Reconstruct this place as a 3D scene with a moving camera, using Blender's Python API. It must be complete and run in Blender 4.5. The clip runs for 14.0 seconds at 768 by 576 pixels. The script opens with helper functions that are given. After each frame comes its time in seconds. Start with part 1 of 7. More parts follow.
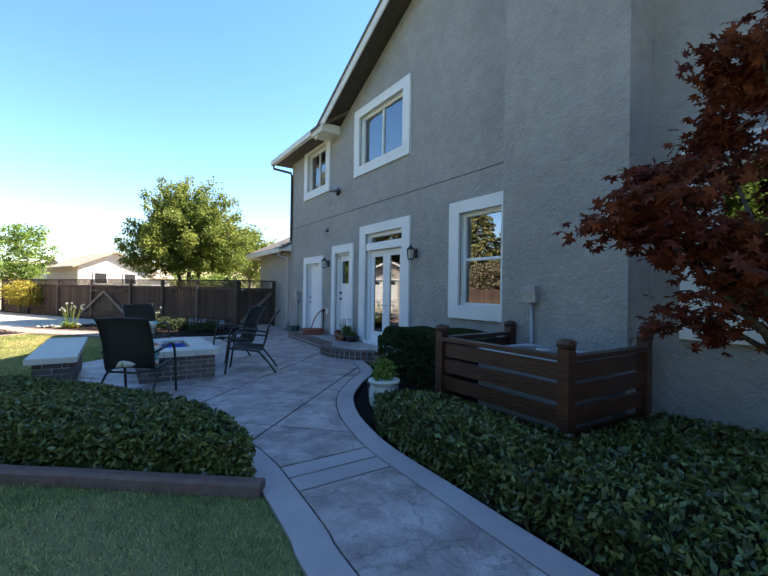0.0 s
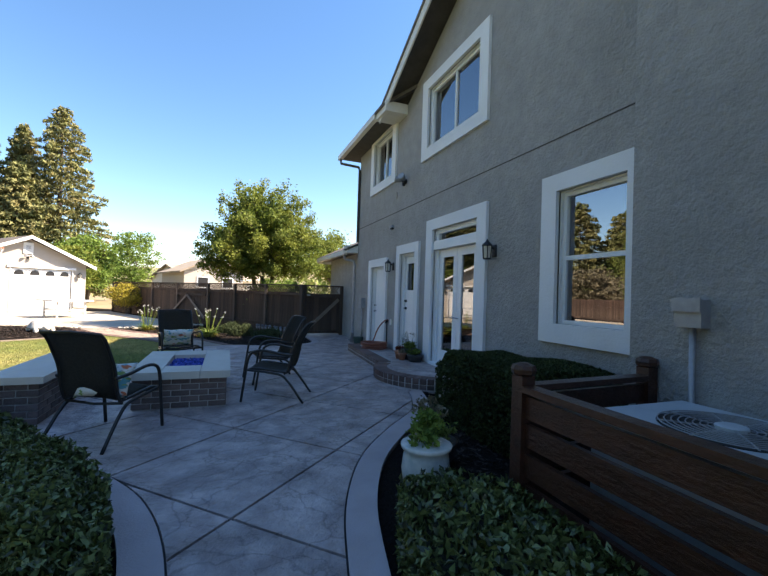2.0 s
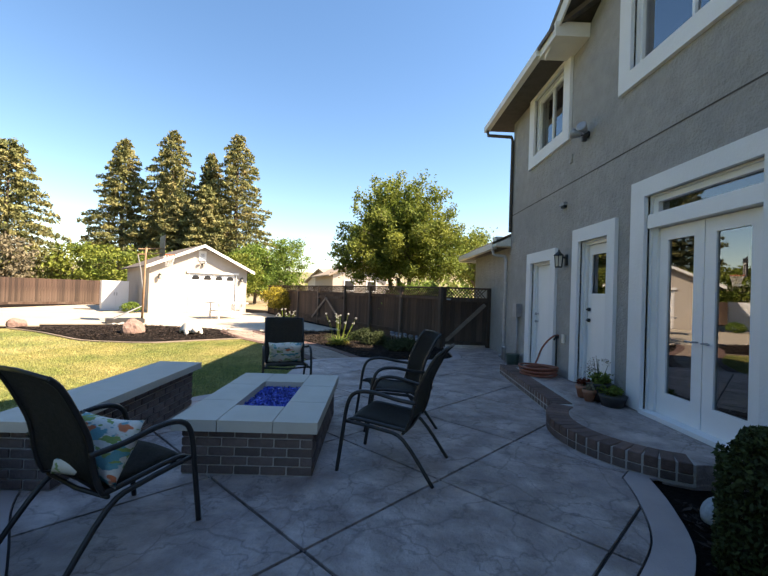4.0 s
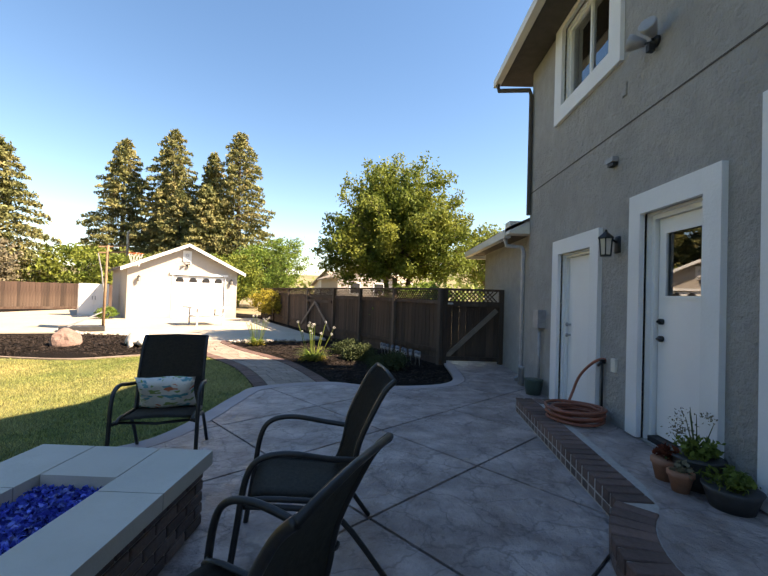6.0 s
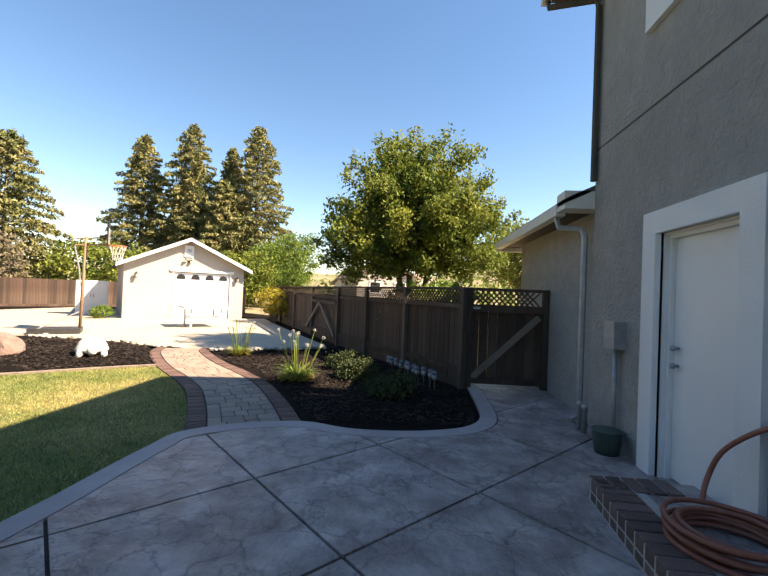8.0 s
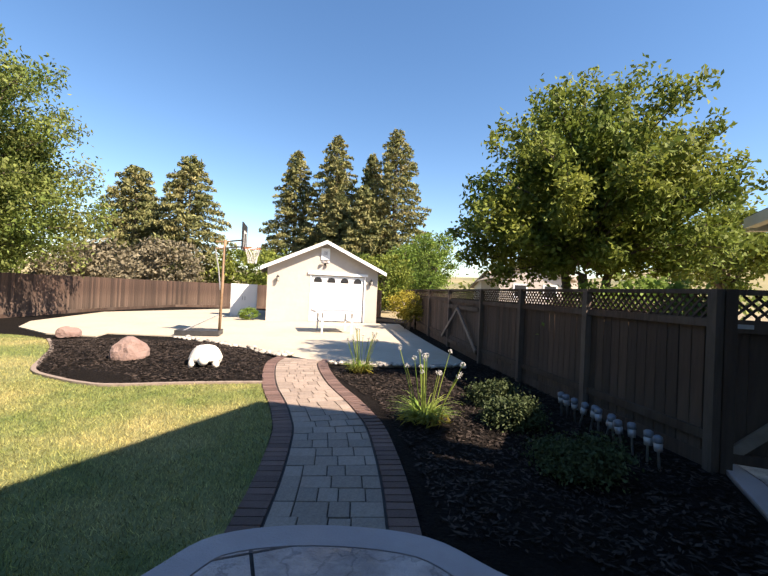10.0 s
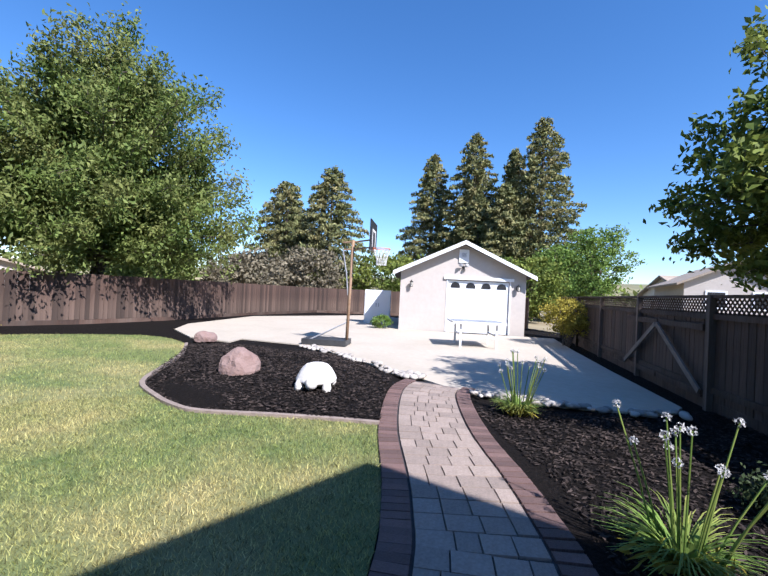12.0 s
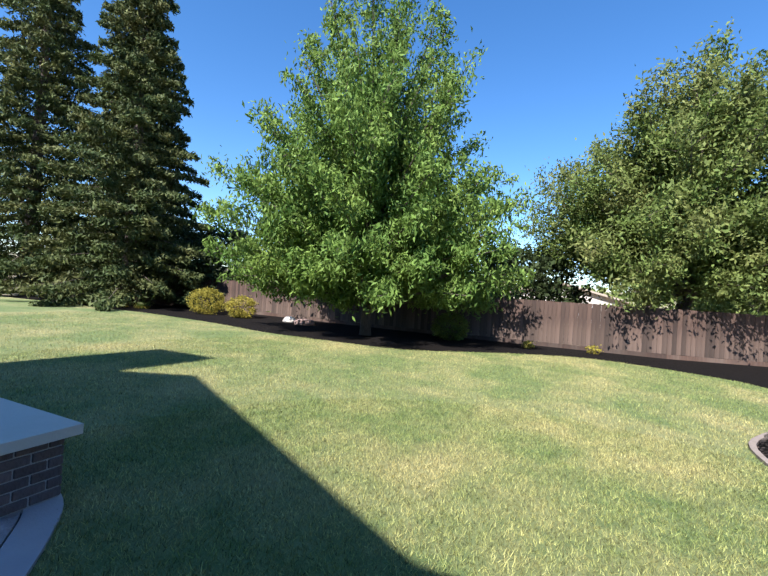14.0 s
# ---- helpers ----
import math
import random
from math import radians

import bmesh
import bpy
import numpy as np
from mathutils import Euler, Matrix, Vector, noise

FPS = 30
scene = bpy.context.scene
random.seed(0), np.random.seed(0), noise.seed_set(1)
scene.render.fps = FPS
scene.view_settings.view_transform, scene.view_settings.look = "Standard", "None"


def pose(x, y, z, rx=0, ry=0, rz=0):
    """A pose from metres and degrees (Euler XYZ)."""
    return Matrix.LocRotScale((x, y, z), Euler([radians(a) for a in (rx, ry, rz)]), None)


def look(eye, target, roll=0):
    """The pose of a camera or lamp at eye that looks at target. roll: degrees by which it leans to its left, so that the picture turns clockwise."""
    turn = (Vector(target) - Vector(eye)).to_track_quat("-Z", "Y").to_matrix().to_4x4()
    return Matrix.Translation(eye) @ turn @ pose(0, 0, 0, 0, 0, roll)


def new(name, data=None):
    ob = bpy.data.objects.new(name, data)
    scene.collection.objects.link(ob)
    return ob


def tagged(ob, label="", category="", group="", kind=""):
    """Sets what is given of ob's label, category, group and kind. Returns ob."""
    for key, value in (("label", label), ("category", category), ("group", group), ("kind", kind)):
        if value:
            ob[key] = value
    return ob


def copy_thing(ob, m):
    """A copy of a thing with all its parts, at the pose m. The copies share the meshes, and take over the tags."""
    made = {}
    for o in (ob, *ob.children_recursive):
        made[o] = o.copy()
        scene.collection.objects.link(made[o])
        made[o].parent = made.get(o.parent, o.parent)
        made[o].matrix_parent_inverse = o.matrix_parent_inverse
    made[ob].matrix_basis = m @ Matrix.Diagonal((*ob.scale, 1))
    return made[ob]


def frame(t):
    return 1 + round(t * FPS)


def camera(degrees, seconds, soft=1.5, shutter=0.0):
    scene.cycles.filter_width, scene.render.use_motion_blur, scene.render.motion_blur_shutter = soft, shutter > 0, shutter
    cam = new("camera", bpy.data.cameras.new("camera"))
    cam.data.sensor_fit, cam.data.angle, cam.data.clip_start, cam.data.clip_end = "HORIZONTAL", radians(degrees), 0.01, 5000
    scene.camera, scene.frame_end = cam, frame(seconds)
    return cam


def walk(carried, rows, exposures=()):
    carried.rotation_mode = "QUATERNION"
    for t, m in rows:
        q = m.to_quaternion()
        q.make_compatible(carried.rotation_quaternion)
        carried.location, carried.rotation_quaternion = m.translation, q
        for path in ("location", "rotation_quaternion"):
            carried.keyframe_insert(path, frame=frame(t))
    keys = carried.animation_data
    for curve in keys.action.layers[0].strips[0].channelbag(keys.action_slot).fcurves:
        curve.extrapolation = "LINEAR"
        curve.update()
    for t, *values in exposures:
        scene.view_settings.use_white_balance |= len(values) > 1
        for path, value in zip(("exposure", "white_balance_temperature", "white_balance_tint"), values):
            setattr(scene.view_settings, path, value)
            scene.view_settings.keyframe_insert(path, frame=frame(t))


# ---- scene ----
from mathutils.geometry import delaunay_2d_cdt

cam = camera(86.7, 14.0)
PATH = [
    (0, (0.273, 0.735, 1.368), (1.378, 2.402, 1.38), 0.9),
    (0.5, (0.65, 0.985, 1.401), (1.777, 2.638, 1.418), 0.9),
    (1, (0.99, 1.277, 1.414), (2.069, 2.96, 1.439), 1.3),
    (1.5, (1.309, 1.62, 1.419), (2.248, 3.386, 1.451), 1.6),
    (2, (1.549, 2.051, 1.408), (2.267, 3.918, 1.442), 1.9),
    (2.5, (1.729, 2.542, 1.43), (2.224, 4.479, 1.463), 2.0),
    (3, (1.816, 3.08, 1.439), (2.119, 5.056, 1.47), 2.2),
    (3.5, (1.896, 3.642, 1.44), (2.02, 5.638, 1.464), 2.2),
    (3.7, (1.941, 3.869, 1.434), (2.017, 5.868, 1.457), 2.1),
    (6, (2.701, 6.438, 1.455), (2.672, 8.437, 1.491), 1.8),
    (6.5, (2.896, 6.977, 1.47), (2.862, 8.976, 1.504), 1.8),
    (7, (3.048, 7.529, 1.489), (3.008, 9.528, 1.52), 1.8),
    (9.3, (2.781, 9.968, 1.486), (2.253, 11.897, 1.514), 2.7),
    (9.5, (2.721, 10.204, 1.485), (2.114, 12.11, 1.51), 2.6),
    (10, (2.507, 10.73, 1.496), (1.704, 12.561, 1.515), 2.5),
    (10.5, (2.232, 11.277, 1.477), (1.272, 13.032, 1.494), 2.6),
    (11, (1.918, 11.754, 1.47), (0.856, 13.449, 1.488), 2.7),
    (11.5, (1.612, 12.184, 1.458), (0.444, 13.807, 1.478), 2.7),
    (12, (1.345, 12.472, 1.452), (-0.013, 13.94, 1.477), 2.8),
    (12.5, (1.117, 12.581, 1.451), (-0.545, 13.694, 1.481), 3.1),
    (13, (0.977, 12.552, 1.451), (-0.955, 13.067, 1.483), 3.6),
    (13.5, (1.085, 12.407, 1.481), (-0.901, 12.179, 1.51), 3.7),
    (14, (1.199, 12.266, 1.559), (-0.632, 11.462, 1.575), 3.8),
]
EXPOSURES = [(0, 2.1, 7300, 12), (0.6, 2.05, 7300, 12), (1, 1.75, 7000, 11), (1.5, 1.75, 7400, 14), (3, 1.72, 8300, 15), (6, 1.72, 9400, 17), (9.5, 1.4, 8300, 16), (11, 1.17, 6800, 16), (12.0, 0.98, 5800, 16), (13.0, 0.8, 5700, 18), (14, 1.2, 6000, 11)]
walk(cam, [(t, look(eye, target, roll)) for t, eye, target, roll in PATH], EXPOSURES)

# ---- light ----
SUN_DIR = Vector((1.0, -0.15, 0.99)).normalized()
elev = math.asin(SUN_DIR.z)
sun = new("sun", bpy.data.lights.new("sun", "SUN"))
sun.data.energy, sun.data.angle, sun.data.color = 5.0, radians(0.53), (1.0, 0.95, 0.87)
sun.matrix_world = look((30, -5, 30), Vector((30, -5, 30)) - SUN_DIR)
world = bpy.data.worlds.new("sky")
world.use_nodes = True
scene.world = world
wn = world.node_tree
sky = wn.nodes.new("ShaderNodeTexSky")
sky.sky_type, sky.sun_disc = "NISHITA", False
sky.sun_elevation, sky.sun_rotation = elev, math.atan2(SUN_DIR.x, SUN_DIR.y)
sky.air_density, sky.dust_density, sky.ozone_density = 1.0, 0.15, 3.0
hs = wn.nodes.new("ShaderNodeHueSaturation")
hs.inputs["Saturation"].default_value = 1.22
hs.inputs["Hue"].default_value = 0.502
wn.links.new(sky.outputs[0], hs.inputs["Color"])
wn.links.new(hs.outputs[0], wn.nodes["Background"].inputs[0])
wn.nodes["Background"].inputs[1].default_value = 0.105


# ---- materials ----
def mat(name, c1, c2, scale=6.0, rough=0.7, bump=0.2, bscale=None, metal=0.0, c3=None, scale3=0.7, detail=8, obj_random=0.0,
        island=0.0, translucent=0.0, stretch=(1, 1, 1), amount3=0.5, bdist=0.02, spec=0.5, crease_shade=0.0):
    """Two colours mixed by fine noise, a third by broad noise, with relief; pieces vary by object or island."""
    m = bpy.data.materials.new(name)
    m.use_nodes = True
    nt = m.node_tree
    b = nt.nodes["Principled BSDF"]
    tc = nt.nodes.new("ShaderNodeTexCoord")
    mp = nt.nodes.new("ShaderNodeMapping")
    mp.inputs["Scale"].default_value = stretch
    nt.links.new(tc.outputs["Object"], mp.inputs[0])

    def noise_tex(sc, det=detail, rgh=0.6):
        n = nt.nodes.new("ShaderNodeTexNoise")
        n.inputs["Scale"].default_value, n.inputs["Detail"].default_value, n.inputs["Roughness"].default_value = sc, det, rgh
        nt.links.new(mp.outputs[0], n.inputs[0])
        return n.outputs[0]

    def ramp(src, lo, hi):
        r = nt.nodes.new("ShaderNodeMapRange")
        r.inputs["From Min"].default_value, r.inputs["From Max"].default_value = lo, hi
        nt.links.new(src, r.inputs["Value"])
        return r.outputs[0]

    def mix(fac, a, c):
        x = nt.nodes.new("ShaderNodeMix")
        x.data_type = "RGBA"
        nt.links.new(fac, x.inputs[0])
        for v, i in ((a, 6), (c, 7)):
            if isinstance(v, tuple):
                x.inputs[i].default_value = (*v, 1)
            else:
                nt.links.new(v, x.inputs[i])
        return x.outputs[2]

    col = mix(ramp(noise_tex(scale), 0.3, 0.7), c1, c2)
    if c3:
        f = ramp(noise_tex(scale3, 4), 0.42, 0.68)
        mul = nt.nodes.new("ShaderNodeMath")
        mul.operation = "MULTIPLY"
        mul.inputs[1].default_value = amount3
        nt.links.new(f, mul.inputs[0])
        col = mix(mul.outputs[0], col, c3)
    # dark crack lines, also painting in relief shade that the bump leaves too faint
    if crease_shade:
        ab = nt.nodes.new("ShaderNodeMath")
        ab.operation = "SUBTRACT"
        ab.inputs[1].default_value = 0.5
        nt.links.new(noise_tex(1.7, 7, 0.55), ab.inputs[0])
        a2 = nt.nodes.new("ShaderNodeMath")
        a2.operation = "ABSOLUTE"
        nt.links.new(ab.outputs[0], a2.inputs[0])
        vr = nt.nodes.new("ShaderNodeMapRange")
        vr.inputs["From Min"].default_value, vr.inputs["From Max"].default_value = 0.0, 0.012
        vr.inputs["To Min"].default_value, vr.inputs["To Max"].default_value = crease_shade, 0.0
        nt.links.new(a2.outputs[0], vr.inputs["Value"])
        col = mix(vr.outputs[0], col, tuple(v * 0.35 for v in c1))
        warp = nt.nodes.new("ShaderNodeTexNoise")
        warp.inputs["Scale"].default_value, warp.inputs["Detail"].default_value = 2.2, 5
        nt.links.new(mp.outputs[0], warp.inputs[0])
        wm = nt.nodes.new("ShaderNodeVectorMath")
        wm.operation = "MULTIPLY_ADD"
        wm.inputs[1].default_value = (0.7, 0.7, 0.0)
        nt.links.new(warp.outputs["Color"], wm.inputs[0])
        nt.links.new(mp.outputs[0], wm.inputs[2])
        vo = nt.nodes.new("ShaderNodeTexVoronoi")
        vo.feature = "DISTANCE_TO_EDGE"
        vo.inputs["Scale"].default_value = 1.5
        nt.links.new(wm.outputs[0], vo.inputs["Vector"])
        crease = nt.nodes.new("ShaderNodeMapRange")
        crease.inputs["From Min"].default_value, crease.inputs["From Max"].default_value = 0.0, 0.022
        crease.inputs["To Min"].default_value, crease.inputs["To Max"].default_value = crease_shade, 0.0
        nt.links.new(vo.outputs["Distance"], crease.inputs["Value"])
        col = mix(crease.outputs[0], col, tuple(v * 0.45 for v in c1))
    if obj_random or island:
        if obj_random:
            src, amt = nt.nodes.new("ShaderNodeObjectInfo").outputs["Random"], obj_random
        else:
            src, amt = nt.nodes.new("ShaderNodeNewGeometry").outputs["Random Per Island"], island
        r = nt.nodes.new("ShaderNodeMapRange")
        r.inputs["To Min"].default_value, r.inputs["To Max"].default_value = 1 - amt, 1 + amt
        nt.links.new(src, r.inputs["Value"])
        hs = nt.nodes.new("ShaderNodeHueSaturation")
        nt.links.new(r.outputs[0], hs.inputs["Value"])
        nt.links.new(col, hs.inputs["Color"])
        col = hs.outputs[0]
    nt.links.new(col, b.inputs["Base Color"])
    rr = ramp(noise_tex(scale * 0.7, 4), 0.2, 0.8)
    r2 = nt.nodes.new("ShaderNodeMapRange")
    r2.inputs["To Min"].default_value, r2.inputs["To Max"].default_value = max(rough - 0.1, 0.02), min(rough + 0.1, 1)
    nt.links.new(rr, r2.inputs["Value"])
    nt.links.new(r2.outputs[0], b.inputs["Roughness"])
    b.inputs["Metallic"].default_value = metal
    b.inputs["Specular IOR Level"].default_value = spec
    if bump:
        bp = nt.nodes.new("ShaderNodeBump")
        bp.inputs["Strength"].default_value, bp.inputs["Distance"].default_value = bump, bdist
        nt.links.new(noise_tex(bscale or scale * 3), bp.inputs["Height"])
        nt.links.new(bp.outputs[0], b.inputs["Normal"])
    if translucent:
        out = nt.nodes["Material Output"]
        tr = nt.nodes.new("ShaderNodeBsdfTranslucent")
        nt.links.new(col, tr.inputs[0])
        ms = nt.nodes.new("ShaderNodeMixShader")
        ms.inputs[0].default_value = translucent
        nt.links.new(b.outputs[0], ms.inputs[1])
        nt.links.new(tr.outputs[0], ms.inputs[2])
        nt.links.new(ms.outputs[0], out.inputs[0])
    return m


def glass(name, tint, gloss):
    """A pane: see-through with a mirror gloss that grows at grazing angles."""
    m = bpy.data.materials.new(name)
    m.use_nodes = True
    nt = m.node_tree
    nt.nodes.remove(nt.nodes["Principled BSDF"])
    tr, gl, ms = (nt.nodes.new("ShaderNodeBsdf" + k) for k in ("Transparent", "Glossy", "Transparent"))
    nt.nodes.remove(ms)
    ms = nt.nodes.new("ShaderNodeMixShader")
    tr.inputs[0].default_value = (*tint, 1)
    gl.inputs["Roughness"].default_value = 0.01
    fr = nt.nodes.new("ShaderNodeFresnel")
    fr.inputs[0].default_value = gloss
    nt.links.new(fr.outputs[0], ms.inputs[0])
    nt.links.new(tr.outputs[0], ms.inputs[1])
    nt.links.new(gl.outputs[0], ms.inputs[2])
    nt.links.new(ms.outputs[0], nt.nodes["Material Output"].inputs[0])
    return m


STUCCO = mat("stucco_grey", (0.325, 0.312, 0.295), (0.405, 0.387, 0.366), 5, 0.9, 1.0, 17, c3=(0.28, 0.27, 0.255), scale3=0.9, bdist=0.045)
TRIMW = mat("trim_white", (0.74, 0.75, 0.76), (0.80, 0.80, 0.80), 4, 0.7, 0.25, 30, c3=(0.66, 0.66, 0.66), scale3=2)
PAINTW = mat("paint_white", (0.76, 0.77, 0.78), (0.81, 0.81, 0.81), 3, 0.45, 0.05, 60)
FASCIA = mat("fascia_cream", (0.66, 0.63, 0.57), (0.74, 0.71, 0.64), 5, 0.6, 0.1, 40)
ROOF = mat("roof_tile", (0.10, 0.085, 0.075), (0.17, 0.14, 0.12), 9, 0.9, 0.5, 30)
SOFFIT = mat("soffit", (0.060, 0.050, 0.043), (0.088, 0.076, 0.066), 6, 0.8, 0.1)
DARKMETAL = mat("dark_metal", (0.02, 0.02, 0.022), (0.04, 0.04, 0.042), 20, 0.45, 0.1, 60, metal=0.4)
GREYMETAL = mat("grey_metal", (0.30, 0.30, 0.31), (0.40, 0.40, 0.41), 10, 0.5, 0.1, 40, metal=0.3)
CONCRETE = mat("stamped_concrete", (0.245, 0.188, 0.178), (0.61, 0.51, 0.487), 3.6, 0.45, 1.0, 4.2, c3=(0.23, 0.175, 0.165), scale3=2.4, obj_random=0.08, bdist=0.09, amount3=0.75, crease_shade=0.5, detail=10)
BAND = mat("concrete_band", (0.37, 0.305, 0.30), (0.45, 0.38, 0.375), 2, 0.65, 0.3, 60, c3=(0.255, 0.211, 0.207), scale3=0.9)
GROUT = mat("grout_dark", (0.042, 0.036, 0.035), (0.066, 0.054, 0.051), 20, 0.95, 0.3)
PAD = mat("pad_concrete", (0.44, 0.38, 0.295), (0.51, 0.44, 0.35), 8, 0.85, 0.2, 60, c3=(0.38, 0.325, 0.25), scale3=0.6)
MULCH = mat("mulch", (0.005, 0.004, 0.0035), (0.017, 0.013, 0.011), 28, 0.95, 1.0, 40, c3=(0.007, 0.0055, 0.005), scale3=2, bdist=0.04, spec=0.1)
CHIP = mat("mulch_chip", (0.014, 0.011, 0.0095), (0.060, 0.045, 0.038), 3, 0.95, 0.2, island=0.75, spec=0.15)
LAWN = mat("lawn", (0.085, 0.135, 0.036), (0.19, 0.225, 0.075), 14, 0.95, 0.8, 90, c3=(0.40, 0.33, 0.15), scale3=0.5, bdist=0.03, amount3=0.6)
BLADE = mat("grass_blade", (0.14, 0.19, 0.043), (0.335, 0.335, 0.112), 3, 0.7, 0.0, c3=(0.58, 0.45, 0.20), scale3=0.5, island=0.75, translucent=0.25, amount3=0.65)
GROUND = mat("dry_ground", (0.22, 0.17, 0.10), (0.32, 0.26, 0.15), 0.3, 0.95, 0.3, 4)
REDWOOD = mat("fence_wood", (0.042, 0.022, 0.014), (0.084, 0.047, 0.030), 5, 0.85, 0.5, 10, c3=(0.106, 0.084, 0.067), scale3=0.8, stretch=(3, 3, 0.35), obj_random=0.30)
# weathered boards, with the shade of overhanging trees darkened into the colour
OLDWOOD = mat("shaded_weathered_wood", (0.043, 0.022, 0.015), (0.086, 0.049, 0.034), 5, 0.85, 0.5, 10, c3=(0.130, 0.096, 0.074), scale3=0.35, stretch=(3, 3, 0.35), obj_random=0.45, amount3=0.7)
POSTWOOD = mat("post_wood", (0.085, 0.058, 0.043), (0.145, 0.108, 0.084), 5, 0.85, 0.5, 12, c3=(0.07, 0.045, 0.033), scale3=1.5, stretch=(3, 3, 0.5), obj_random=0.25)
GREYWOOD = mat("grey_weathered_wood", (0.17, 0.13, 0.10), (0.26, 0.21, 0.17), 5, 0.85, 0.5, 12, c3=(0.12, 0.085, 0.065), scale3=2)
STAINWOOD = mat("stained_redwood", (0.040, 0.0135, 0.008), (0.078, 0.027, 0.016), 7, 0.38, 0.45, 16, stretch=(1, 1, 2.5), c3=(0.024, 0.008, 0.0055), scale3=3, obj_random=0.2)
BRICK = mat("dark_brick", (0.10, 0.068, 0.062), (0.17, 0.12, 0.11), 14, 0.85, 0.5, 50, obj_random=0.35)
BRICKRED = mat("red_brown_brick", (0.112, 0.064, 0.053), (0.180, 0.109, 0.094), 14, 0.85, 0.5, 50, obj_random=0.3)
MORTAR = mat("mortar", (0.36, 0.33, 0.31), (0.46, 0.43, 0.41), 30, 0.95, 0.4)
SLAB = mat("cast_slab", (0.52, 0.47, 0.40), (0.60, 0.55, 0.48), 6, 0.7, 0.15, 50, c3=(0.46, 0.41, 0.35), scale3=1.5)
PAVER = mat("paver", (0.24, 0.185, 0.15), (0.35, 0.275, 0.225), 9, 0.85, 0.4, 50, obj_random=0.16)
GARAGE = mat("garage_stucco", (0.455, 0.405, 0.360), (0.505, 0.452, 0.402), 6, 0.9, 0.35, 40, c3=(0.425, 0.378, 0.335), scale3=0.8)
GLASS = glass("pane_glass", (0.72, 0.75, 0.77), 3.8)
GLASSD = glass("door_glass", (0.5, 0.52, 0.53), 2.7)
# dark colour stands in for the lack of light indoors
DARKROOM = mat("room_dimness", (0.10, 0.09, 0.08), (0.14, 0.13, 0.11), 2, 0.9, 0.0)


# ---- mesh helpers ----
def box(bm, lo, hi, m=None):
    vs = [bm.verts.new((x, y, z)) for x in (lo[0], hi[0]) for y in (lo[1], hi[1]) for z in (lo[2], hi[2])]
    if m is not None:
        for v in vs:
            v.co = m @ v.co
    for f in ((0, 1, 3, 2), (4, 6, 7, 5), (0, 4, 5, 1), (2, 3, 7, 6), (0, 2, 6, 4), (1, 5, 7, 3)):
        bm.faces.new([vs[i] for i in f])
    return vs


def tube(bm, pts, r, n=8, cap=True):
    """A round tube along pts; r is one radius or one per point."""
    pts = [Vector(p) for p in pts]
    rs = r if isinstance(r, (list, tuple)) else [r] * len(pts)
    rings, up = [], None
    for i, p in enumerate(pts):
        d = (pts[min(i + 1, len(pts) - 1)] - pts[max(i - 1, 0)]).normalized()
        if up is None:
            up = d.orthogonal().normalized()
        else:
            up = (up - d * up.dot(d)).normalized()
        side = d.cross(up)
        rings.append([bm.verts.new(p + rs[i] * (math.cos(a) * up + math.sin(a) * side)) for a in (2 * math.pi * k / n for k in range(n))])
    for a, c in zip(rings, rings[1:]):
        for k in range(n):
            bm.faces.new((a[k], a[(k + 1) % n], c[(k + 1) % n], c[k]))
    if cap:
        bm.faces.new(rings[0][::-1])
        bm.faces.new(rings[-1])


def lathe(bm, prof, n=20, at=(0, 0, 0)):
    """A turned shape from (radius, height) pairs."""
    rings = [[bm.verts.new((at[0] + r * math.cos(2 * math.pi * k / n), at[1] + r * math.sin(2 * math.pi * k / n), at[2] + z)) for k in range(n)] for r, z in prof]
    for a, c in zip(rings, rings[1:]):
        for k in range(n):
            bm.faces.new((a[k], a[(k + 1) % n], c[(k + 1) % n], c[k]))
    bm.faces.new(rings[0][::-1])
    bm.faces.new(rings[-1])


def part(name, bm, material, parent=None, label="", bevel=0.0, smooth=False, seg=1):
    if bevel:
        es = [e for e in bm.edges if len(e.link_faces) == 2 and e.calc_face_angle(0) > 0.6]
        bmesh.ops.bevel(bm, geom=es, offset=bevel, segments=seg, profile=0.5, affect="EDGES", clamp_overlap=True)
    bmesh.ops.recalc_face_normals(bm, faces=bm.faces)
    me = bpy.data.meshes.new(name)
    bm.to_mesh(me)
    bm.free()
    if smooth:
        me.polygons.foreach_set("use_smooth", [True] * len(me.polygons))
    me.materials.append(material)
    ob = new(name, me)
    if parent:
        ob.parent = parent
    if label:
        tagged(ob, label)
    return ob


def boxes(name, items, material, parent=None, label="", bevel=0.0, **kw):
    bm = bmesh.new()
    for it in items:
        box(bm, *it)
    return part(name, bm, material, parent, label, bevel, **kw)


def piece(name, me, parent, m):
    """One more object on a shared mesh, for bricks, pavers and boards."""
    ob = new(name, me)
    ob.parent = parent
    ob.matrix_basis = m
    return ob


def unit_mesh(name, size, material, bevel=0.004):
    bm = bmesh.new()
    sx, sy, sz = (v / 2 for v in size)
    box(bm, (-sx, -sy, -sz), (sx, sy, sz))
    if bevel:
        bmesh.ops.bevel(bm, geom=bm.edges[:], offset=bevel, segments=1, affect="EDGES", clamp_overlap=True)
    bmesh.ops.recalc_face_normals(bm, faces=bm.faces)
    me = bpy.data.meshes.new(name)
    bm.to_mesh(me)
    bm.free()
    me.materials.append(material)
    return me


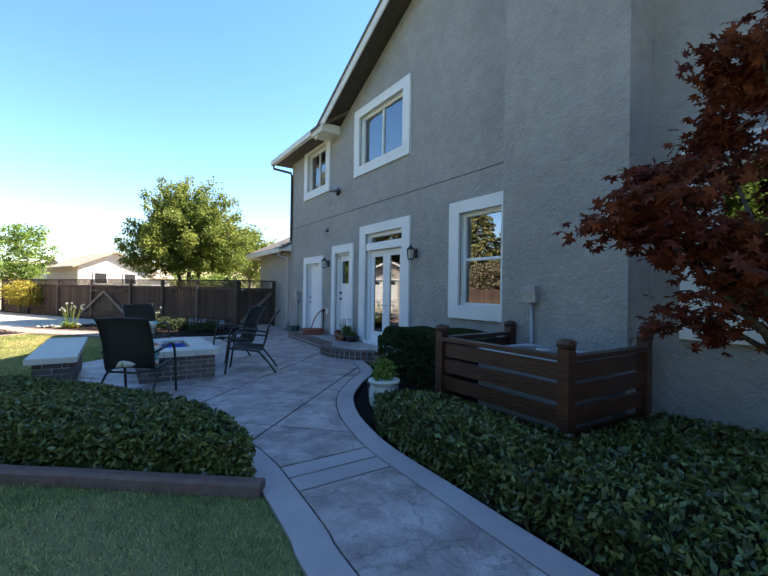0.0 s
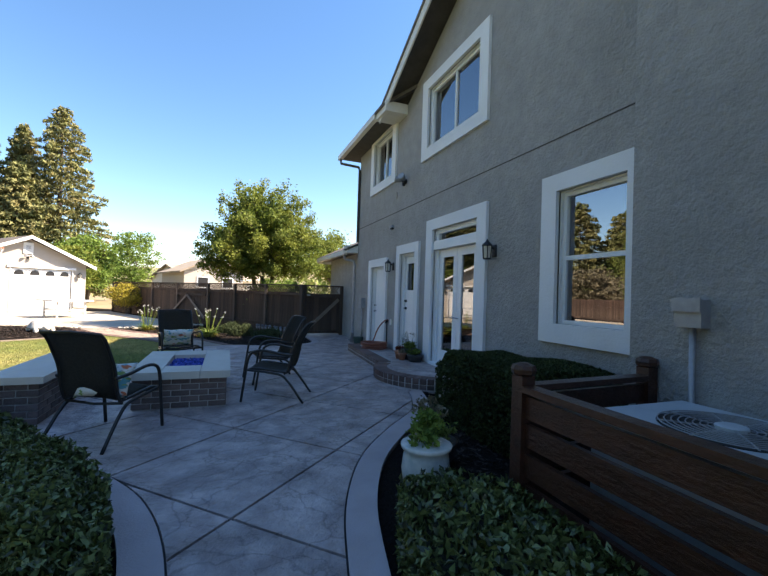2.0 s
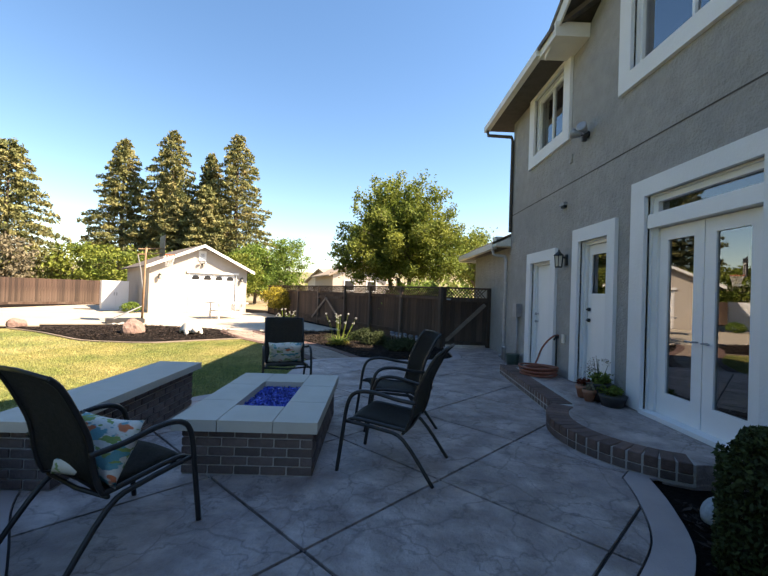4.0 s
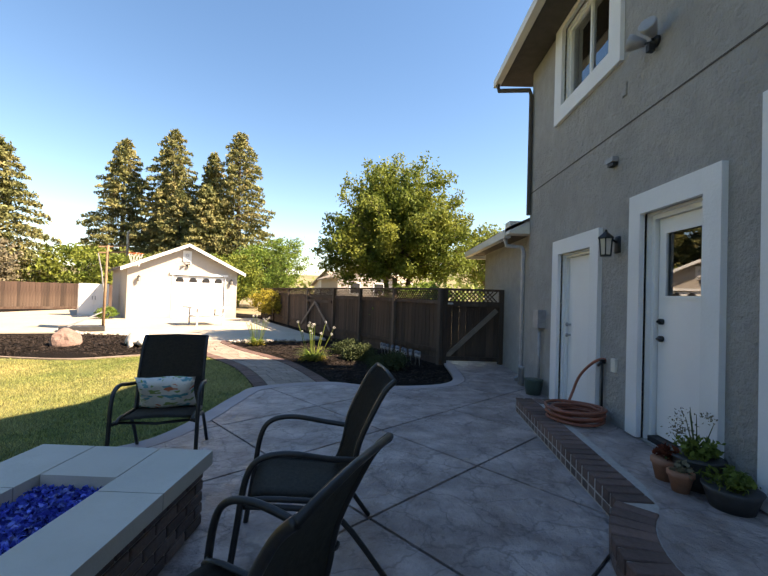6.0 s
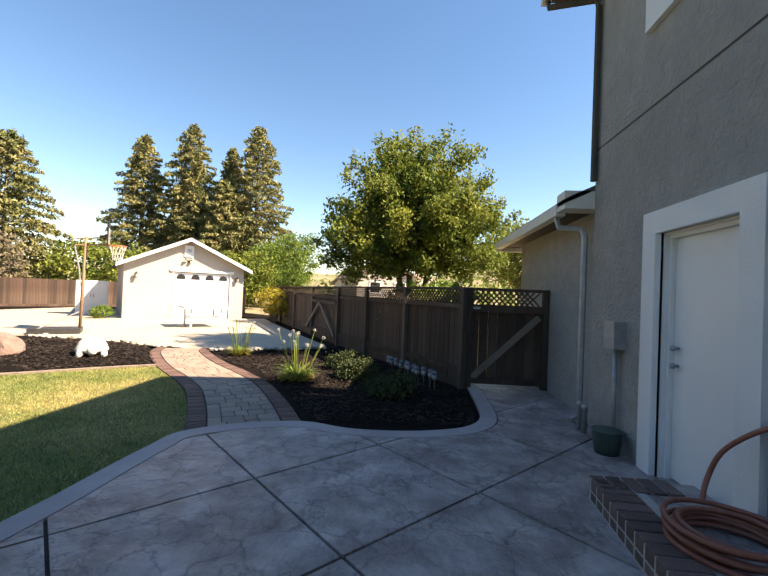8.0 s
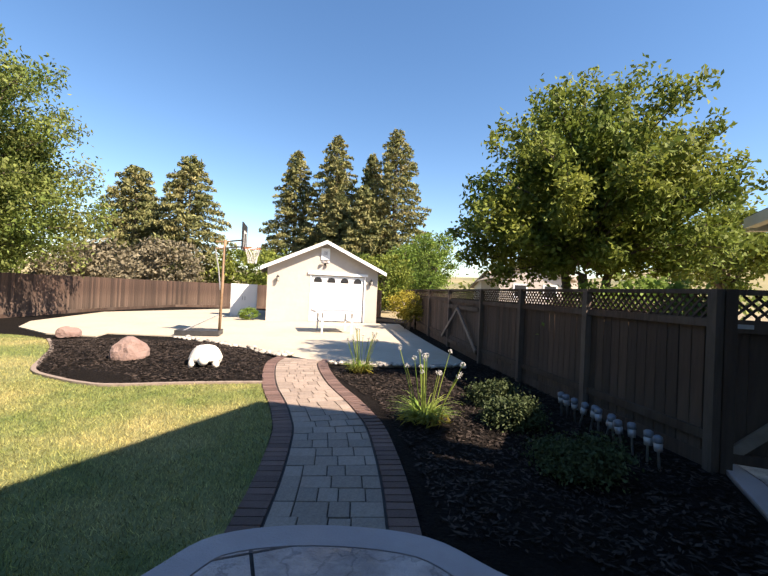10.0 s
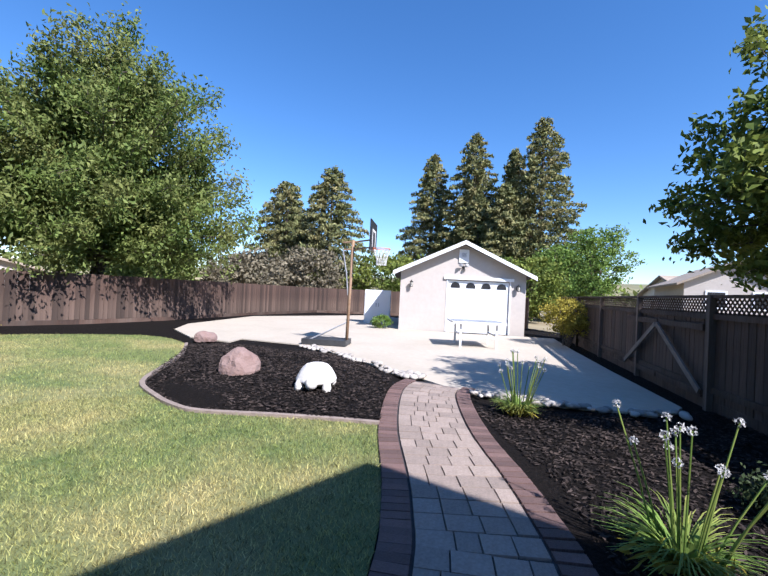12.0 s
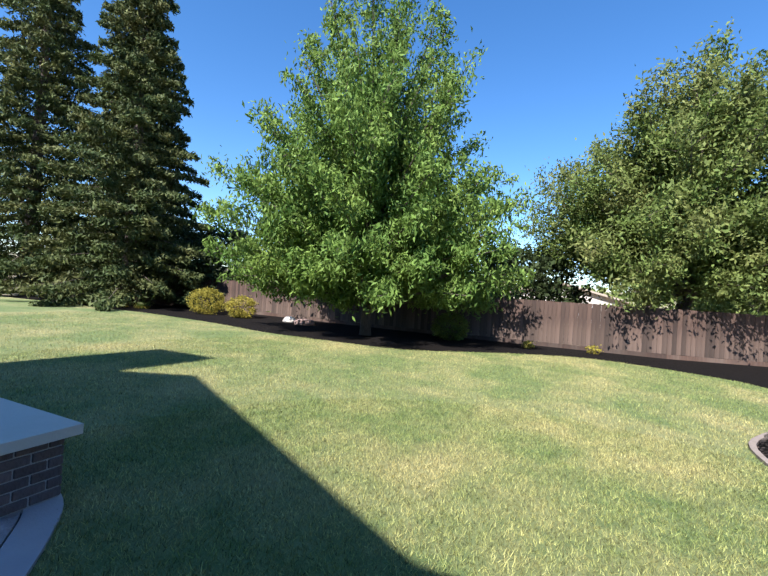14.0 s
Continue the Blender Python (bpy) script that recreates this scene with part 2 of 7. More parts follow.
def thing(name, label, category, m=None, group="", kind=""):
    ob = new(name)
    ob.empty_display_size = 0.1
    if m is not None:
        ob.matrix_basis = m
    return tagged(ob, label, category, group, kind)


def quick(name, co, n, material, parent=None, label="", smooth=False):
    """A mesh of many loose n-sided faces, from an array of their corners."""
    me = bpy.data.meshes.new(name)
    co = np.asarray(co, dtype=np.float32).reshape(-1, 3)
    nv, nf = len(co), len(co) // n
    me.vertices.add(nv)
    me.vertices.foreach_set("co", co.ravel())
    me.loops.add(nv)
    me.loops.foreach_set("vertex_index", np.arange(nv, dtype=np.int32))
    me.polygons.add(nf)
    me.polygons.foreach_set("loop_start", np.arange(0, nv, n, dtype=np.int32))
    me.update()
    me.materials.append(material)
    ob = new(name, me)
    if parent:
        ob.parent = parent
    if label:
        tagged(ob, label)
    return ob


def smooth_line(pts, closed=False, n=6):
    """A rounded line through points."""
    pts = [Vector(p) for p in pts]
    out, k = [], len(pts)
    for i in range(k if closed else k - 1):
        g = (lambda j: pts[j % k]) if closed else (lambda j: pts[min(max(j, 0), k - 1)])
        p0, p1, p2, p3 = g(i - 1), g(i), g(i + 1), g(i + 2)
        for s in range(n):
            t = s / n
            out.append(0.5 * (2 * p1 + (p2 - p0) * t + (2 * p0 - 5 * p1 + 4 * p2 - p3) * t * t + (3 * p1 - p0 - 3 * p2 + p3) * t ** 3))
    if not closed:
        out.append(pts[-1])
    return out


def fill(bm, outline, z):
    """Triangles inside an outline."""
    k = len(outline)
    co, _, tri, _, _, _ = delaunay_2d_cdt([Vector((p[0], p[1])) for p in outline], [], [list(range(k))], 1, 1e-4)
    vs = [bm.verts.new((c.x, c.y, z)) for c in co]
    for t in tri:
        bm.faces.new([vs[i] for i in t])


def sheet(name, outline, z, thick, material, label="", category="", parent=None, kind="structure"):
    """A flat slab with that outline, its top at z."""
    bm = bmesh.new()
    fill(bm, outline, z)
    res = bmesh.ops.extrude_face_region(bm, geom=bm.faces[:])
    for v in res["geom"]:
        if isinstance(v, bmesh.types.BMVert):
            v.co.z -= thick
    ob = part(name, bm, material, parent)
    return tagged(ob, label, category, kind=kind if not parent else "")


def inside(x, y, poly):
    """Which of the points x, y lie within the outline."""
    r = np.zeros(len(x), bool)
    j = len(poly) - 1
    for i in range(len(poly)):
        (xi, yi), (xj, yj) = poly[i][:2], poly[j][:2]
        c = ((yi > y) != (yj > y)) & (x < (xj - xi) * (y - yi) / (yj - yi + 1e-12) + xi)
        r ^= c
        j = i
    return r


# ---- ground ----
def ground():
    bm = bmesh.new()
    bmesh.ops.create_grid(bm, x_segments=2, y_segments=2, size=1500)
    for v in bm.verts:
        v.co.z = -0.16
    tagged(part("ground", bm, GROUND), "dry bare ground reaching to the horizon", "ground", kind="structure")


ground()
YARD = [(-20.5, 30), (-13, 37), (-3.6, 31), (0.9, 20.2), (3.9, 15.5), (5.2, 15.5), (5.2, -16), (-15.2, -16), (-15.2, 9), (-16.6, 14.5), (-18.2, 21)]
sheet("mulch_ground", YARD, -0.045, 0.1, MULCH, "dark brown bark mulch over the yard's beds", "mulch")

# patio with its walkway, porch side to the east
RIGHT_EDGE = [(2.22, -5.0), (2.25, 0.0), (2.26, 1.9), (2.29, 2.75), (2.32, 3.59), (2.40, 4.09), (2.57, 4.70), (2.88, 5.34), (3.34, 5.92), (3.89, 6.5), (4.16, 7.05), (4.30, 7.5)]
HOUSE_EDGE = [(5.15, 7.5), (5.15, 13.72), (5.25, 13.82), (5.25, 16.3), (3.97, 16.3)]
BED_EDGE = [(3.94, 15.3), (3.92, 14.2), (3.87, 13.72), (3.72, 13.42), (3.45, 13.22), (2.95, 13.06), (2.35, 13.03), (1.79, 13.17), (1.13, 12.96), (0.67, 12.60)]
LAWN_EDGE = [(0.60, 12.2), (0.57, 11.7), (0.55, 11.1), (0.44, 10.4), (0.12, 10.0), (-0.25, 9.6), (-0.52, 9.22), (-0.62, 8.7), (-0.64, 7.9), (-0.62, 7.2)]
HEDGE_EDGE = [(-0.42, 6.75), (0.04, 6.19), (0.70, 5.36), (0.95, 4.9), (1.09, 4.4), (1.14, 3.9), (1.13, 3.5), (1.10, 2.9), (1.06, 2.4), (1.03, 0.0), (1.0, -5.0)]
PATIO = (smooth_line([(*p, 0) for p in RIGHT_EDGE], n=5) + [Vector((*p, 0)) for p in HOUSE_EDGE]
         + smooth_line([(*p, 0) for p in BED_EDGE + LAWN_EDGE + HEDGE_EDGE], n=5))


def patio():
    base = sheet("patio", PATIO, -0.022, 0.12, GROUT, "stamped pinkish grey concrete patio with tooled diagonal joints", "patio")
    n = len(PATIO)
    inner = []
    for i, p in enumerate(PATIO):
        d = PATIO[(i + 1) % n] - PATIO[i - 1]
        nrm = Vector((-d.y, d.x, 0)).normalized()
        near_house = p.x > 5.1 or p.y > 15.5 or p.y < -4.5
        inner.append(p + nrm * (0.001 if near_house else 0.205))
    # border band
    bm = bmesh.new()
    a = [bm.verts.new((p.x, p.y, 0)) for p in PATIO]
    c = [bm.verts.new((p.x, p.y, 0)) for p in inner]
    for i in range(n):
        j = (i + 1) % n
        if (inner[i] - PATIO[i]).length > 0.1 or (inner[j] - PATIO[j]).length > 0.1:
            bm.faces.new((a[i], a[j], c[j], c[i]))
    res = bmesh.ops.extrude_face_region(bm, geom=bm.faces[:])
    for v in res["geom"]:
        if isinstance(v, bmesh.types.BMVert):
            v.co.z -= 0.09
    part("border_band", bm, BAND, base, "smooth concrete border band")
    # panels between the joints
    bm = bmesh.new()
    pin = []
    for i, p in enumerate(inner):
        d = inner[(i + 1) % n] - inner[i - 1]
        pin.append(p + Vector((-d.y, d.x, 0)).normalized() * 0.013)
    fill(bm, pin, 0)
    r2 = math.sqrt(0.5)
    us = [-2.2 - 1.2 * k for k in range(-3, 12)]
    vs = [5.76 + 1.267 * k for k in range(-6, 12)]
    lines = [((0, 1), y) for y in (3.77, 3.56, 3.34, 0.6, -1.9, 13.62)] + [((r2, -r2), u) for u in us] + [((r2, r2), v) for v in vs]
    half = 0.011
    for (nx, ny), d in lines:
        for s in (-half, half):
            fs = [f for f in bm.faces if nx == 0 or f.calc_center_median().y > 3.77]
            geo = {v for f in fs for v in f.verts} | {e for f in fs for e in f.edges}
            bmesh.ops.bisect_plane(bm, geom=list(geo) + fs, plane_co=(nx * (d + s), ny * (d + s), 0), plane_no=(nx, ny, 0), dist=1e-5)
    cells = {}
    for f in bm.faces:
        m = f.calc_center_median()
        if any(abs(m.x * nx + m.y * ny - d) < half and (nx == 0 or m.y > 3.77) for (nx, ny), d in lines):
            continue
        key = tuple(sum((m.x * nx + m.y * ny) > d for (a_, b_), d in lines if (a_, b_) == (nx, ny)) for nx, ny in ((r2, -r2), (r2, r2), (0, 1)) if nx == 0 or m.y > 3.77)
        cells.setdefault(key, []).append([v.co.copy() for v in f.verts])
    bm.free()
    for key in sorted(cells):
        bm = bmesh.new()
        for f in cells[key]:
            bm.faces.new([bm.verts.new(v) for v in f])
        bmesh.ops.remove_doubles(bm, verts=bm.verts[:], dist=1e-4)
        bmesh.ops.dissolve_limit(bm, angle_limit=0.01, verts=bm.verts[:], edges=bm.edges[:])
        if not bm.faces:
            bm.free()
            continue
        res = bmesh.ops.extrude_face_region(bm, geom=bm.faces[:])
        for v in res["geom"]:
            if isinstance(v, bmesh.types.BMVert):
                v.co.z -= 0.02
        ym = sum(v.co.y for v in bm.verts) / len(bm.verts)
        part("panel", bm, BAND if 3.34 < ym < 3.77 else CONCRETE, base)


patio()

# lawn
BED_FRONT = [(-1.76, 15.86), (-2.22, 15.53), (-2.75, 15.09), (-3.38, 14.53), (-3.8, 14.40), (-4.3, 14.38), (-5.2, 14.48), (-6.15, 15.06), (-7.2, 15.75), (-8.1, 16.2), (-8.9, 16.55)]
LAWN_OUT = [(-10.6, 16.5), (-11.6, 15.4), (-12.3, 13.2), (-11.5, 11.2), (-10.3, 9.6), (-9.4, 8.2), (-9.3, 6.0), (-9.4, 3.5), (-10.1, 0.5), (-10.6, -4.0), (-10.6, -9.0), (-10.2, -15.0)]
PATH_LEFT = [(0.68, 12.62), (0.26, 13.43), (-0.28, 14.26), (-0.66, 14.72), (-1.06, 15.17), (-1.68, 15.8), (-2.40, 16.8), (-2.85, 17.6), (-3.03, 18.25)]
PATH_RIGHT = [(1.78, 13.17), (1.44, 13.80), (0.90, 14.74), (0.58, 15.15), (0.19, 15.56), (-0.65, 16.39), (-1.36, 17.10), (-1.85, 17.65), (-2.06, 18.05)]
CURB = [(1.13, 3.48), (0.58, 3.91), (0.09, 4.30), (-0.45, 4.72), (-0.95, 5.3), (-1.2, 6.0), (-1.05, 6.7), (-0.72, 7.1)]
lawn_line = ([Vector((*p, 0)) for p in reversed(LAWN_EDGE[:-1])] + smooth_line([(*p, 0) for p in PATH_LEFT[:6]], n=3)
             + smooth_line([(*p, 0) for p in BED_FRONT + LAWN_OUT], n=3) + [Vector((0.8, -15, 0)), Vector((1.02, 0, 0))]
             + smooth_line([(*p, 0) for p in CURB], n=3))
sheet("lawn", lawn_line, -0.028, 0.05, LAWN, "mown lawn of green and straw-coloured patches", "lawn")


def pad():
    pts = [(-3.05, 18.25), (-2.05, 18.0), (-0.7, 18.4), (0.45, 19.2), (0.55, 19.9), (-0.9, 22.3), (-2.8, 25.6), (-4.6, 28.9), (-9.6, 25.4), (-12.0, 31.0), (-17.0, 31.5), (-17.2, 23.0), (-14.0, 18.6), (-12.3, 17.5),
           (-10.2, 17.15), (-8.8, 17.6), (-9.3, 18.2), (-7.6, 18.95), (-5.8, 18.75), (-4.4, 18.5)]
    sheet("concrete_pad", pts, -0.015, 0.12, PAD, "pale sunlit concrete pad before the small garage", "pavement")


pad()


# ---- house ----
def wall_cells(name, axis, at, thick, a0, a1, z0, z1, holes, material, label):
    """A wall across axis with holes (a0, a1, z0, z1) going through it."""
    aa = sorted({a0, a1, *[h[0] for h in holes], *[h[1] for h in holes]})
    zz = sorted({z0, z1, *[h[2] for h in holes], *[h[3] for h in holes]})
    bm = bmesh.new()
    for i in range(len(aa) - 1):
        for j in range(len(zz) - 1):
            am, zm = (aa[i] + aa[i + 1]) / 2, (zz[j] + zz[j + 1]) / 2
            if any(h[0] < am < h[1] and h[2] < zm < h[3] for h in holes):
                continue
            if axis == "x":
                box(bm, (at, aa[i], zz[j]), (at + thick, aa[i + 1], zz[j + 1]))
            else:
                box(bm, (aa[i], at, zz[j]), (aa[i + 1], at + thick, zz[j + 1]))
    bmesh.ops.remove_doubles(bm, verts=bm.verts[:], dist=1e-4)
    bm.verts.index_update()
    seen = {}
    for f in bm.faces:
        seen.setdefault(frozenset(v.index for v in f.verts), []).append(f)
    dead = [f for fs in seen.values() if len(fs) > 1 for f in fs]
    bmesh.ops.delete(bm, geom=dead, context="FACES")
    return tagged(part(name, bm, material), label, "wall", kind="structure")


WX = 5.15
HOUSE_END = 13.68
# openings: y0, y1, z0, z1
LOWWIN, NEARWIN = (4.86, 5.77, 1.14, 2.69), (1.2, 2.3, 1.14, 2.69)
UPWIN, FARWIN = (7.44, 9.21, 4.32, 5.50), (11.05, 12.34, 4.29, 5.42)
FRENCH, SIDE, UTIL = (7.40, 8.86, 0.17, 2.66), (9.61, 10.40, 0.17, 2.32), (11.38, 12.31, 0.0, 2.12)
wall_cells("wall_house", "x", WX, 0.2, -10, HOUSE_END, -0.15, 5.55, [LOWWIN, NEARWIN, UPWIN, FARWIN, FRENCH, SIDE, UTIL], STUCCO, "grey stucco house wall, two storeys, in shade")
PEAK_Y, PEAK_Z, EAVE_Z, PITCH = 5.6, 8.02, 5.55, 0.505


def gable():
    bm = bmesh.new()
    y1 = PEAK_Y + (PEAK_Z - EAVE_Z) / PITCH
    y0 = 2 * PEAK_Y - y1
    tri = [(y0, EAVE_Z), (y1, EAVE_Z), (PEAK_Y, PEAK_Z)]
    a = [bm.verts.new((WX, y, z)) for y, z in tri]
    c = [bm.verts.new((WX + 0.2, y, z)) for y, z in tri]
    bm.faces.new(a)
    bm.faces.new(c[::-1])
    for i in range(3):
        bm.faces.new((a[i], c[i], c[(i + 1) % 3], a[(i + 1) % 3]))
    tagged(part("wall_gable", bm, STUCCO), "grey stucco gable above the house wall", "wall", kind="structure")
    roof = thing("roof_house", "tiled gable roof of the house with cream fascia boards", "roof", kind="structure")
    x0 = 4.66
    for sgn, name in ((1, "roof_slope"), (-1, "roof_slope")):
        end = y1 + 0.3 if sgn > 0 else y0 - 0.3
        ze = PEAK_Z - (abs(end - PEAK_Y)) * PITCH
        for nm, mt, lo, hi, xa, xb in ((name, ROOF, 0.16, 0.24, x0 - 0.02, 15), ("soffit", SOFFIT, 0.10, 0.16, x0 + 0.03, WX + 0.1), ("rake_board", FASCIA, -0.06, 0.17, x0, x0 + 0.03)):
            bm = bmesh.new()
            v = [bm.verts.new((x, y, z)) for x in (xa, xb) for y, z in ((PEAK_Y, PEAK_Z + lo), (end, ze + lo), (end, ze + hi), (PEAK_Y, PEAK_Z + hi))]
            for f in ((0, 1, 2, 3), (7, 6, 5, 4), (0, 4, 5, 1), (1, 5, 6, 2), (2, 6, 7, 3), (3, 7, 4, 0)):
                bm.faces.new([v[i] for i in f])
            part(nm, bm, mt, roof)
    # boxed eave return at the foot of the rake
    boxes("eave_return", [((x0 - 0.04, 10.3, 5.44), (WX, 10.95, 5.66))], FASCIA, roof, bevel=0.01)
    # level eave past the gable
    boxes("gutter", [((4.56, 10.9, 5.47), (4.67, 14.16, 5.60))], FASCIA, roof, bevel=0.02)
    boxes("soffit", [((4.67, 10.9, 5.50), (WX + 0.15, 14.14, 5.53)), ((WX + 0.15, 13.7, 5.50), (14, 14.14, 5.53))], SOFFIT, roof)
    bm = bmesh.new()
    v = [bm.verts.new(p) for p in ((4.58, 10.4, 5.63), (4.58, 14.18, 5.63), (9.5, 14.18, 8.05), (9.5, 5.6, 8.05), (4.58, 10.4, 5.56), (4.58, 14.18, 5.56), (9.5, 14.18, 7.95), (9.5, 5.6, 7.95))]
    for f in ((0, 1, 2, 3), (7, 6, 5, 4), (0, 4, 5, 1), (1, 5, 6, 2), (2, 6, 7, 3), (3, 7, 4, 0)):
        bm.faces.new([v[i] for i in f])
    part("roof_slope", bm, ROOF, roof)


gable()
wall_cells("wall_house_end", "y", 13.48, 0.2, WX + 0.2, 14, -0.15, 5.5, [], STUCCO, "grey stucco end wall of the house")
CHX = 4.68
tagged(boxes("wall_chimney", [((CHX, 2.84, -0.15), (WX - 0.002, 4.47, 9.6))], STUCCO, bevel=0.01), "grey rough stucco chimney chase on the house wall", "chimney", kind="structure")
tagged(boxes("wall_back", [((14, -10, -0.15), (14.2, 14, 8.0)), ((WX + 0.2, -10.2, -0.15), (14, -10, 8.0))], STUCCO), "grey stucco rear walls of the house", "wall", kind="structure")
# added shell closing the rooms, dark so that the openings look dim
tagged(boxes("wall_inside", [((6.6, -9.9, 0.0), (6.7, 13.3, 5.6))], DARKROOM), "added inner wall, coloured dark for the dimness of the rooms", "wall", kind="structure")
tagged(boxes("floor_inside", [((WX + 0.21, -9.9, 0.05), (6.59, 13.3, 0.16)), ((WX + 0.21, -9.9, 3.2), (6.59, 13.3, 3.4))], DARKROOM), "added room floors behind the windows, coloured dark for dimness", "floor", kind="structure")
tagged(boxes("trim_line", [((WX - 0.006, 4.47, 3.328), (WX, HOUSE_END, 3.343))], SOFFIT), "thin dark control joint across the stucco", "trim", kind="structure")


def trims(o, parent, t=0.235, out=0.05, sill=True, top=0.2, bot=0.22):
    y0, y1, z0, z1 = o
    items = [((WX - out, y0 - t, z1), (WX + 0.02, y1 + t, z1 + top)), ((WX - out, y0 - t, z0 - (bot if sill else 0)), (WX + 0.02, y0, z1)), ((WX - out, y1, z0 - (bot if sill else 0)), (WX + 0.02, y1 + t, z1))]
    if sill:
        items.append(((WX - out, y0, z0 - bot), (WX + 0.02, y1, z0)))
    for it in items:
        boxes("trim", [it], TRIMW, parent, bevel=0.012)
    # reveal lining
    boxes("reveal", [((WX + 0.02, y0, z0), (WX + 0.18, y0 + 0.02, z1)), ((WX + 0.02, y1 - 0.02, z0), (WX + 0.18, y1, z1)), ((WX + 0.02, y0 + 0.02, z1 - 0.02), (WX + 0.18, y1 - 0.02, z1))], TRIMW, parent)


def frame_bars(name, y0, y1, z0, z1, w, x0, x1, material, parent):
    return boxes(name, [((x0, y0, z0), (x1, y0 + w, z1)), ((x0, y1 - w, z0), (x1, y1, z1)), ((x0, y0 + w, z0), (x1, y1 - w, z0 + w)), ((x0, y0 + w, z1 - w), (x1, y1 - w, z1))], material, parent, bevel=0.006)


def pane(y0, y1, z0, z1, x, parent, material=None):
    ob = boxes("pane", [((x, y0, z0), (x + 0.006, y1, z1))], material or GLASS, parent)
    ob.visible_shadow = False
    return ob


def window(name, o, label, slider, blinds):
    w = thing(name, label, "window", kind="structure")
    trims(o, w)
    y0, y1, z0, z1 = o
    frame_bars("window_frame", y0 + 0.02, y1 - 0.02, z0, z1 - 0.02, 0.045, WX + 0.06, WX + 0.13, PAINTW, w)
    ya, yb, za, zb = y0 + 0.065, y1 - 0.065, z0 + 0.045, z1 - 0.065
    if slider:
        ym = (ya + yb) / 2
        boxes("mullion", [((WX + 0.06, ym - 0.02, za), (WX + 0.12, ym + 0.02, zb))], PAINTW, w, bevel=0.004)
        pane(ya, ym - 0.02, za, zb, WX + 0.09, w)
        pane(ym + 0.02, yb, za, zb, WX + 0.10, w)
    else:
        zm = (za + zb) / 2
        boxes("mullion", [((WX + 0.06, ya, zm - 0.025), (WX + 0.12, yb, zm + 0.025))], PAINTW, w, bevel=0.004)
        pane(ya, yb, za, zm - 0.025, WX + 0.09, w)
        pane(ya, yb, zm + 0.025, zb, WX + 0.10, w)
    if blinds:
        bl = thing("window_blind", "white horizontal slat blind behind the window pane", "blind")
        me = unit_mesh("slat", (0.045, yb - ya - 0.02, 0.003), PAINTW, 0)
        z = za + 0.03
        while z < zb - 0.02:
            piece("slat", me, bl, pose(WX + 0.17, (ya + yb) / 2, z, 0, 28, 0))
            z += 0.042
        bl.location.x = 0.02
    elif slider:
        cv = bmesh.new()
        prev = None
        for i in range(60):
            y = (ya + yb) / 2 + (yb - ya) / 2 * i / 59
            x = WX + 0.22 + 0.02 * math.sin(i * 1.6)
            cur = (cv.verts.new((x, y, za)), cv.verts.new((x, y, zb)))
            if prev:
                cv.faces.new((prev[0], cur[0], cur[1], prev[1]))
            prev = cur
        bmesh.ops.solidify(cv, geom=cv.faces[:], thickness=0.004)
        tagged(part("curtain", cv, PAINTW), "pale pleated curtain hanging behind half the window", "curtain")
    return w


window("window_1", LOWWIN, "white sash window with broad white stucco trim", False, True)
window("window_2", NEARWIN, "white sash window with white stucco trim behind the maple", False, True)
window("window_3", UPWIN, "upstairs white sliding window with broad trim", True, False)
window("window_4", FARWIN, "small upstairs white sliding window under the eave", True, False)

# low wing past the house corner
wall_cells("wall_wing", "x", 5.25, 0.2, HOUSE_END, 17.4, -0.15, 2.66, [], STUCCO, "grey stucco wall of the low wing beside the gate")
wall_cells("wall_wing_end", "y", 17.2, 0.2, 5.45, 12, -0.15, 2.66, [], STUCCO, "grey stucco end wall of the low wing")


def wing_roof():
    r = thing("roof_wing", "low tiled roof of the wing with cream gutter", "roof", pose(0, 0, -0.15), kind="structure")
    boxes("gutter", [((4.78, 13.95, 2.74), (4.90, 17.9, 2.88))], FASCIA, r, bevel=0.02)
    boxes("fascia_return", [((4.80, 13.69, 2.78), (5.3, 13.98, 3.0)), ((4.82, 17.85, 2.7), (5.5, 17.95, 2.9))], FASCIA, r, bevel=0.01)
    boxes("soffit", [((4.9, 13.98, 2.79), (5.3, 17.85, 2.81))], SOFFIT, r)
    bm = bmesh.new()
    v = [bm.verts.new(p) for p in ((4.80, 13.69, 2.90), (4.80, 17.95, 2.90), (8.5, 17.95, 4.7), (8.5, 13.69, 4.7), (4.80, 13.69, 2.84), (4.80, 17.95, 2.84), (8.5, 17.95, 4.6), (8.5, 13.69, 4.6))]
    for f in ((0, 1, 2, 3), (7, 6, 5, 4), (0, 4, 5, 1), (1, 5, 6, 2), (2, 6, 7, 3), (3, 7, 4, 0)):
        bm.faces.new([v[i] for i in f])
    part("roof_slope", bm, ROOF, r)


wing_roof()


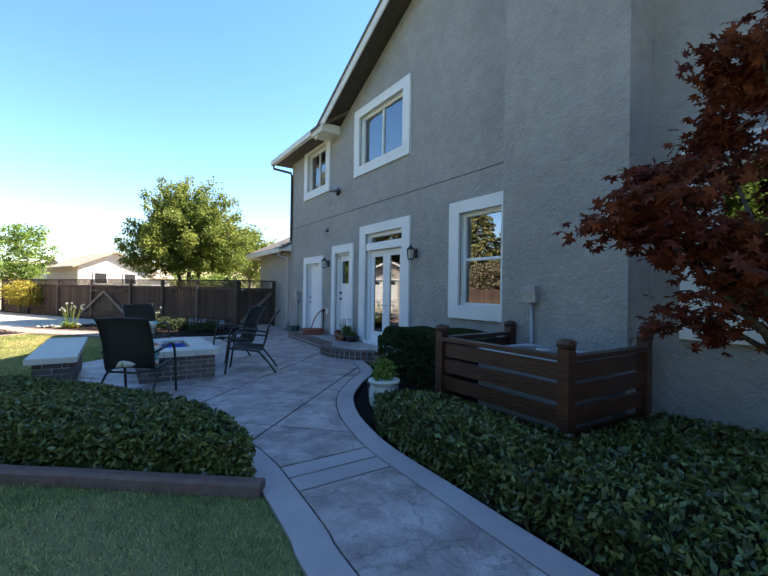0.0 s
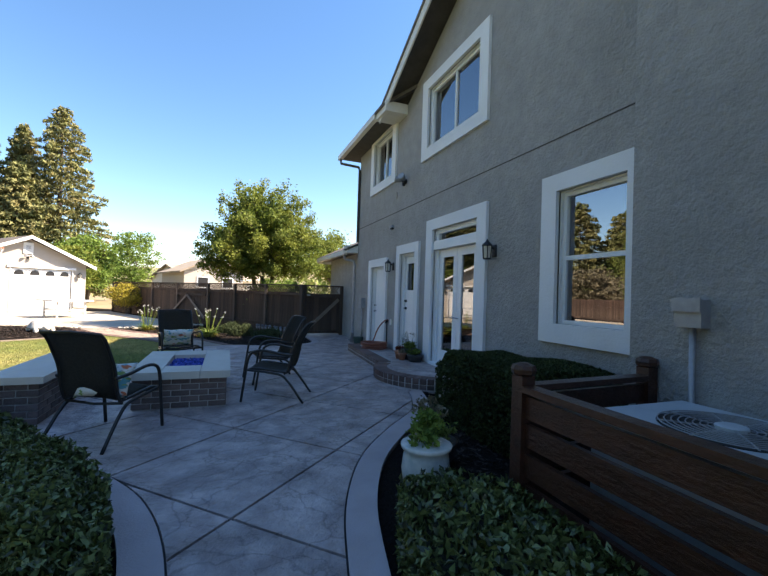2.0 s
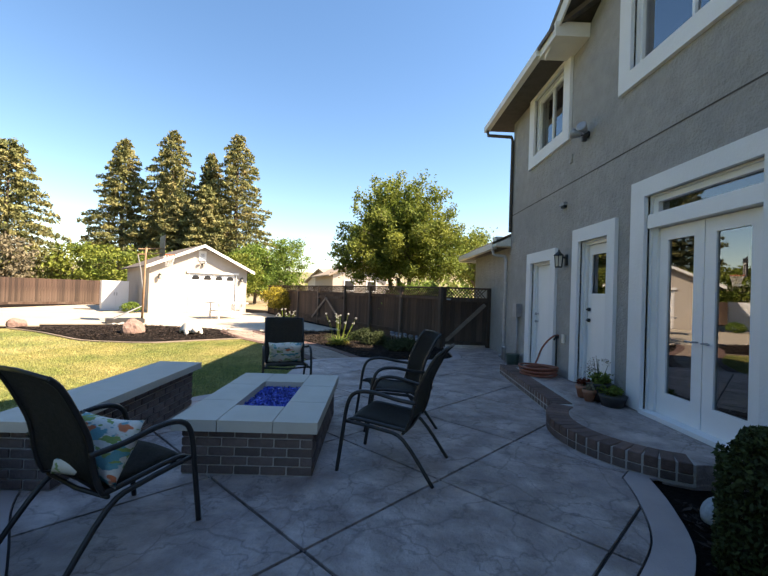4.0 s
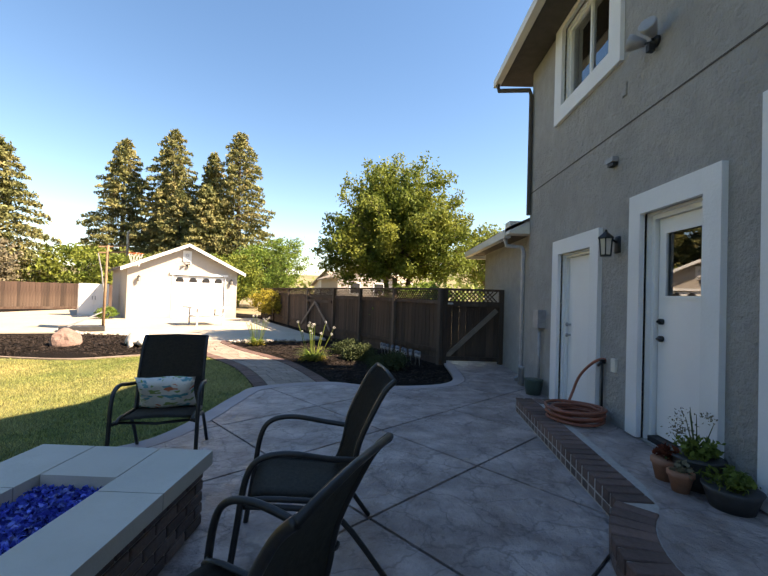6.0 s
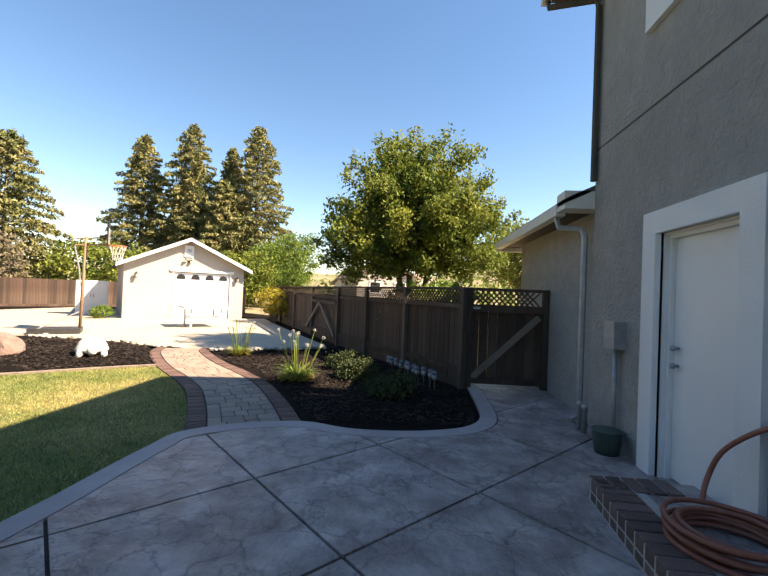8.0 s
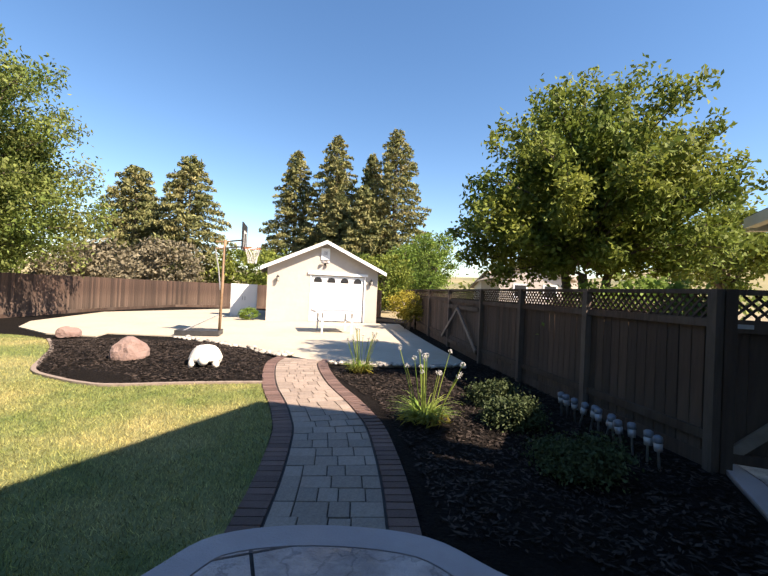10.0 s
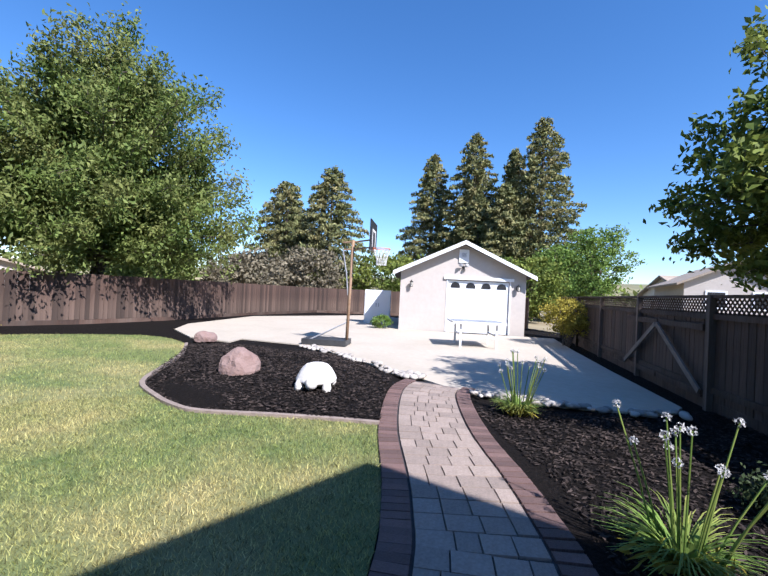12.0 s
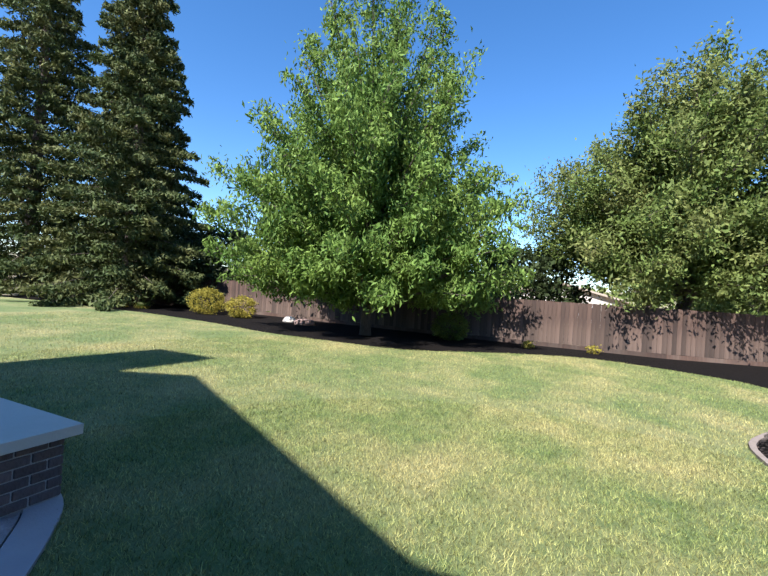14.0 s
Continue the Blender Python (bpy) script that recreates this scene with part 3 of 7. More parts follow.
# ---- porch ----
def porch():
    cx, cy, r = 5.0, 8.38, 1.06
    a0, a1 = math.atan2(0.75, -0.75), math.radians(248)
    arc = [(cx + r * math.cos(a), cy + r * math.sin(a)) for a in np.linspace(a0, a1, 18)]
    line = [(4.95, 11.79), (4.41, 11.79), (4.27, 9.42)] + arc
    out = line + [(5.13, 7.4), (5.13, 11.79)]
    p = sheet("porch", [(x, y) for x, y in out], 0.155, 0.2, CONCRETE, "low concrete porch step edged with brown brick coping", "porch")
    me, pts = unit_mesh("brick", (0.098, 0.235, 0.09), BRICKRED, 0.006), [Vector((x, y, 0)) for x, y in line]
    lower = unit_mesh("brick", (0.104, 0.20, 0.065), BRICK, 0.005)
    bm = bmesh.new()
    rows = []
    for i, q in enumerate(pts):
        d = pts[min(i + 1, len(pts) - 1)] - pts[max(i - 1, 0)]
        nrm = Vector((-d.y, d.x, 0)).normalized()
        k = 1.35 if i in (1, 2) else 1.0
        rows.append([bm.verts.new(q + nrm * o * k + Vector((0, 0, z))) for o, z in ((-0.018, -0.02), (-0.018, 0.158), (0.215, 0.160), (0.215, 0.1))])
    for a, c in zip(rows, rows[1:]):
        for k in range(3):
            bm.faces.new((a[k], a[k + 1], c[k + 1], c[k]))
    part("mortar_bed", bm, MORTAR, p)
    left = 0.05
    for a, c in zip(pts, pts[1:]):
        d = c - a
        ln = d.length
        ang = math.degrees(math.atan2(d.y, d.x))
        while left < ln:
            q = a + d * (left / ln)
            nrm = Vector((-d.y, d.x, 0)).normalized()
            q1 = q + nrm * 0.09
            piece("brick", me, p, pose(q1.x, q1.y, 0.125, 0, 0, ang))
            q2 = q + nrm * 0.075
            piece("brick", lower, p, pose(q2.x, q2.y, 0.04, 0, 0, ang))
            left += 0.115
        left -= ln


porch()


# ---- garage ----
GAR = pose(-9.62, 25.32, 0, 0, 0, 39.5)


def garage():
    g = thing("garage", "small cream stucco garage with a white roller door and gable roof", "garage", GAR, kind="structure")
    w, d, ze, zp = 5.12, 6.5, 2.46, 3.66
    dx0, dx1, dz = 1.95, 4.46, 2.14
    bm = bmesh.new()
    for lo, hi in (((0, 0, -0.1), (dx0, 0.15, ze)), ((dx1, 0, -0.1), (w, 0.15, ze)), ((dx0, 0, dz), (dx1, 0.15, ze)), ((0, 0.15, -0.1), (0.15, d, ze)), ((w - 0.15, 0.15, -0.1), (w, d, ze)), ((0.15, d - 0.15, -0.1), (w - 0.15, d, ze))):
        box(bm, lo, hi)
    for y in (0, d - 0.15):
        a = [bm.verts.new((x, y, z)) for x, z in ((0, ze), (w, ze), (w / 2, zp - 0.06))]
        c = [bm.verts.new((x, y + 0.15, z)) for x, z in ((0, ze), (w, ze), (w / 2, zp - 0.06))]
        bm.faces.new(a)
        bm.faces.new(c[::-1])
        for i in range(3):
            bm.faces.new((a[i], c[i], c[(i + 1) % 3], a[(i + 1) % 3]))
    part("wall", bm, GARAGE, g)
    sl = (zp - ze) / (w / 2)
    for s in (-1, 1):
        ox = -0.32 if s < 0 else w + 0.32
        zo = ze - 0.32 * sl
        for nm, mt, lo, hi, ya, yb in (("roof_slope", ROOF, 0.02, 0.09, -0.38, d + 0.3), ("rake_board", PAINTW, -0.08, 0.08, -0.41, -0.38)):
            bm = bmesh.new()
            v = [bm.verts.new((x, y, z)) for y in (ya, yb) for x, z in ((w / 2, zp + lo), (ox, zo + lo), (ox, zo + hi), (w / 2, zp + hi))]
            for f in ((0, 1, 2, 3), (7, 6, 5, 4), (0, 4, 5, 1), (1, 5, 6, 2), (2, 6, 7, 3), (3, 7, 4, 0)):
                bm.faces.new([v[i] for i in f])
            part(nm, bm, mt, g)
    for i in range(4):
        z0 = -0.02 + i * dz / 4
        bm = bmesh.new()
        box(bm, (dx0 + 0.01, 0.05, z0 + 0.006), (dx1 - 0.01, 0.1, z0 + dz / 4 - 0.002))
        part("door_panel", bm, PAINTW, g, bevel=0.006)
    for i in range(4):
        xc = dx0 + (i + 0.5) * (dx1 - dx0) / 4
        bm = bmesh.new()
        pts = [(xc - 0.19, dz - 0.32)] + [(xc + 0.19 * math.cos(a), dz - 0.26 + 0.17 * math.sin(a)) for a in np.linspace(math.pi, 0, 10)] + [(xc + 0.19, dz - 0.32)]
        a = [bm.verts.new((x, 0.035, z)) for x, z in pts]
        f = bm.faces.new(a)
        res = bmesh.ops.extrude_face_region(bm, geom=[f])
        for v in res["geom"]:
            if isinstance(v, bmesh.types.BMVert):
                v.co.y += 0.03
        part("door_window", bm, DARKMETAL, g, "dark arched pane")
    boxes("door_header", [((dx0 - 0.16, -0.07, dz + 0.02), (dx1 + 0.16, 0, dz + 0.14))], PAINTW, g, bevel=0.01)
    boxes("door_jamb", [((dx0 - 0.05, -0.02, 0), (dx0, 0.05, dz)), ((dx1, -0.02, 0), (dx1 + 0.05, 0.05, dz))], PAINTW, g, bevel=0.005)
    boxes("vent_frame", [((w / 2 - 0.2, -0.05, 2.86), (w / 2 + 0.2, 0, 3.4))], PAINTW, g, bevel=0.008)
    for i in range(5):
        boxes("vent_slat", [((w / 2 - 0.09, -0.066, 3.09 + i * 0.035), (w / 2 + 0.09, -0.05, 3.105 + i * 0.035))], GREYMETAL, g)
    return g


garage()


# ---- fences ----
BOARD = unit_mesh("board", (0.135, 0.02, 1.58), REDWOOD, 0.003)
OLDBOARD = unit_mesh("board", (0.14, 0.02, 1.5), OLDWOOD, 0.003)


def fence_run(name, a, c, label, board, top, lattice, posts, wood):
    """A run of board fence from a to c with posts, rails and boards."""
    a, c = Vector((*a, 0)), Vector((*c, 0))
    d = c - a
    ln = d.length
    ang = math.degrees(math.atan2(d.y, d.x))
    f = thing(name, label, "fence", pose(a.x, a.y, 0, 0, 0, ang))
    n = int(ln / 0.14)
    h = 1.58 if lattice else 1.5
    for i in range(n):
        x = (i + 0.5) * ln / n
        piece("board", board, f, pose(x, random.uniform(-0.004, 0.004), 0.1 + h / 2 - (0.28 if lattice else 0) + random.uniform(-0.01, 0.01)
              , 0, random.uniform(-0.4, 0.4), 0))
    for x in np.linspace(0, ln, posts):
        boxes("post", [((x - 0.045, -0.10, -0.1), (x + 0.045, -0.012, top))], POSTWOOD if lattice else wood, f, bevel=0.006)
    boxes("rail", [((0, -0.05, 0.22), (ln, -0.012, 0.31))], wood, f)
    boxes("kickboard", [((0, -0.02, -0.1), (ln, 0.02, 0.1))], wood, f)
    if lattice:
        boxes("rail", [((0, -0.055, 1.30), (ln, 0.03, 1.38))], wood, f, bevel=0.005)
        boxes("cap_rail", [((-0.03, -0.08, top - 0.045), (ln + 0.03, 0.05, top))], wood, f, bevel=0.006)
        bm = bmesh.new()
        z0, z1 = 1.38, top - 0.045
        hh = z1 - z0
        for s in (1, -1):
            x = -hh
            while x < ln:
                p, q = (x, z0), (x + hh, z1)
                # clip to the run
                if p[0] < 0:
                    p = (0, z0 - p[0])
                if q[0] > ln:
                    q = (ln, z1 - (q[0] - ln))
                if s < 0:
                    p, q = (p[0], z0 + z1 - p[1]), (q[0], z0 + z1 - q[1])
                w = 0.017
                y = -0.008 * s - 0.012
                v = [bm.verts.new((px, yy, pz + o)) for yy in (y - 0.004, y + 0.004) for px, pz, o in ((p[0], p[1], -w), (q[0], q[1], -w), (q[0], q[1], w), (p[0], p[1], w))]
                for ff in ((0, 1, 2, 3), (7, 6, 5, 4), (0, 4, 5, 1), (2, 6, 7, 3)):
                    bm.faces.new([v[i] for i in ff])
                x += 0.092
        part("lattice", bm, wood, f, "crossed wooden lattice strip")
    else:
        boxes("rail", [((0, -0.05, 1.28), (ln, -0.012, 1.37))], wood, f)
    return f


TOPZ = 1.66
F0, F1, F2 = (3.88, 15.52), (0.87, 20.2), (-4.6, 29.9)
fence_run("fence", F1, F0, "dark stained redwood board fence with lattice top beside the bed", BOARD, TOPZ, True, 4, REDWOOD)
fence_run("fence", F2, F1, "dark stained redwood fence with lattice top leading to the garage", BOARD, TOPZ, True, 5, REDWOOD)
LEFT = [(-15.4, -15), (-15.4, -3), (-14.6, 9), (-14.85, 15.5), (-15.75, 18.4), (-18.1, 23.1), (-20.2, 29.3), (-15.5, 36.0), (-7.5, 33.0)]
for p, q in zip(LEFT, LEFT[1:]):
    L_ = math.dist(p, q)
    fence_run("fence", q, p, "weathered brown wooden board fence at the yard's edge, coloured darker for tree shade", OLDBOARD, 1.56, False, int(L_ / 2.4) + 1, OLDWOOD)


def gate(name, a, c, label, brace):
    a, c = Vector((*a, 0)), Vector((*c, 0))
    d = c - a
    ln = d.length
    g = thing(name, label, "gate", pose(a.x, a.y, 0, 0, 0, math.degrees(math.atan2(d.y, d.x))))
    n = int(ln / 0.138)
    short = unit_mesh("board", (ln / n - 0.003, 0.018, 1.24), REDWOOD, 0.003)
    for i in range(n):
        piece("board", short, g, pose((i + 0.5) * ln / n, 0.02, 0.70))
    boxes("gate_rail", [((0, -0.05, 0.06), (ln, 0.008, 0.15))], REDWOOD, g, bevel=0.005)
    boxes("gate_rail", [((0, -0.05, 1.26), (ln, 0.008, 1.38))], REDWOOD, g, bevel=0.005)
    bm = bmesh.new()
    p, q = ((0.05, 0.15), (ln - 0.1, 1.2)) if brace > 0 else ((ln - 0.05, 0.15), (0.1, 1.2))
    dd = Vector((q[0] - p[0], 0, q[1] - p[1]))
    box(bm, (0, -0.045, -0.05), (dd.length, -0.004, 0.05), Matrix.Translation((p[0], 0, p[1])) @ Matrix.Rotation(-math.atan2(dd.z, dd.x), 4, "Y"))
    part("brace", bm, GREYWOOD, g, "pale diagonal brace", bevel=0.004)
    boxes("post", [((-0.05, -0.06, -0.1), (0.04, 0.05, TOPZ)), ], REDWOOD, g, bevel=0.006)
    boxes("post", [((ln - 0.04, -0.06, -0.1), (ln + 0.05, 0.05, TOPZ)), ], REDWOOD, g, bevel=0.006)
    boxes("cap_rail", [((0.04, -0.06, TOPZ - 0.05), (ln - 0.04, 0.04, TOPZ))], REDWOOD, g, bevel=0.005)
    bm = bmesh.new()
    z0, z1 = 1.38, TOPZ - 0.05
    hh = z1 - z0
    x = 0.0
    while x < ln - hh:
        for s in (1, -1):
            pa, pb = ((x, z0), (x + hh, z1)) if s > 0 else ((x, z1), (x + hh, z0))
            y = -0.01 * s
            v = [bm.verts.new((px, yy, pz + o)) for yy in (y - 0.004, y + 0.004) for px, pz, o in ((*pa, -0.017), (*pb, -0.017), (*pb, 0.017), (*pa, 0.017))]
            for ff in ((0, 1, 2, 3), (7, 6, 5, 4), (0, 4, 5, 1), (2, 6, 7, 3)):
                bm.faces.new([v[i] for i in ff])
        x += 0.092
    part("lattice", bm, REDWOOD, g)
    boxes("hinge", [((0.0, -0.058, 1.3), (0.16, -0.05, 1.34))], GREYMETAL, g, "grey metal strap hinge")
    return g


gate("gate", (3.95, 15.52), (5.19, 15.56), "dark redwood gate with diagonal brace beside the house", 1)


# ---- plant materials ----
def leafmat(name, c1, c2, c3=None, tr=0.35, island=0.35, scale3=0.6):
    return mat(name, c1, c2, 1.2, 0.65, 0.0, spec=0.2, island=island, translucent=tr, c3=c3, scale3=scale3, detail=3)


LEAF_A = leafmat("leaf_mid_green", (0.088, 0.136, 0.029), (0.192, 0.240, 0.048), (0.320, 0.320, 0.064))
LEAF_B = leafmat("leaf_bright_green", (0.090, 0.165, 0.032), (0.200, 0.290, 0.062), (0.290, 0.370, 0.085))
LEAF_C = leafmat("leaf_olive", (0.10, 0.150, 0.034), (0.20, 0.245, 0.062), (0.27, 0.24, 0.095))
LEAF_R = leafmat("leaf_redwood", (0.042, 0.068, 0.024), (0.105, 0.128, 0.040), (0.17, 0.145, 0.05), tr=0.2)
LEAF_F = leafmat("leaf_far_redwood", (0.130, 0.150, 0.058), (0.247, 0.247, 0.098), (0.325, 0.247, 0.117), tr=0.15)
LEAF_H = leafmat("leaf_hedge", (0.026, 0.040, 0.013), (0.055, 0.073, 0.024), tr=0.15, island=0.5)
LEAF_G = mat("leaf_ground_cover", (0.078, 0.100, 0.026), (0.175, 0.200, 0.062), 1.2, 0.36, 0.0, spec=0.5, island=0.75, translucent=0.15, c3=(0.055, 0.070, 0.022), scale3=0.6, detail=3)
LEAF_M = leafmat("leaf_maple_red", (0.13, 0.026, 0.020), (0.25, 0.065, 0.035), (0.26, 0.10, 0.03), tr=0.45)
LEAF_Y = leafmat("leaf_yellow", (0.30, 0.26, 0.04), (0.46, 0.36, 0.06), (0.20, 0.22, 0.05))
LEAF_D = leafmat("leaf_dry_brown", (0.150, 0.128, 0.082), (0.245, 0.210, 0.140), tr=0.2)
LEAF_J = leafmat("leaf_juniper", (0.036, 0.057, 0.021), (0.079, 0.100, 0.043), tr=0.1)
STRAP = leafmat("strap_leaf", (0.125, 0.213, 0.037), (0.275, 0.375, 0.088), (0.525, 0.450, 0.125), tr=0.3, scale3=2)
PETAL = leafmat("pale_petal", (0.60, 0.58, 0.55), (0.75, 0.72, 0.70), tr=0.3, island=0.1)
BARK = mat("bark", (0.075, 0.055, 0.042), (0.16, 0.125, 0.10), 9, 0.95, 0.9, 14, stretch=(3, 3, 0.6), bdist=0.04)
ROCKM = mat("red_boulder", (0.210, 0.128, 0.105), (0.323, 0.232, 0.203), 6, 0.9, 0.8, 14, c3=(0.165, 0.098, 0.083), scale3=3, bdist=0.04)
STONEM = mat("river_stone", (0.50, 0.45, 0.40), (0.66, 0.60, 0.53), 8, 0.75, 0.2, 40, island=0.3)
rng = np.random.default_rng(7)


def leaves(centres, size, spread=1.0, aspect=0.5, droop=0.0, fold=0.15):
    """Corners of one four-sided leaf at each centre, turned at random."""
    n = len(centres)
    d = rng.normal(size=(n, 3))
    d[:, 2] -= droop
    d /= np.linalg.norm(d, axis=1)[:, None]
    s = np.cross(d, rng.normal(size=(n, 3)))
    s /= np.linalg.norm(s, axis=1)[:, None] + 1e-9
    sz = size * rng.uniform(0.6, 1.25, (n, 1))
    c = np.asarray(centres)
    nrm = np.cross(d, s)
    return np.stack([c - d * sz * 0.5, c + s * sz * aspect * 0.5 + nrm * sz * fold, c + d * sz * 0.5, c - s * sz * aspect * 0.5 + nrm * sz * fold], 1)


def blob_points(blobs, n, clumps, cr, shell=0.55):
    """Leaf centres in small clumps over the outer part of several round masses (x, y, z, rx, ry, rz)."""
    w = np.array([b[3] * b[4] * b[5] for b in blobs]) ** 0.67
    pick = rng.choice(len(blobs), clumps, p=w / w.sum())
    b = np.array(blobs)[pick]
    u = rng.normal(size=(clumps, 3))
    u /= np.linalg.norm(u, axis=1)[:, None]
    rad = rng.uniform(shell, 0.98, (clumps, 1)) ** 0.7
    cc = b[:, :3] + u * rad * b[:, 3:]
    k = rng.integers(0, clumps, n)
    off = rng.normal(size=(n, 3)) * cr * rng.uniform(0.5, 1.1, (clumps, 1))[k]
    off[:, 2] *= 0.6
    return cc[k] + off


def tree(name, label, at, blobs, n, clumps, cr, size, material, trunk, stems=1, aspect=0.5, droop=0.3, category="tree"):
    """A trunk with limbs that reach into a crown of leaf clumps; blobs are relative to the foot."""
    t = thing(name, label, category, pose(*at))
    bm = bmesh.new()
    zc = min(b[2] - b[5] * 0.3 for b in blobs)
    for s in range(stems):
        a = 2 * math.pi * s / stems + 0.4
        o = 0.0 if stems == 1 else trunk * 1.4
        foot = Vector((o * math.cos(a), o * math.sin(a), -0.1))
        fork = Vector((o * 2.5 * math.cos(a), o * 2.5 * math.sin(a), max(zc, 0.5)))
        tube(bm, [foot, foot.lerp(fork, 0.5) + Vector((0.04, 0.02, 0)), fork], [trunk * 1.15, trunk * 0.9, trunk * 0.75], 9)
        for b in blobs[s::stems]:
            e = Vector(b[:3]) + Vector((random.uniform(-.3, .3) * b[3], random.uniform(-.3, .3) * b[4], 0.35 * b[5]))
            mid = fork.lerp(e, 0.5) + Vector((random.uniform(-.1, .1), random.uniform(-.1, .1), 0.12 * (e - fork).length))
            tube(bm, [fork - Vector((0, 0, 0.1)), mid, e], [trunk * 0.6, trunk * 0.35, trunk * 0.1], 7)
            for _ in range(4):
                q = Vector(b[:3]) + Vector((random.uniform(-.8, .8) * b[3], random.uniform(-.8, .8) * b[4], random.uniform(-.2, .7) * b[5]))
                tube(bm, [mid, mid.lerp(q, 0.55) + Vector((0, 0, 0.05 * b[5])), q], [trunk * 0.28, trunk * 0.16, trunk * 0.05], 5)
    part("trunk", bm, BARK, t, smooth=True)
    quick("crown", leaves(blob_points(blobs, n, clumps, cr), size, aspect=aspect, droop=droop), 4, material, t)
    return t


def limb_tree(name, label, at, lobes, limbs, twigs, n, size, material, trunk, stems=1, aspect=0.4, droop=0.3, rise=0.25, cr=0.14):
    """A branching tree: limbs run out to the skin of each lobe (x, y, z, rx, ry, rz), twigs leave them, leaves hang in tufts along the twigs."""
    rr = random.Random(int(abs(at[0] * 31 + at[1] * 17)))
    t = thing(name, label, "tree", pose(*at))
    bm = bmesh.new()
    low = min(b[2] - b[5] for b in lobes)
    forks = []
    for k in range(stems):
        a = 2 * math.pi * k / stems + 0.4
        o = 0.0 if stems == 1 else trunk * 1.5
        fork = Vector((o * 3 * math.cos(a), o * 3 * math.sin(a), max(low + 0.6, 0.7)))
        tube(bm, [(o * math.cos(a), o * math.sin(a), -0.1), (o * 1.8 * math.cos(a) + 0.03, o * 1.8 * math.sin(a), fork.z * 0.5), fork], [trunk * 1.2, trunk * 0.95, trunk * 0.8], 9)
        forks.append(fork)
    vol = [(b[3] * b[4] * b[5]) ** 0.67 for b in lobes]
    tufts = []
    for b, v in zip(lobes, vol):
        c, rad = Vector(b[:3]), Vector(b[3:])
        m = max(5, round(limbs * v / sum(vol)))
        for i in range(m):
            z = 1 - 1.75 * (i + 0.5) / m
            a = i * 2.39996 + rr.uniform(-0.25, 0.25)
            q = math.sqrt(max(0.0, 1 - z * z))
            k = rr.uniform(0.74, 1.06)
            tip = c + Vector((q * math.cos(a) * rad.x, q * math.sin(a) * rad.y, z * rad.z)) * k
            tip.z = max(tip.z, 0.5)
            fork = min(forks, key=lambda f: (f - tip).length)
            foot = Vector((fork.x * 0.5 + c.x * 0.25, fork.y * 0.5 + c.y * 0.25, fork.z + max(0.0, tip.z - fork.z) * 0.38))
            mid = foot.lerp(tip, 0.5) + Vector((0, 0, rise * (tip - foot).length * 0.3))
            way = smooth_line([foot, mid, tip], n=4)
            r0 = trunk * rr.uniform(0.22, 0.34)
            tube(bm, way, [r0 * (1 - 0.88 * j / (len(way) - 1)) for j in range(len(way))], 5)
            ln = (tip - foot).length
            for j in range(twigs):
                f = 1 - (j / twigs) * 0.72 * rr.uniform(0.8, 1.1)
                p = way[min(int(f * (len(way) - 1)), len(way) - 1)]
                d = (tip - foot).normalized() * 0.8 + Vector((rr.gauss(0, 0.7), rr.gauss(0, 0.7), rr.gauss(rise, 0.45)))
                e = p + d.normalized() * min(ln, 4.0) * rr.uniform(0.09, 0.20)
                tube(bm, [p, p.lerp(e, 0.5) + Vector((0, 0, 0.02)), e], [r0 * 0.25, r0 * 0.15, 0.004], 4, False)
                tufts.append((p, e, rr.uniform(0.55, 1.3)))
        # foot of the lobe: one stout limb into its middle
        tube(bm, [min(forks, key=lambda f: (f - c).length), c.lerp(forks[0], 0.4), c], [trunk * 0.7, trunk * 0.5, trunk * 0.3], 7)
    part("trunk", bm, BARK, t, smooth=True)
    w = np.array([q[2] for q in tufts])
    k = rng.choice(len(tufts), n, p=w / w.sum())
    P, E = np.array([tuple(q[0]) for q in tufts]), np.array([tuple(q[1]) for q in tufts])
    f = rng.uniform(0.1, 1.08, (n, 1))
    pts = P[k] + (E - P)[k] * f + rng.normal(size=(n, 3)) * cr * (1.15 - 0.5 * f) * w[k, None]
    pts[:, 2] = np.maximum(pts[:, 2], 0.15)
    quick("crown", leaves(pts, size, aspect=aspect, droop=droop), 4, material, t)
    return t


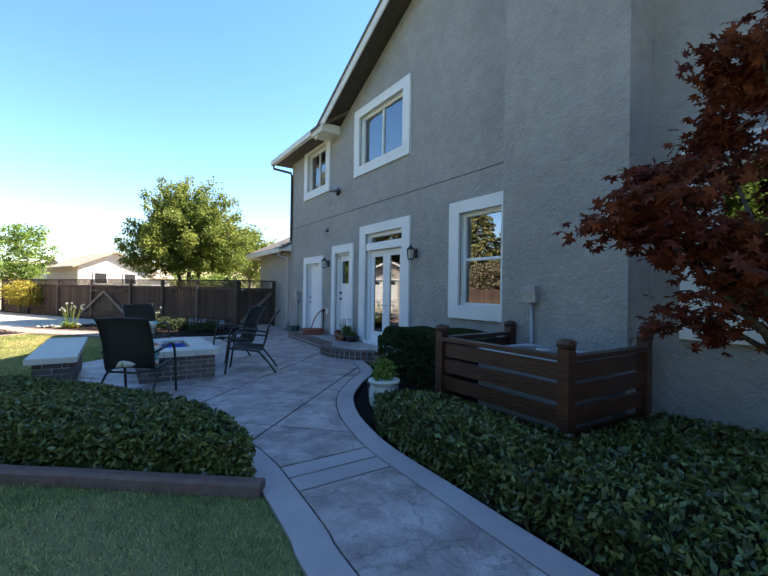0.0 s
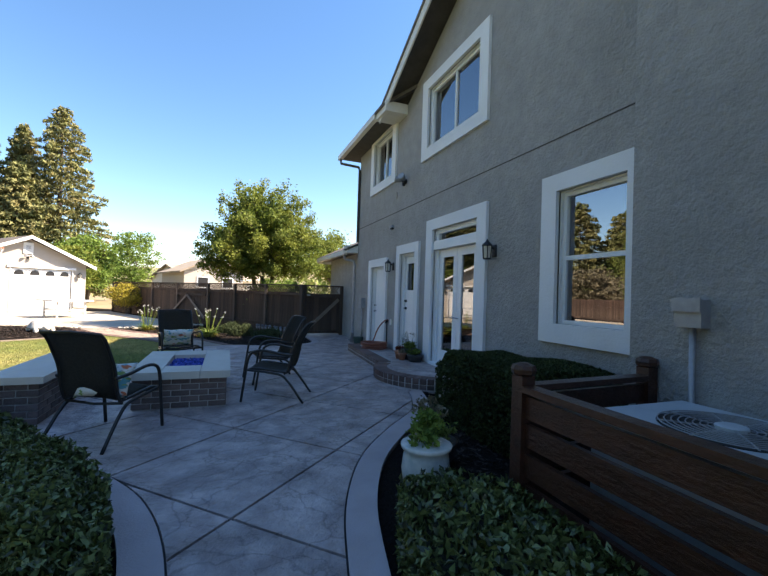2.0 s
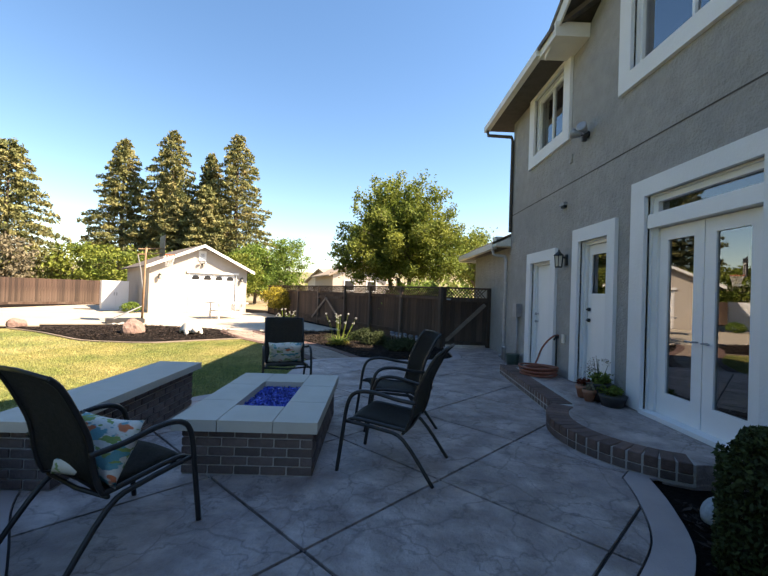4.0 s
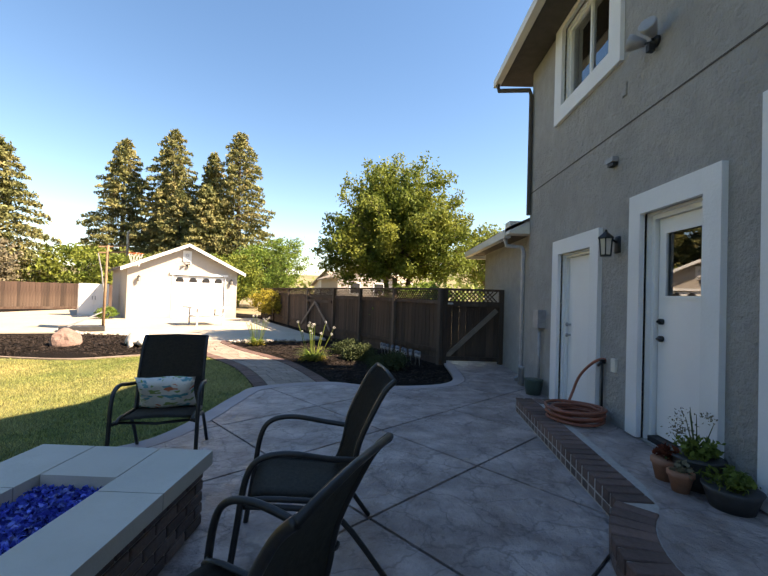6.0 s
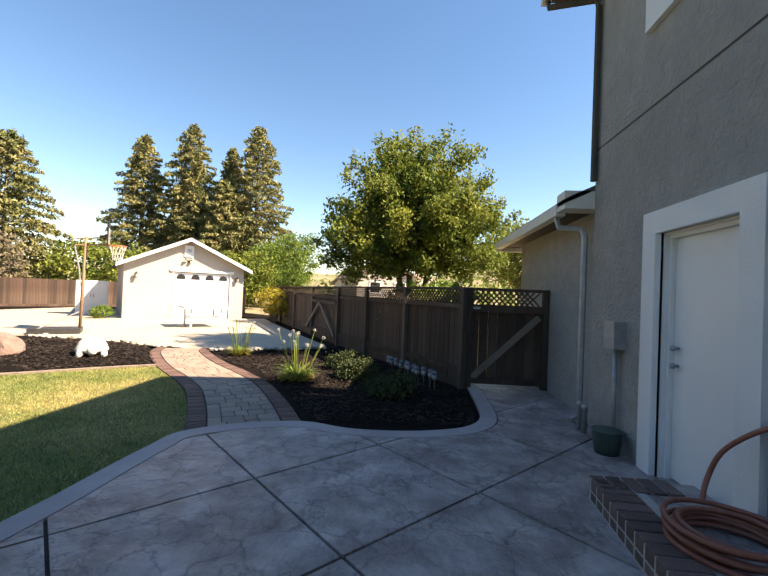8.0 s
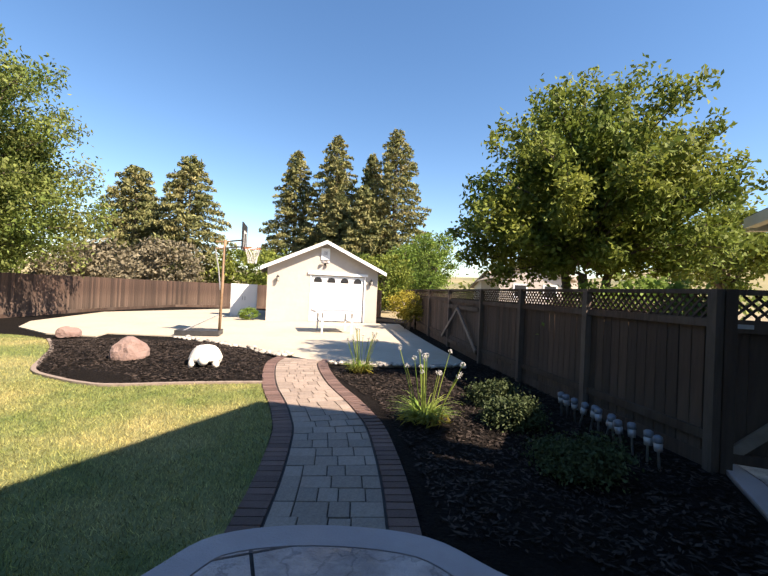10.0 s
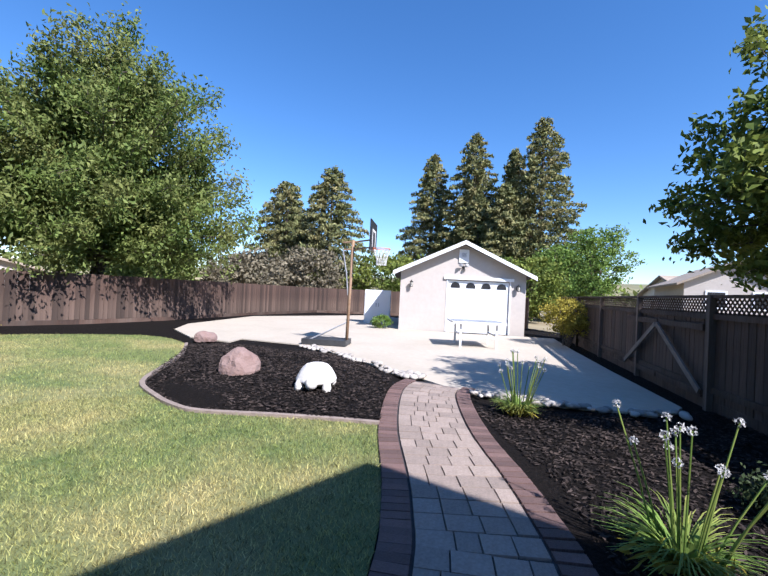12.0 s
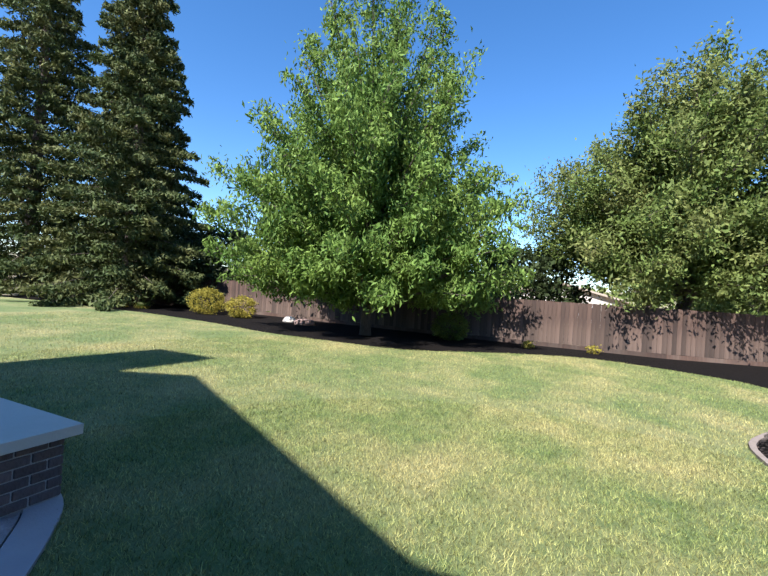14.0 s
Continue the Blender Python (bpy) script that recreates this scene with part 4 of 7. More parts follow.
def conifer(name, label, at, h, r, n, size, material, base=0.04, taper=0.85):
    """A straight trunk with tiers of drooping sprays."""
    t = thing(name, label, "tree", pose(*at))
    bm = bmesh.new()
    tube(bm, [(0, 0, -0.1), (0, 0, h * 0.5), (0, 0, h * 0.98)], [h * 0.018, h * 0.011, 0.02], 8)
    nb = int(h * 11)
    cs = []
    for i in range(nb):
        f = base + (1 - base) * (i / nb) ** 1.0
        z = f * h
        ln = r * (1 - f) ** taper * random.uniform(0.65, 1.12) + 0.12
        a = i * 2.399 + random.uniform(-0.4, 0.4)
        d = Vector((math.cos(a), math.sin(a), 0))
        tip = d * ln + Vector((0, 0, z - ln * 0.12 + (0.15 if f > 0.8 else 0)))
        tube(bm, [(0, 0, z), tip.lerp(Vector((0, 0, z)), 0.5) + Vector((0, 0, ln * 0.06)), tip], [0.03, 0.02, 0.006], 4, False)
        k = max(6, int(n * (ln + 0.3) / (nb * (r * 0.52 + 0.3))))
        s = rng.uniform(0.12, 1.05, (k, 1)) ** 0.75
        c = np.array(d)[None] * ln * s
        c[:, 2] = z - ln * 0.12 * s[:, 0] ** 1.6
        sd = np.array((-d.y, d.x, 0))[None]
        c = c + sd * rng.normal(size=(k, 1)) * (0.09 + 0.20 * ln * (1.05 - s) * 0.9) + np.array((0, 0, 1))[None] * (rng.normal(size=(k, 1)) * 0.09 - 0.05)
        cs.append(c)
    part("trunk", bm, BARK, t, smooth=True)
    quick("crown", leaves(np.concatenate(cs), size, aspect=0.32, droop=0.5), 4, material, t)
    return t


def shrub(name, label, at, blobs, n, clumps, cr, size, material, shell=0.75, aspect=0.55, category="shrub"):
    t = thing(name, label, category, pose(*at))
    bm = bmesh.new()
    for b in blobs:
        for k in range(4):
            e = (b[0] + random.uniform(-.5, .5) * b[3], b[1] + random.uniform(-.5, .5) * b[4], b[2] + 0.4 * b[5])
            tube(bm, [(b[0] * 0.4, b[1] * 0.4, -0.05), ((e[0] + b[0] * .4) / 2 + .03, (e[1] + b[1] * .4) / 2, e[2] * 0.5), e], [0.025, 0.016, 0.006], 5)
    part("stem", bm, BARK, t)
    quick("foliage", leaves(blob_points(blobs, n, clumps, cr, shell), size, aspect=aspect), 4, material, t)
    return t


def crown_blobs(r, z0, z1, k, squash=1.0, seed=1):
    """Several overlapping round masses that fill an uneven crown."""
    rr = random.Random(seed)
    h = z1 - z0
    out = [(0, 0, (z0 + z1) / 2, r * 0.62, r * 0.62 * squash, h * 0.42)]
    for i in range(k):
        a = i * 2.4 + rr.uniform(-.3, .3)
        f = rr.uniform(0.05, 0.95)
        wide = math.sin(math.pi * (0.12 + 0.80 * f)) ** 0.7
        q = r * wide * rr.uniform(0.5, 0.75)
        s = r * rr.uniform(0.26, 0.42)
        out.append((q * math.cos(a), q * math.sin(a) * squash, z0 + s * 0.6 + f * (h - s * 1.5), s, s, s * rr.uniform(0.7, 1.0)))
    return out


# ---- trees ----
limb_tree("round_maple", "broad green shade tree with spiky shoots behind the lattice fence", (2.9, 19.75, 0), [(0, 0, 3.2, 2.5, 2.5, 1.8), (0.3, 0.1, 4.3, 1.9, 1.9, 1.4), (-0.5, 0, 4.6, 1.1, 1.1, 1.2), (-1.2, -0.2, 2.9, 1.5, 1.5, 1.2), (1.2, 0.5, 3.1, 1.6, 1.6, 1.4)], 130, 10, 84000, 0.115, LEAF_A, 0.10, 3, aspect=0.5, droop=0.4, rise=0.35, cr=0.13)
limb_tree("locust_tree", "tall feathery olive green tree overhanging the back fence", (-17.2, 16.0, 0), [(0.5, 0.9, 6.4, 3.6, 3.6, 4.1), (-1.3, -2.5, 5.2, 3.1, 3.1, 3.0), (1.6, 3.0, 3.9, 2.6, 2.6, 2.4), (2.0, -0.6, 3.4, 2.3, 2.6, 1.9), (0.4, 0.6, 8.6, 2.4, 2.4, 2.0)], 150, 11, 150000, 0.18, LEAF_C, 0.20, 3, aspect=0.42, droop=0.6, rise=0.1, cr=0.30)
limb_tree("oak_tree", "large bright green oak at the lawn's edge with drooping leaves", (-11.9, 5.9, 0), [(0, 0, 4.9, 4.5, 4.5, 3.9), (0.2, -0.2, 8.5, 3.0, 3.0, 4.0), (1.3, -3.0, 3.4, 2.6, 2.6, 2.7), (-0.9, 2.4, 3.2, 2.7, 2.7, 2.7), (1.7, 0.5, 2.4, 2.3, 3.0, 1.9), (0.5, 3.2, 2.3, 1.7, 2.0, 1.6), (1.4, -1.6, 2.2, 2.0, 2.2, 1.6)], 190, 11, 180000, 0.19, LEAF_B, 0.19, 1, aspect=0.34, droop=1.1, rise=0.15, cr=0.20)
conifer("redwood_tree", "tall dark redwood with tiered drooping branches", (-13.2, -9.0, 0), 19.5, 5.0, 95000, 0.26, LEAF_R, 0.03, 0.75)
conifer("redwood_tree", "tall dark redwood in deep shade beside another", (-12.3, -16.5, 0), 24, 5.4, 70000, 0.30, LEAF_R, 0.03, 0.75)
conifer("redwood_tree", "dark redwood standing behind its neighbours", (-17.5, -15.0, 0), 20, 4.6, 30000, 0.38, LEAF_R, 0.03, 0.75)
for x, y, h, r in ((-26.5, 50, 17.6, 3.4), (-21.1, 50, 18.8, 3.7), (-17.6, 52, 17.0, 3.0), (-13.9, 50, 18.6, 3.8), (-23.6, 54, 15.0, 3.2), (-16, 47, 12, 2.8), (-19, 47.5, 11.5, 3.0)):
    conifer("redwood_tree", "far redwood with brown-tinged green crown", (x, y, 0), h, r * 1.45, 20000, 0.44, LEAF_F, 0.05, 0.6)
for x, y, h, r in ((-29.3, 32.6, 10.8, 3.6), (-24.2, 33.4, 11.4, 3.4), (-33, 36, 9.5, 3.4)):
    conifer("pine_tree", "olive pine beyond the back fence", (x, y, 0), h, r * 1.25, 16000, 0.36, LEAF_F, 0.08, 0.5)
tree("young_tree", "slender light green young tree behind the garage", (-4.3, 33.0, 0), crown_blobs(1.7, 1.2, 5.2, 9, seed=11), 7000, 220, 0.2, 0.15, LEAF_B, 0.05)
tree("far_tree", "green tree rising behind the low wing", (9.6, 35, 0), crown_blobs(2.6, 1.5, 7.0, 10, seed=12), 9000, 260, 0.35, 0.24, LEAF_A, 0.14)
tree("far_tree", "green tree in the next garden", (-31, 21, 0), crown_blobs(4.5, 1.0, 7.5, 12, seed=13), 14000, 360, 0.5, 0.3, LEAF_C, 0.2)
tree("far_tree", "bright tree past the redwoods", (-10.0, 45, 0), crown_blobs(3.0, 1.0, 6.5, 10, seed=14), 8000, 240, 0.4, 0.3, LEAF_B, 0.15)
for i, (x, y, r, h, mt) in enumerate(((-24, 26, 3.0, 3.6, LEAF_D), (-23.5, 30.5, 2.8, 4.4, LEAF_D), (-20.0, 36, 3.2, 4.4, LEAF_A), (-15.5, 39, 3.0, 4.2, LEAF_A), (-26, 21, 2.8, 4.2, LEAF_C), (-11.5, 40, 3.0, 4.4, LEAF_A), (-12.0, 33.5, 1.4, 2.6, LEAF_A))):
    shrub("tall_shrub", "dry brownish tall shrub behind the fence" if mt is LEAF_D else "green tall shrub behind the fence", (x, y, 0), [(0, 0, h * 0.5, r, r * 0.8, h * 0.5), (r * .5, .3, h * .6, r * .6, r * .6, h * .42), (-r * .5, -.2, h * .55, r * .6, r * .5, h * .45)], 7000, 260, 0.35, 0.26, mt)
for x, y, r, h in ((-17.2, -6.5, 2.6, 4.6), (-17.5, 0.5, 2.6, 3.8), (-17.6, 6.5, 2.2, 3.2), (-18.5, -12, 3, 5), (-19, 10.5, 2.4, 4.0)):
    shrub("tall_shrub", "dark green dense shrub against the back fence", (x, y, 0), [(0, 0, h * 0.5, r, r, h * 0.52)], 9000, 260, 0.4, 0.24, LEAF_H)
shrub("fence_shrub", "bright leafy shrub peeping over the lattice", (3.75, 17.6, 0), [(0, 0, 1.2, 0.6, 1.2, 0.65), (-.8, 1.0, 1.2, .6, .8, .6)], 6000, 160, 0.14, 0.10, LEAF_B)


# ---- low planting ----
def cover(name, label, poly, top, n, size, material, edge, base_mat):
    """A clipped low mass of leaves over an outline: leaves on its rounded skin, over a dark sheet coloured as the shade
    among the twigs.
    """
    P = np.array([(p[0], p[1]) for p in poly])
    t = thing(name, label, "hedge", kind="stuff")
    lo, hi = P.min(0), P.max(0)
    seg_a, seg_b = P, np.roll(P, -1, 0)

    def rim(x, y):
        q = np.stack([x, y], 1)[:, None]
        d = seg_b - seg_a
        s = np.clip(((q - seg_a) * d).sum(2) / ((d * d).sum(1) + 1e-9), 0, 1)
        return np.sqrt((((seg_a + s[..., None] * d) - q) ** 2).sum(2)).min(1)

    def height(x, y):
        e = np.clip(rim(x, y) / edge, 0, 1)
        hump = np.array([noise.noise(Vector((a * 1.3, b * 1.3, 0.3))) for a, b in zip(x, y)])
        return top * np.sqrt(1 - (1 - e) ** 2) * (0.93 + 0.12 * hump)

    x, y = rng.uniform(lo[0], hi[0], n * 3), rng.uniform(lo[1], hi[1], n * 3)
    k = inside(x, y, poly)
    x, y = x[k][:n], y[k][:n]
    z = height(x, y)
    depth = rng.uniform(0, 1, len(x)) ** 2 * 0.10
    # the flanks get leaves all the way down
    flank = rim(x, y) < edge * 0.3
    z = np.where(flank, z * rng.uniform(0.1, 1.0, len(x)), z - depth) - 0.03
    # the standing sides of the mass
    m = int(n * 0.45)
    seg = rng.choice(len(P), m, p=np.linalg.norm(seg_b - seg_a, axis=1) / np.linalg.norm(seg_b - seg_a, axis=1).sum())
    ex = seg_a[seg] + (seg_b - seg_a)[seg] * rng.uniform(0, 1, (m, 1))
    mid = P.mean(0)
    ex = ex + (mid - ex) / np.linalg.norm(mid - ex, axis=1)[:, None] * rng.uniform(0.0, edge * 0.35, (m, 1))
    x, y, z = np.r_[x, ex[:, 0]], np.r_[y, ex[:, 1]], np.r_[z, rng.uniform(-0.03, top * 0.72, m)]
    quick("foliage", leaves(np.stack([x, y, z], 1), size, aspect=0.45, fold=0.2), 4, material, t)
    # near-black sheet under the leaves stands in for the shade inside the mass
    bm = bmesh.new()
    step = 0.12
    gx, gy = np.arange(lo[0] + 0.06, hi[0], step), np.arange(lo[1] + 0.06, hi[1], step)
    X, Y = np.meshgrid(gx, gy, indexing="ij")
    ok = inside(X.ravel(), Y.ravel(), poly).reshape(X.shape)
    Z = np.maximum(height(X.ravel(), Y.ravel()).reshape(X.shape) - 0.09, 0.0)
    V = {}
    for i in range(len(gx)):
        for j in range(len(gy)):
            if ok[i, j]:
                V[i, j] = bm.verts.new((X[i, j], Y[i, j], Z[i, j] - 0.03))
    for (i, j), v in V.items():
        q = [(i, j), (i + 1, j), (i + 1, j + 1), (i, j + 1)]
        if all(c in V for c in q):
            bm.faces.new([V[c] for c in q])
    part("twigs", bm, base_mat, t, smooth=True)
    return t


# near-black: the inner shade of the planting is put into this colour
INNER_SHADE = mat("hedge_inner_shade", (0.012, 0.014, 0.007), (0.03, 0.03, 0.015), 30, 0.95, 0.8, 60)
cov_r = [(2.28, -3.0), (2.31, 0.0), (2.32, 1.6), (2.34, 2.75), (2.36, 3.5), (2.45, 4.05), (2.62, 4.45), (2.95, 4.5), (3.27, 4.25), (3.27, 2.55), (4.66, 2.5), (5.0, 0.8), (5.0, -3.0)]
cover("ground_cover", "low glossy-leaved ground cover filling the bed by the house", cov_r, 0.36, 42000, 0.062, LEAF_G, 0.30, INNER_SHADE)
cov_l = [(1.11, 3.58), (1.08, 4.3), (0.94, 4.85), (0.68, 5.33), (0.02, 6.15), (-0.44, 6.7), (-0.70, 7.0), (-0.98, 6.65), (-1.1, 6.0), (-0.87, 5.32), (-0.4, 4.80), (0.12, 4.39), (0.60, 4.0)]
cover("ground_cover", "clipped low leafy hedge mound beside the walkway", cov_l, 0.46, 30000, 0.056, LEAF_G, 0.34, INNER_SHADE)
cover("box_hedge", "dark clipped boxwood hedge under the window", [(3.96, 4.66), (3.93, 6.42), (4.08, 6.62), (4.9, 6.64), (5.06, 6.5), (5.06, 4.66)], 0.84, 36000, 0.04, LEAF_H, 0.16, INNER_SHADE)


def curb():
    c = thing("curb", "curved red-brown concrete edging round the hedge", "edging", kind="structure")
    for pts, nm in ((smooth_line([(*p, 0) for p in CURB[:6]], n=5), "curb_run"), (smooth_line([(*p, 0) for p in BED_FRONT], n=4), "curb_run")):
        bm = bmesh.new()
        rows = []
        for i, p in enumerate(pts):
            d = pts[min(i + 1, len(pts) - 1)] - pts[max(i - 1, 0)]
            s = Vector((-d.y, d.x, 0)).normalized()
            w, h = (0.06, 0.07) if pts[0].y < 10 else (0.035, 0.012)
            rows.append([bm.verts.new(p + s * a + Vector((0, 0, z))) for a, z in ((-w, -0.1), (-w, h * 0.7), (-w * 0.6, h), (w * 0.6, h), (w, h * 0.7), (w, -0.1))])
        for a, b in zip(rows, rows[1:]):
            for k in range(5):
                bm.faces.new((a[k], a[k + 1], b[k + 1], b[k]))
        bm.faces.new(rows[0])
        bm.faces.new(rows[-1][::-1])
        part(nm, bm, BRICKRED if pts[0].y < 10 else PAVER, c, smooth=False)


curb()


def mound():
    """The island bed rises gently to its middle."""
    pts = [(*p, 0) for p in BED_FRONT] + [(-8.6, 17.4, 0), (-7.5, 18.6, 0), (-5.6, 18.55, 0), (-4.3, 18.3, 0), (-3.3, 18.0, 0), (-2.75, 17.0, 0), (-2.2, 16.4, 0)]
    bm = bmesh.new()
    cen = Vector((-5.0, 16.6, 0))
    ring = smooth_line(pts, True, 3)
    prev = None
    for f, z in ((1.0, -0.04), (0.85, 0.02), (0.6, 0.07), (0.3, 0.10)):
        cur = [bm.verts.new(cen + (p - cen) * f + Vector((0, 0, z))) for p in ring]
        if prev:
            for k in range(len(cur)):
                bm.faces.new((prev[k], prev[(k + 1) % len(cur)], cur[(k + 1) % len(cur)], cur[k]))
        prev = cur
    bm.faces.new(prev)
    tagged(part("mulch_mound", bm, MULCH, smooth=True), "gently raised island bed of dark bark mulch", "mulch", kind="structure")


mound()


def scatter_chips():
    zones = [([(p[0], p[1]) for p in BED_FRONT] + [(-8.6, 17.4), (-6, 18.7), (-3.2, 17.7), (-2.2, 16.4)], 26000, 0.05), ([(1.9, 13.3), (3.8, 13.5), (3.9, 15.3), (1.0, 20.2), (-0.5, 18.2), (-1.5, 17.4), (0.2, 15.9), (1.2, 14.5)], 30000, -0.035),
             ([(2.7, 4.5), (3.9, 6.4), (4.3, 7.2), (5.0, 6.6), (3.9, 4.4)], 5000, -0.035)]
    out = []
    for poly, n, z in zones:
        P = np.array(poly)
        x, y = rng.uniform(P[:, 0].min(), P[:, 0].max(), n), rng.uniform(P[:, 1].min(), P[:, 1].max(), n)
        k = inside(x, y, poly)
        x, y = x[k], y[k]
        zz = np.full(len(x), z)
        if z > 0:
            r = np.hypot((x + 5.0) / 3.7, (y - 16.6) / 2.1)
            zz = np.interp(r, [0.3, 0.6, 0.85, 1.0], [0.10, 0.07, 0.02, -0.03]) + 0.005
        c = np.stack([x, y, zz + 0.008], 1)
        q = leaves(c, 0.075, aspect=0.35, fold=0.02)
        q[:, :, 2] = c[:, None, 2] + (q[:, :, 2] - c[:, None, 2]) * 0.3
        out.append(q)
    tagged(quick("mulch_chips", np.concatenate(out), 4, CHIP), "loose bark chips strewn over the beds", "mulch", kind="stuff")


scatter_chips()


def grass():
    poly = [(p.x, p.y) for p in lawn_line]
    out = []
    for cx, cy, r, n, h in ((-0.8, 12.2, 4.2, 230000, 0.026), (-4, 11.5, 8.5, 230000, 0.034), (0.0, 2.6, 2.3, 70000, 0.026), (-7, 6, 11, 130000, 0.04)):
        a, q = rng.uniform(0, 2 * np.pi, n), np.sqrt(rng.uniform(0, 1, n)) * r
        x, y = cx + q * np.cos(a), cy + q * np.sin(a)
        k = inside(x, y, poly)
        x, y = x[k], y[k]
        m = len(x)
        t = rng.uniform(0, 2 * np.pi, m)
        w = 0.0032 * h / 0.03
        hh = h * rng.uniform(0.6, 1.3, m)
        lean = rng.normal(size=(2, m)) * 0.018
        b0 = np.stack([x - np.cos(t) * w, y - np.sin(t) * w, np.full(m, -0.03)], 1)
        b1 = np.stack([x + np.cos(t) * w, y + np.sin(t) * w, np.full(m, -0.03)], 1)
        tip = np.stack([x + lean[0], y + lean[1], -0.03 + hh], 1)
        out.append(np.stack([b0, b1, tip], 1))
    tagged(quick("grass", np.concatenate(out), 3, BLADE), "short mown grass blades, green with straw patches", "grass", kind="stuff")


grass()


def maple():
    t = thing("japanese_maple", "red-leaved ornamental maple against the house wall", "tree", pose(4.4, 1.42, 0))
    bm = bmesh.new()
    tips = [(-1.55, 0.45, 1.78), (-1.2, 0.1, 1.6), (-0.95, 0.55, 2.1), (-0.7, 0.45, 1.25), (-0.6, -0.5, 1.7), (-0.2, 0.5, 2.5), (-0.7, 0.15, 2.9), (0.2, -0.5, 2.5), (-0.3, -0.1, 3.4), (-1.1, -0.3, 2.2), (0.1, 0.35, 3.1), (-0.3, 0.1, 1.5), (-0.9, -0.9, 1.9), (0.1, -0.9, 2.0)]
    for e in tips:
        e = Vector(e)
        m = Vector((e.x * 0.35, e.y * 0.35, 0.5 + 0.35 * e.z))
        tube(bm, [(0, 0, -0.1), (0.02, 0.03, 0.55), m, e], [0.06, 0.05, 0.028, 0.006], 7)
    part("trunk", bm, BARK, t, smooth=True)
    # palmate leaves: five slim points from one stalk
    cs = blob_points([(e[0], e[1], e[2], 0.34, 0.34, 0.24) for e in tips], 6600, 330, 0.10, 0.2)
    out = []
    n = len(cs)
    nrm = rng.normal(size=(n, 3)) * 0.55 + np.array((0, 0, 1.0))
    nrm /= np.linalg.norm(nrm, axis=1)[:, None]
    u = np.cross(nrm, rng.normal(size=(n, 3)))
    u /= np.linalg.norm(u, axis=1)[:, None]
    v = np.cross(nrm, u)
    for a, ln in ((-1.9, 0.7), (-1.05, 0.92), (-0.35, 1.0), (0.35, 1.0), (1.05, 0.92), (1.9, 0.7)):
        d = u * math.cos(a) + v * math.sin(a)
        s = -u * math.sin(a) + v * math.cos(a)
        L = 0.062 * ln
        out.append(np.stack([cs, cs + d * L * 0.45 + s * 0.012, cs + d * L - nrm * 0.012, cs + d * L * 0.45 - s * 0.012], 1))
    quick("crown", np.concatenate(out), 4, LEAF_M, t)


maple()


def lily(at, stalks, r, flowers, label, seed):
    """A clump of strap leaves with tall flower stalks."""
    rr = np.random.default_rng(seed)
    t = thing("lily_clump", label, "plant", pose(*at), group="flowering lilies")
    out = []
    for i in range(260):
        a, ln = rr.uniform(0, 2 * np.pi), r * rr.uniform(0.6, 1.15)
        up = rr.uniform(0.5, 1.3)
        d = np.array((np.cos(a), np.sin(a), 0))
        s = np.array((-np.sin(a), np.cos(a), 0)) * 0.009
        prev = d * 0.03 + (0, 0, -0.03)
        for k in range(1, 5):
            f = k / 4
            cur = d * (0.03 + ln * f ** 1.2) + np.array((0, 0, up * ln * (f - 0.62 * f * f) * 1.25))
            w = s * (1.15 - f)
            out.append(np.stack([prev - s * (1.15 - (k - 1) / 4), prev + s * (1.15 - (k - 1) / 4), cur + w, cur - w]))
            prev = cur
    quick("leaves", np.array(out), 4, STRAP, t)
    k = 110
    a, q = rr.uniform(0, 2 * np.pi, k), r * rr.uniform(0.2, 0.75, k)
    quick("spent_leaves", leaves(np.stack([q * np.cos(a), q * np.sin(a), rr.uniform(0.02, 0.10, k)], 1), 0.16, aspect=0.14, fold=0.05), 4, LEAF_Y, t, "golden spent leaves at the foot")
    for i in range(stalks):
        a, q, h = rr.uniform(0, 6.28), rr.uniform(0.02, 0.3) * r / 0.4, rr.uniform(0.55, 0.85)
        top = Vector((math.cos(a) * q * 1.6, math.sin(a) * q * 1.6, h))
        bm = bmesh.new()
        tube(bm, [(math.cos(a) * q * 0.5, math.sin(a) * q * 0.5, 0), (math.cos(a) * q, math.sin(a) * q, h * 0.5), top], [0.007, 0.006, 0.005], 5)
        st = part("stalk", bm, STRAP, t)
        if flowers:
            c = rr.normal(size=(34, 3))
            c /= np.linalg.norm(c, axis=1)[:, None]
            quick("flower_head", leaves(np.array(top)[None] + c * 0.025, 0.023, aspect=0.4), 4, PETAL, st, "pale lilac-white flower head")


lily((1.06, 15.40, -0.03), 15, 0.40, True, "strap-leaved lily clump with pale round flower heads", 3)
lily((-0.93, 17.62, -0.03), 17, 0.32, True, "bright strap-leaved lily clump with many thin flower stalks", 4)
for i, (x, y) in enumerate(((-11.6, -7.1), (-12.1, -6.2), (-11.2, -9.2))):
    lily((x, y, -0.03), 9, 0.5, False, "strap-leaved lily clump at the lawn's far edge", 20 + i)
for x, y, r in ((2.66, 14.78, 0.36), (1.98, 15.85, 0.34), (1.6, 16.7, 0.28)):
    shrub("juniper", "low spreading dark juniper in the shaded mulch", (x, y, -0.03), [(0, 0, 0.12, r, r, 0.16), (.2, -.1, .2, r * .5, r * .5, .14)], 7000, 140, 0.08, 0.042, LEAF_J, 0.4)
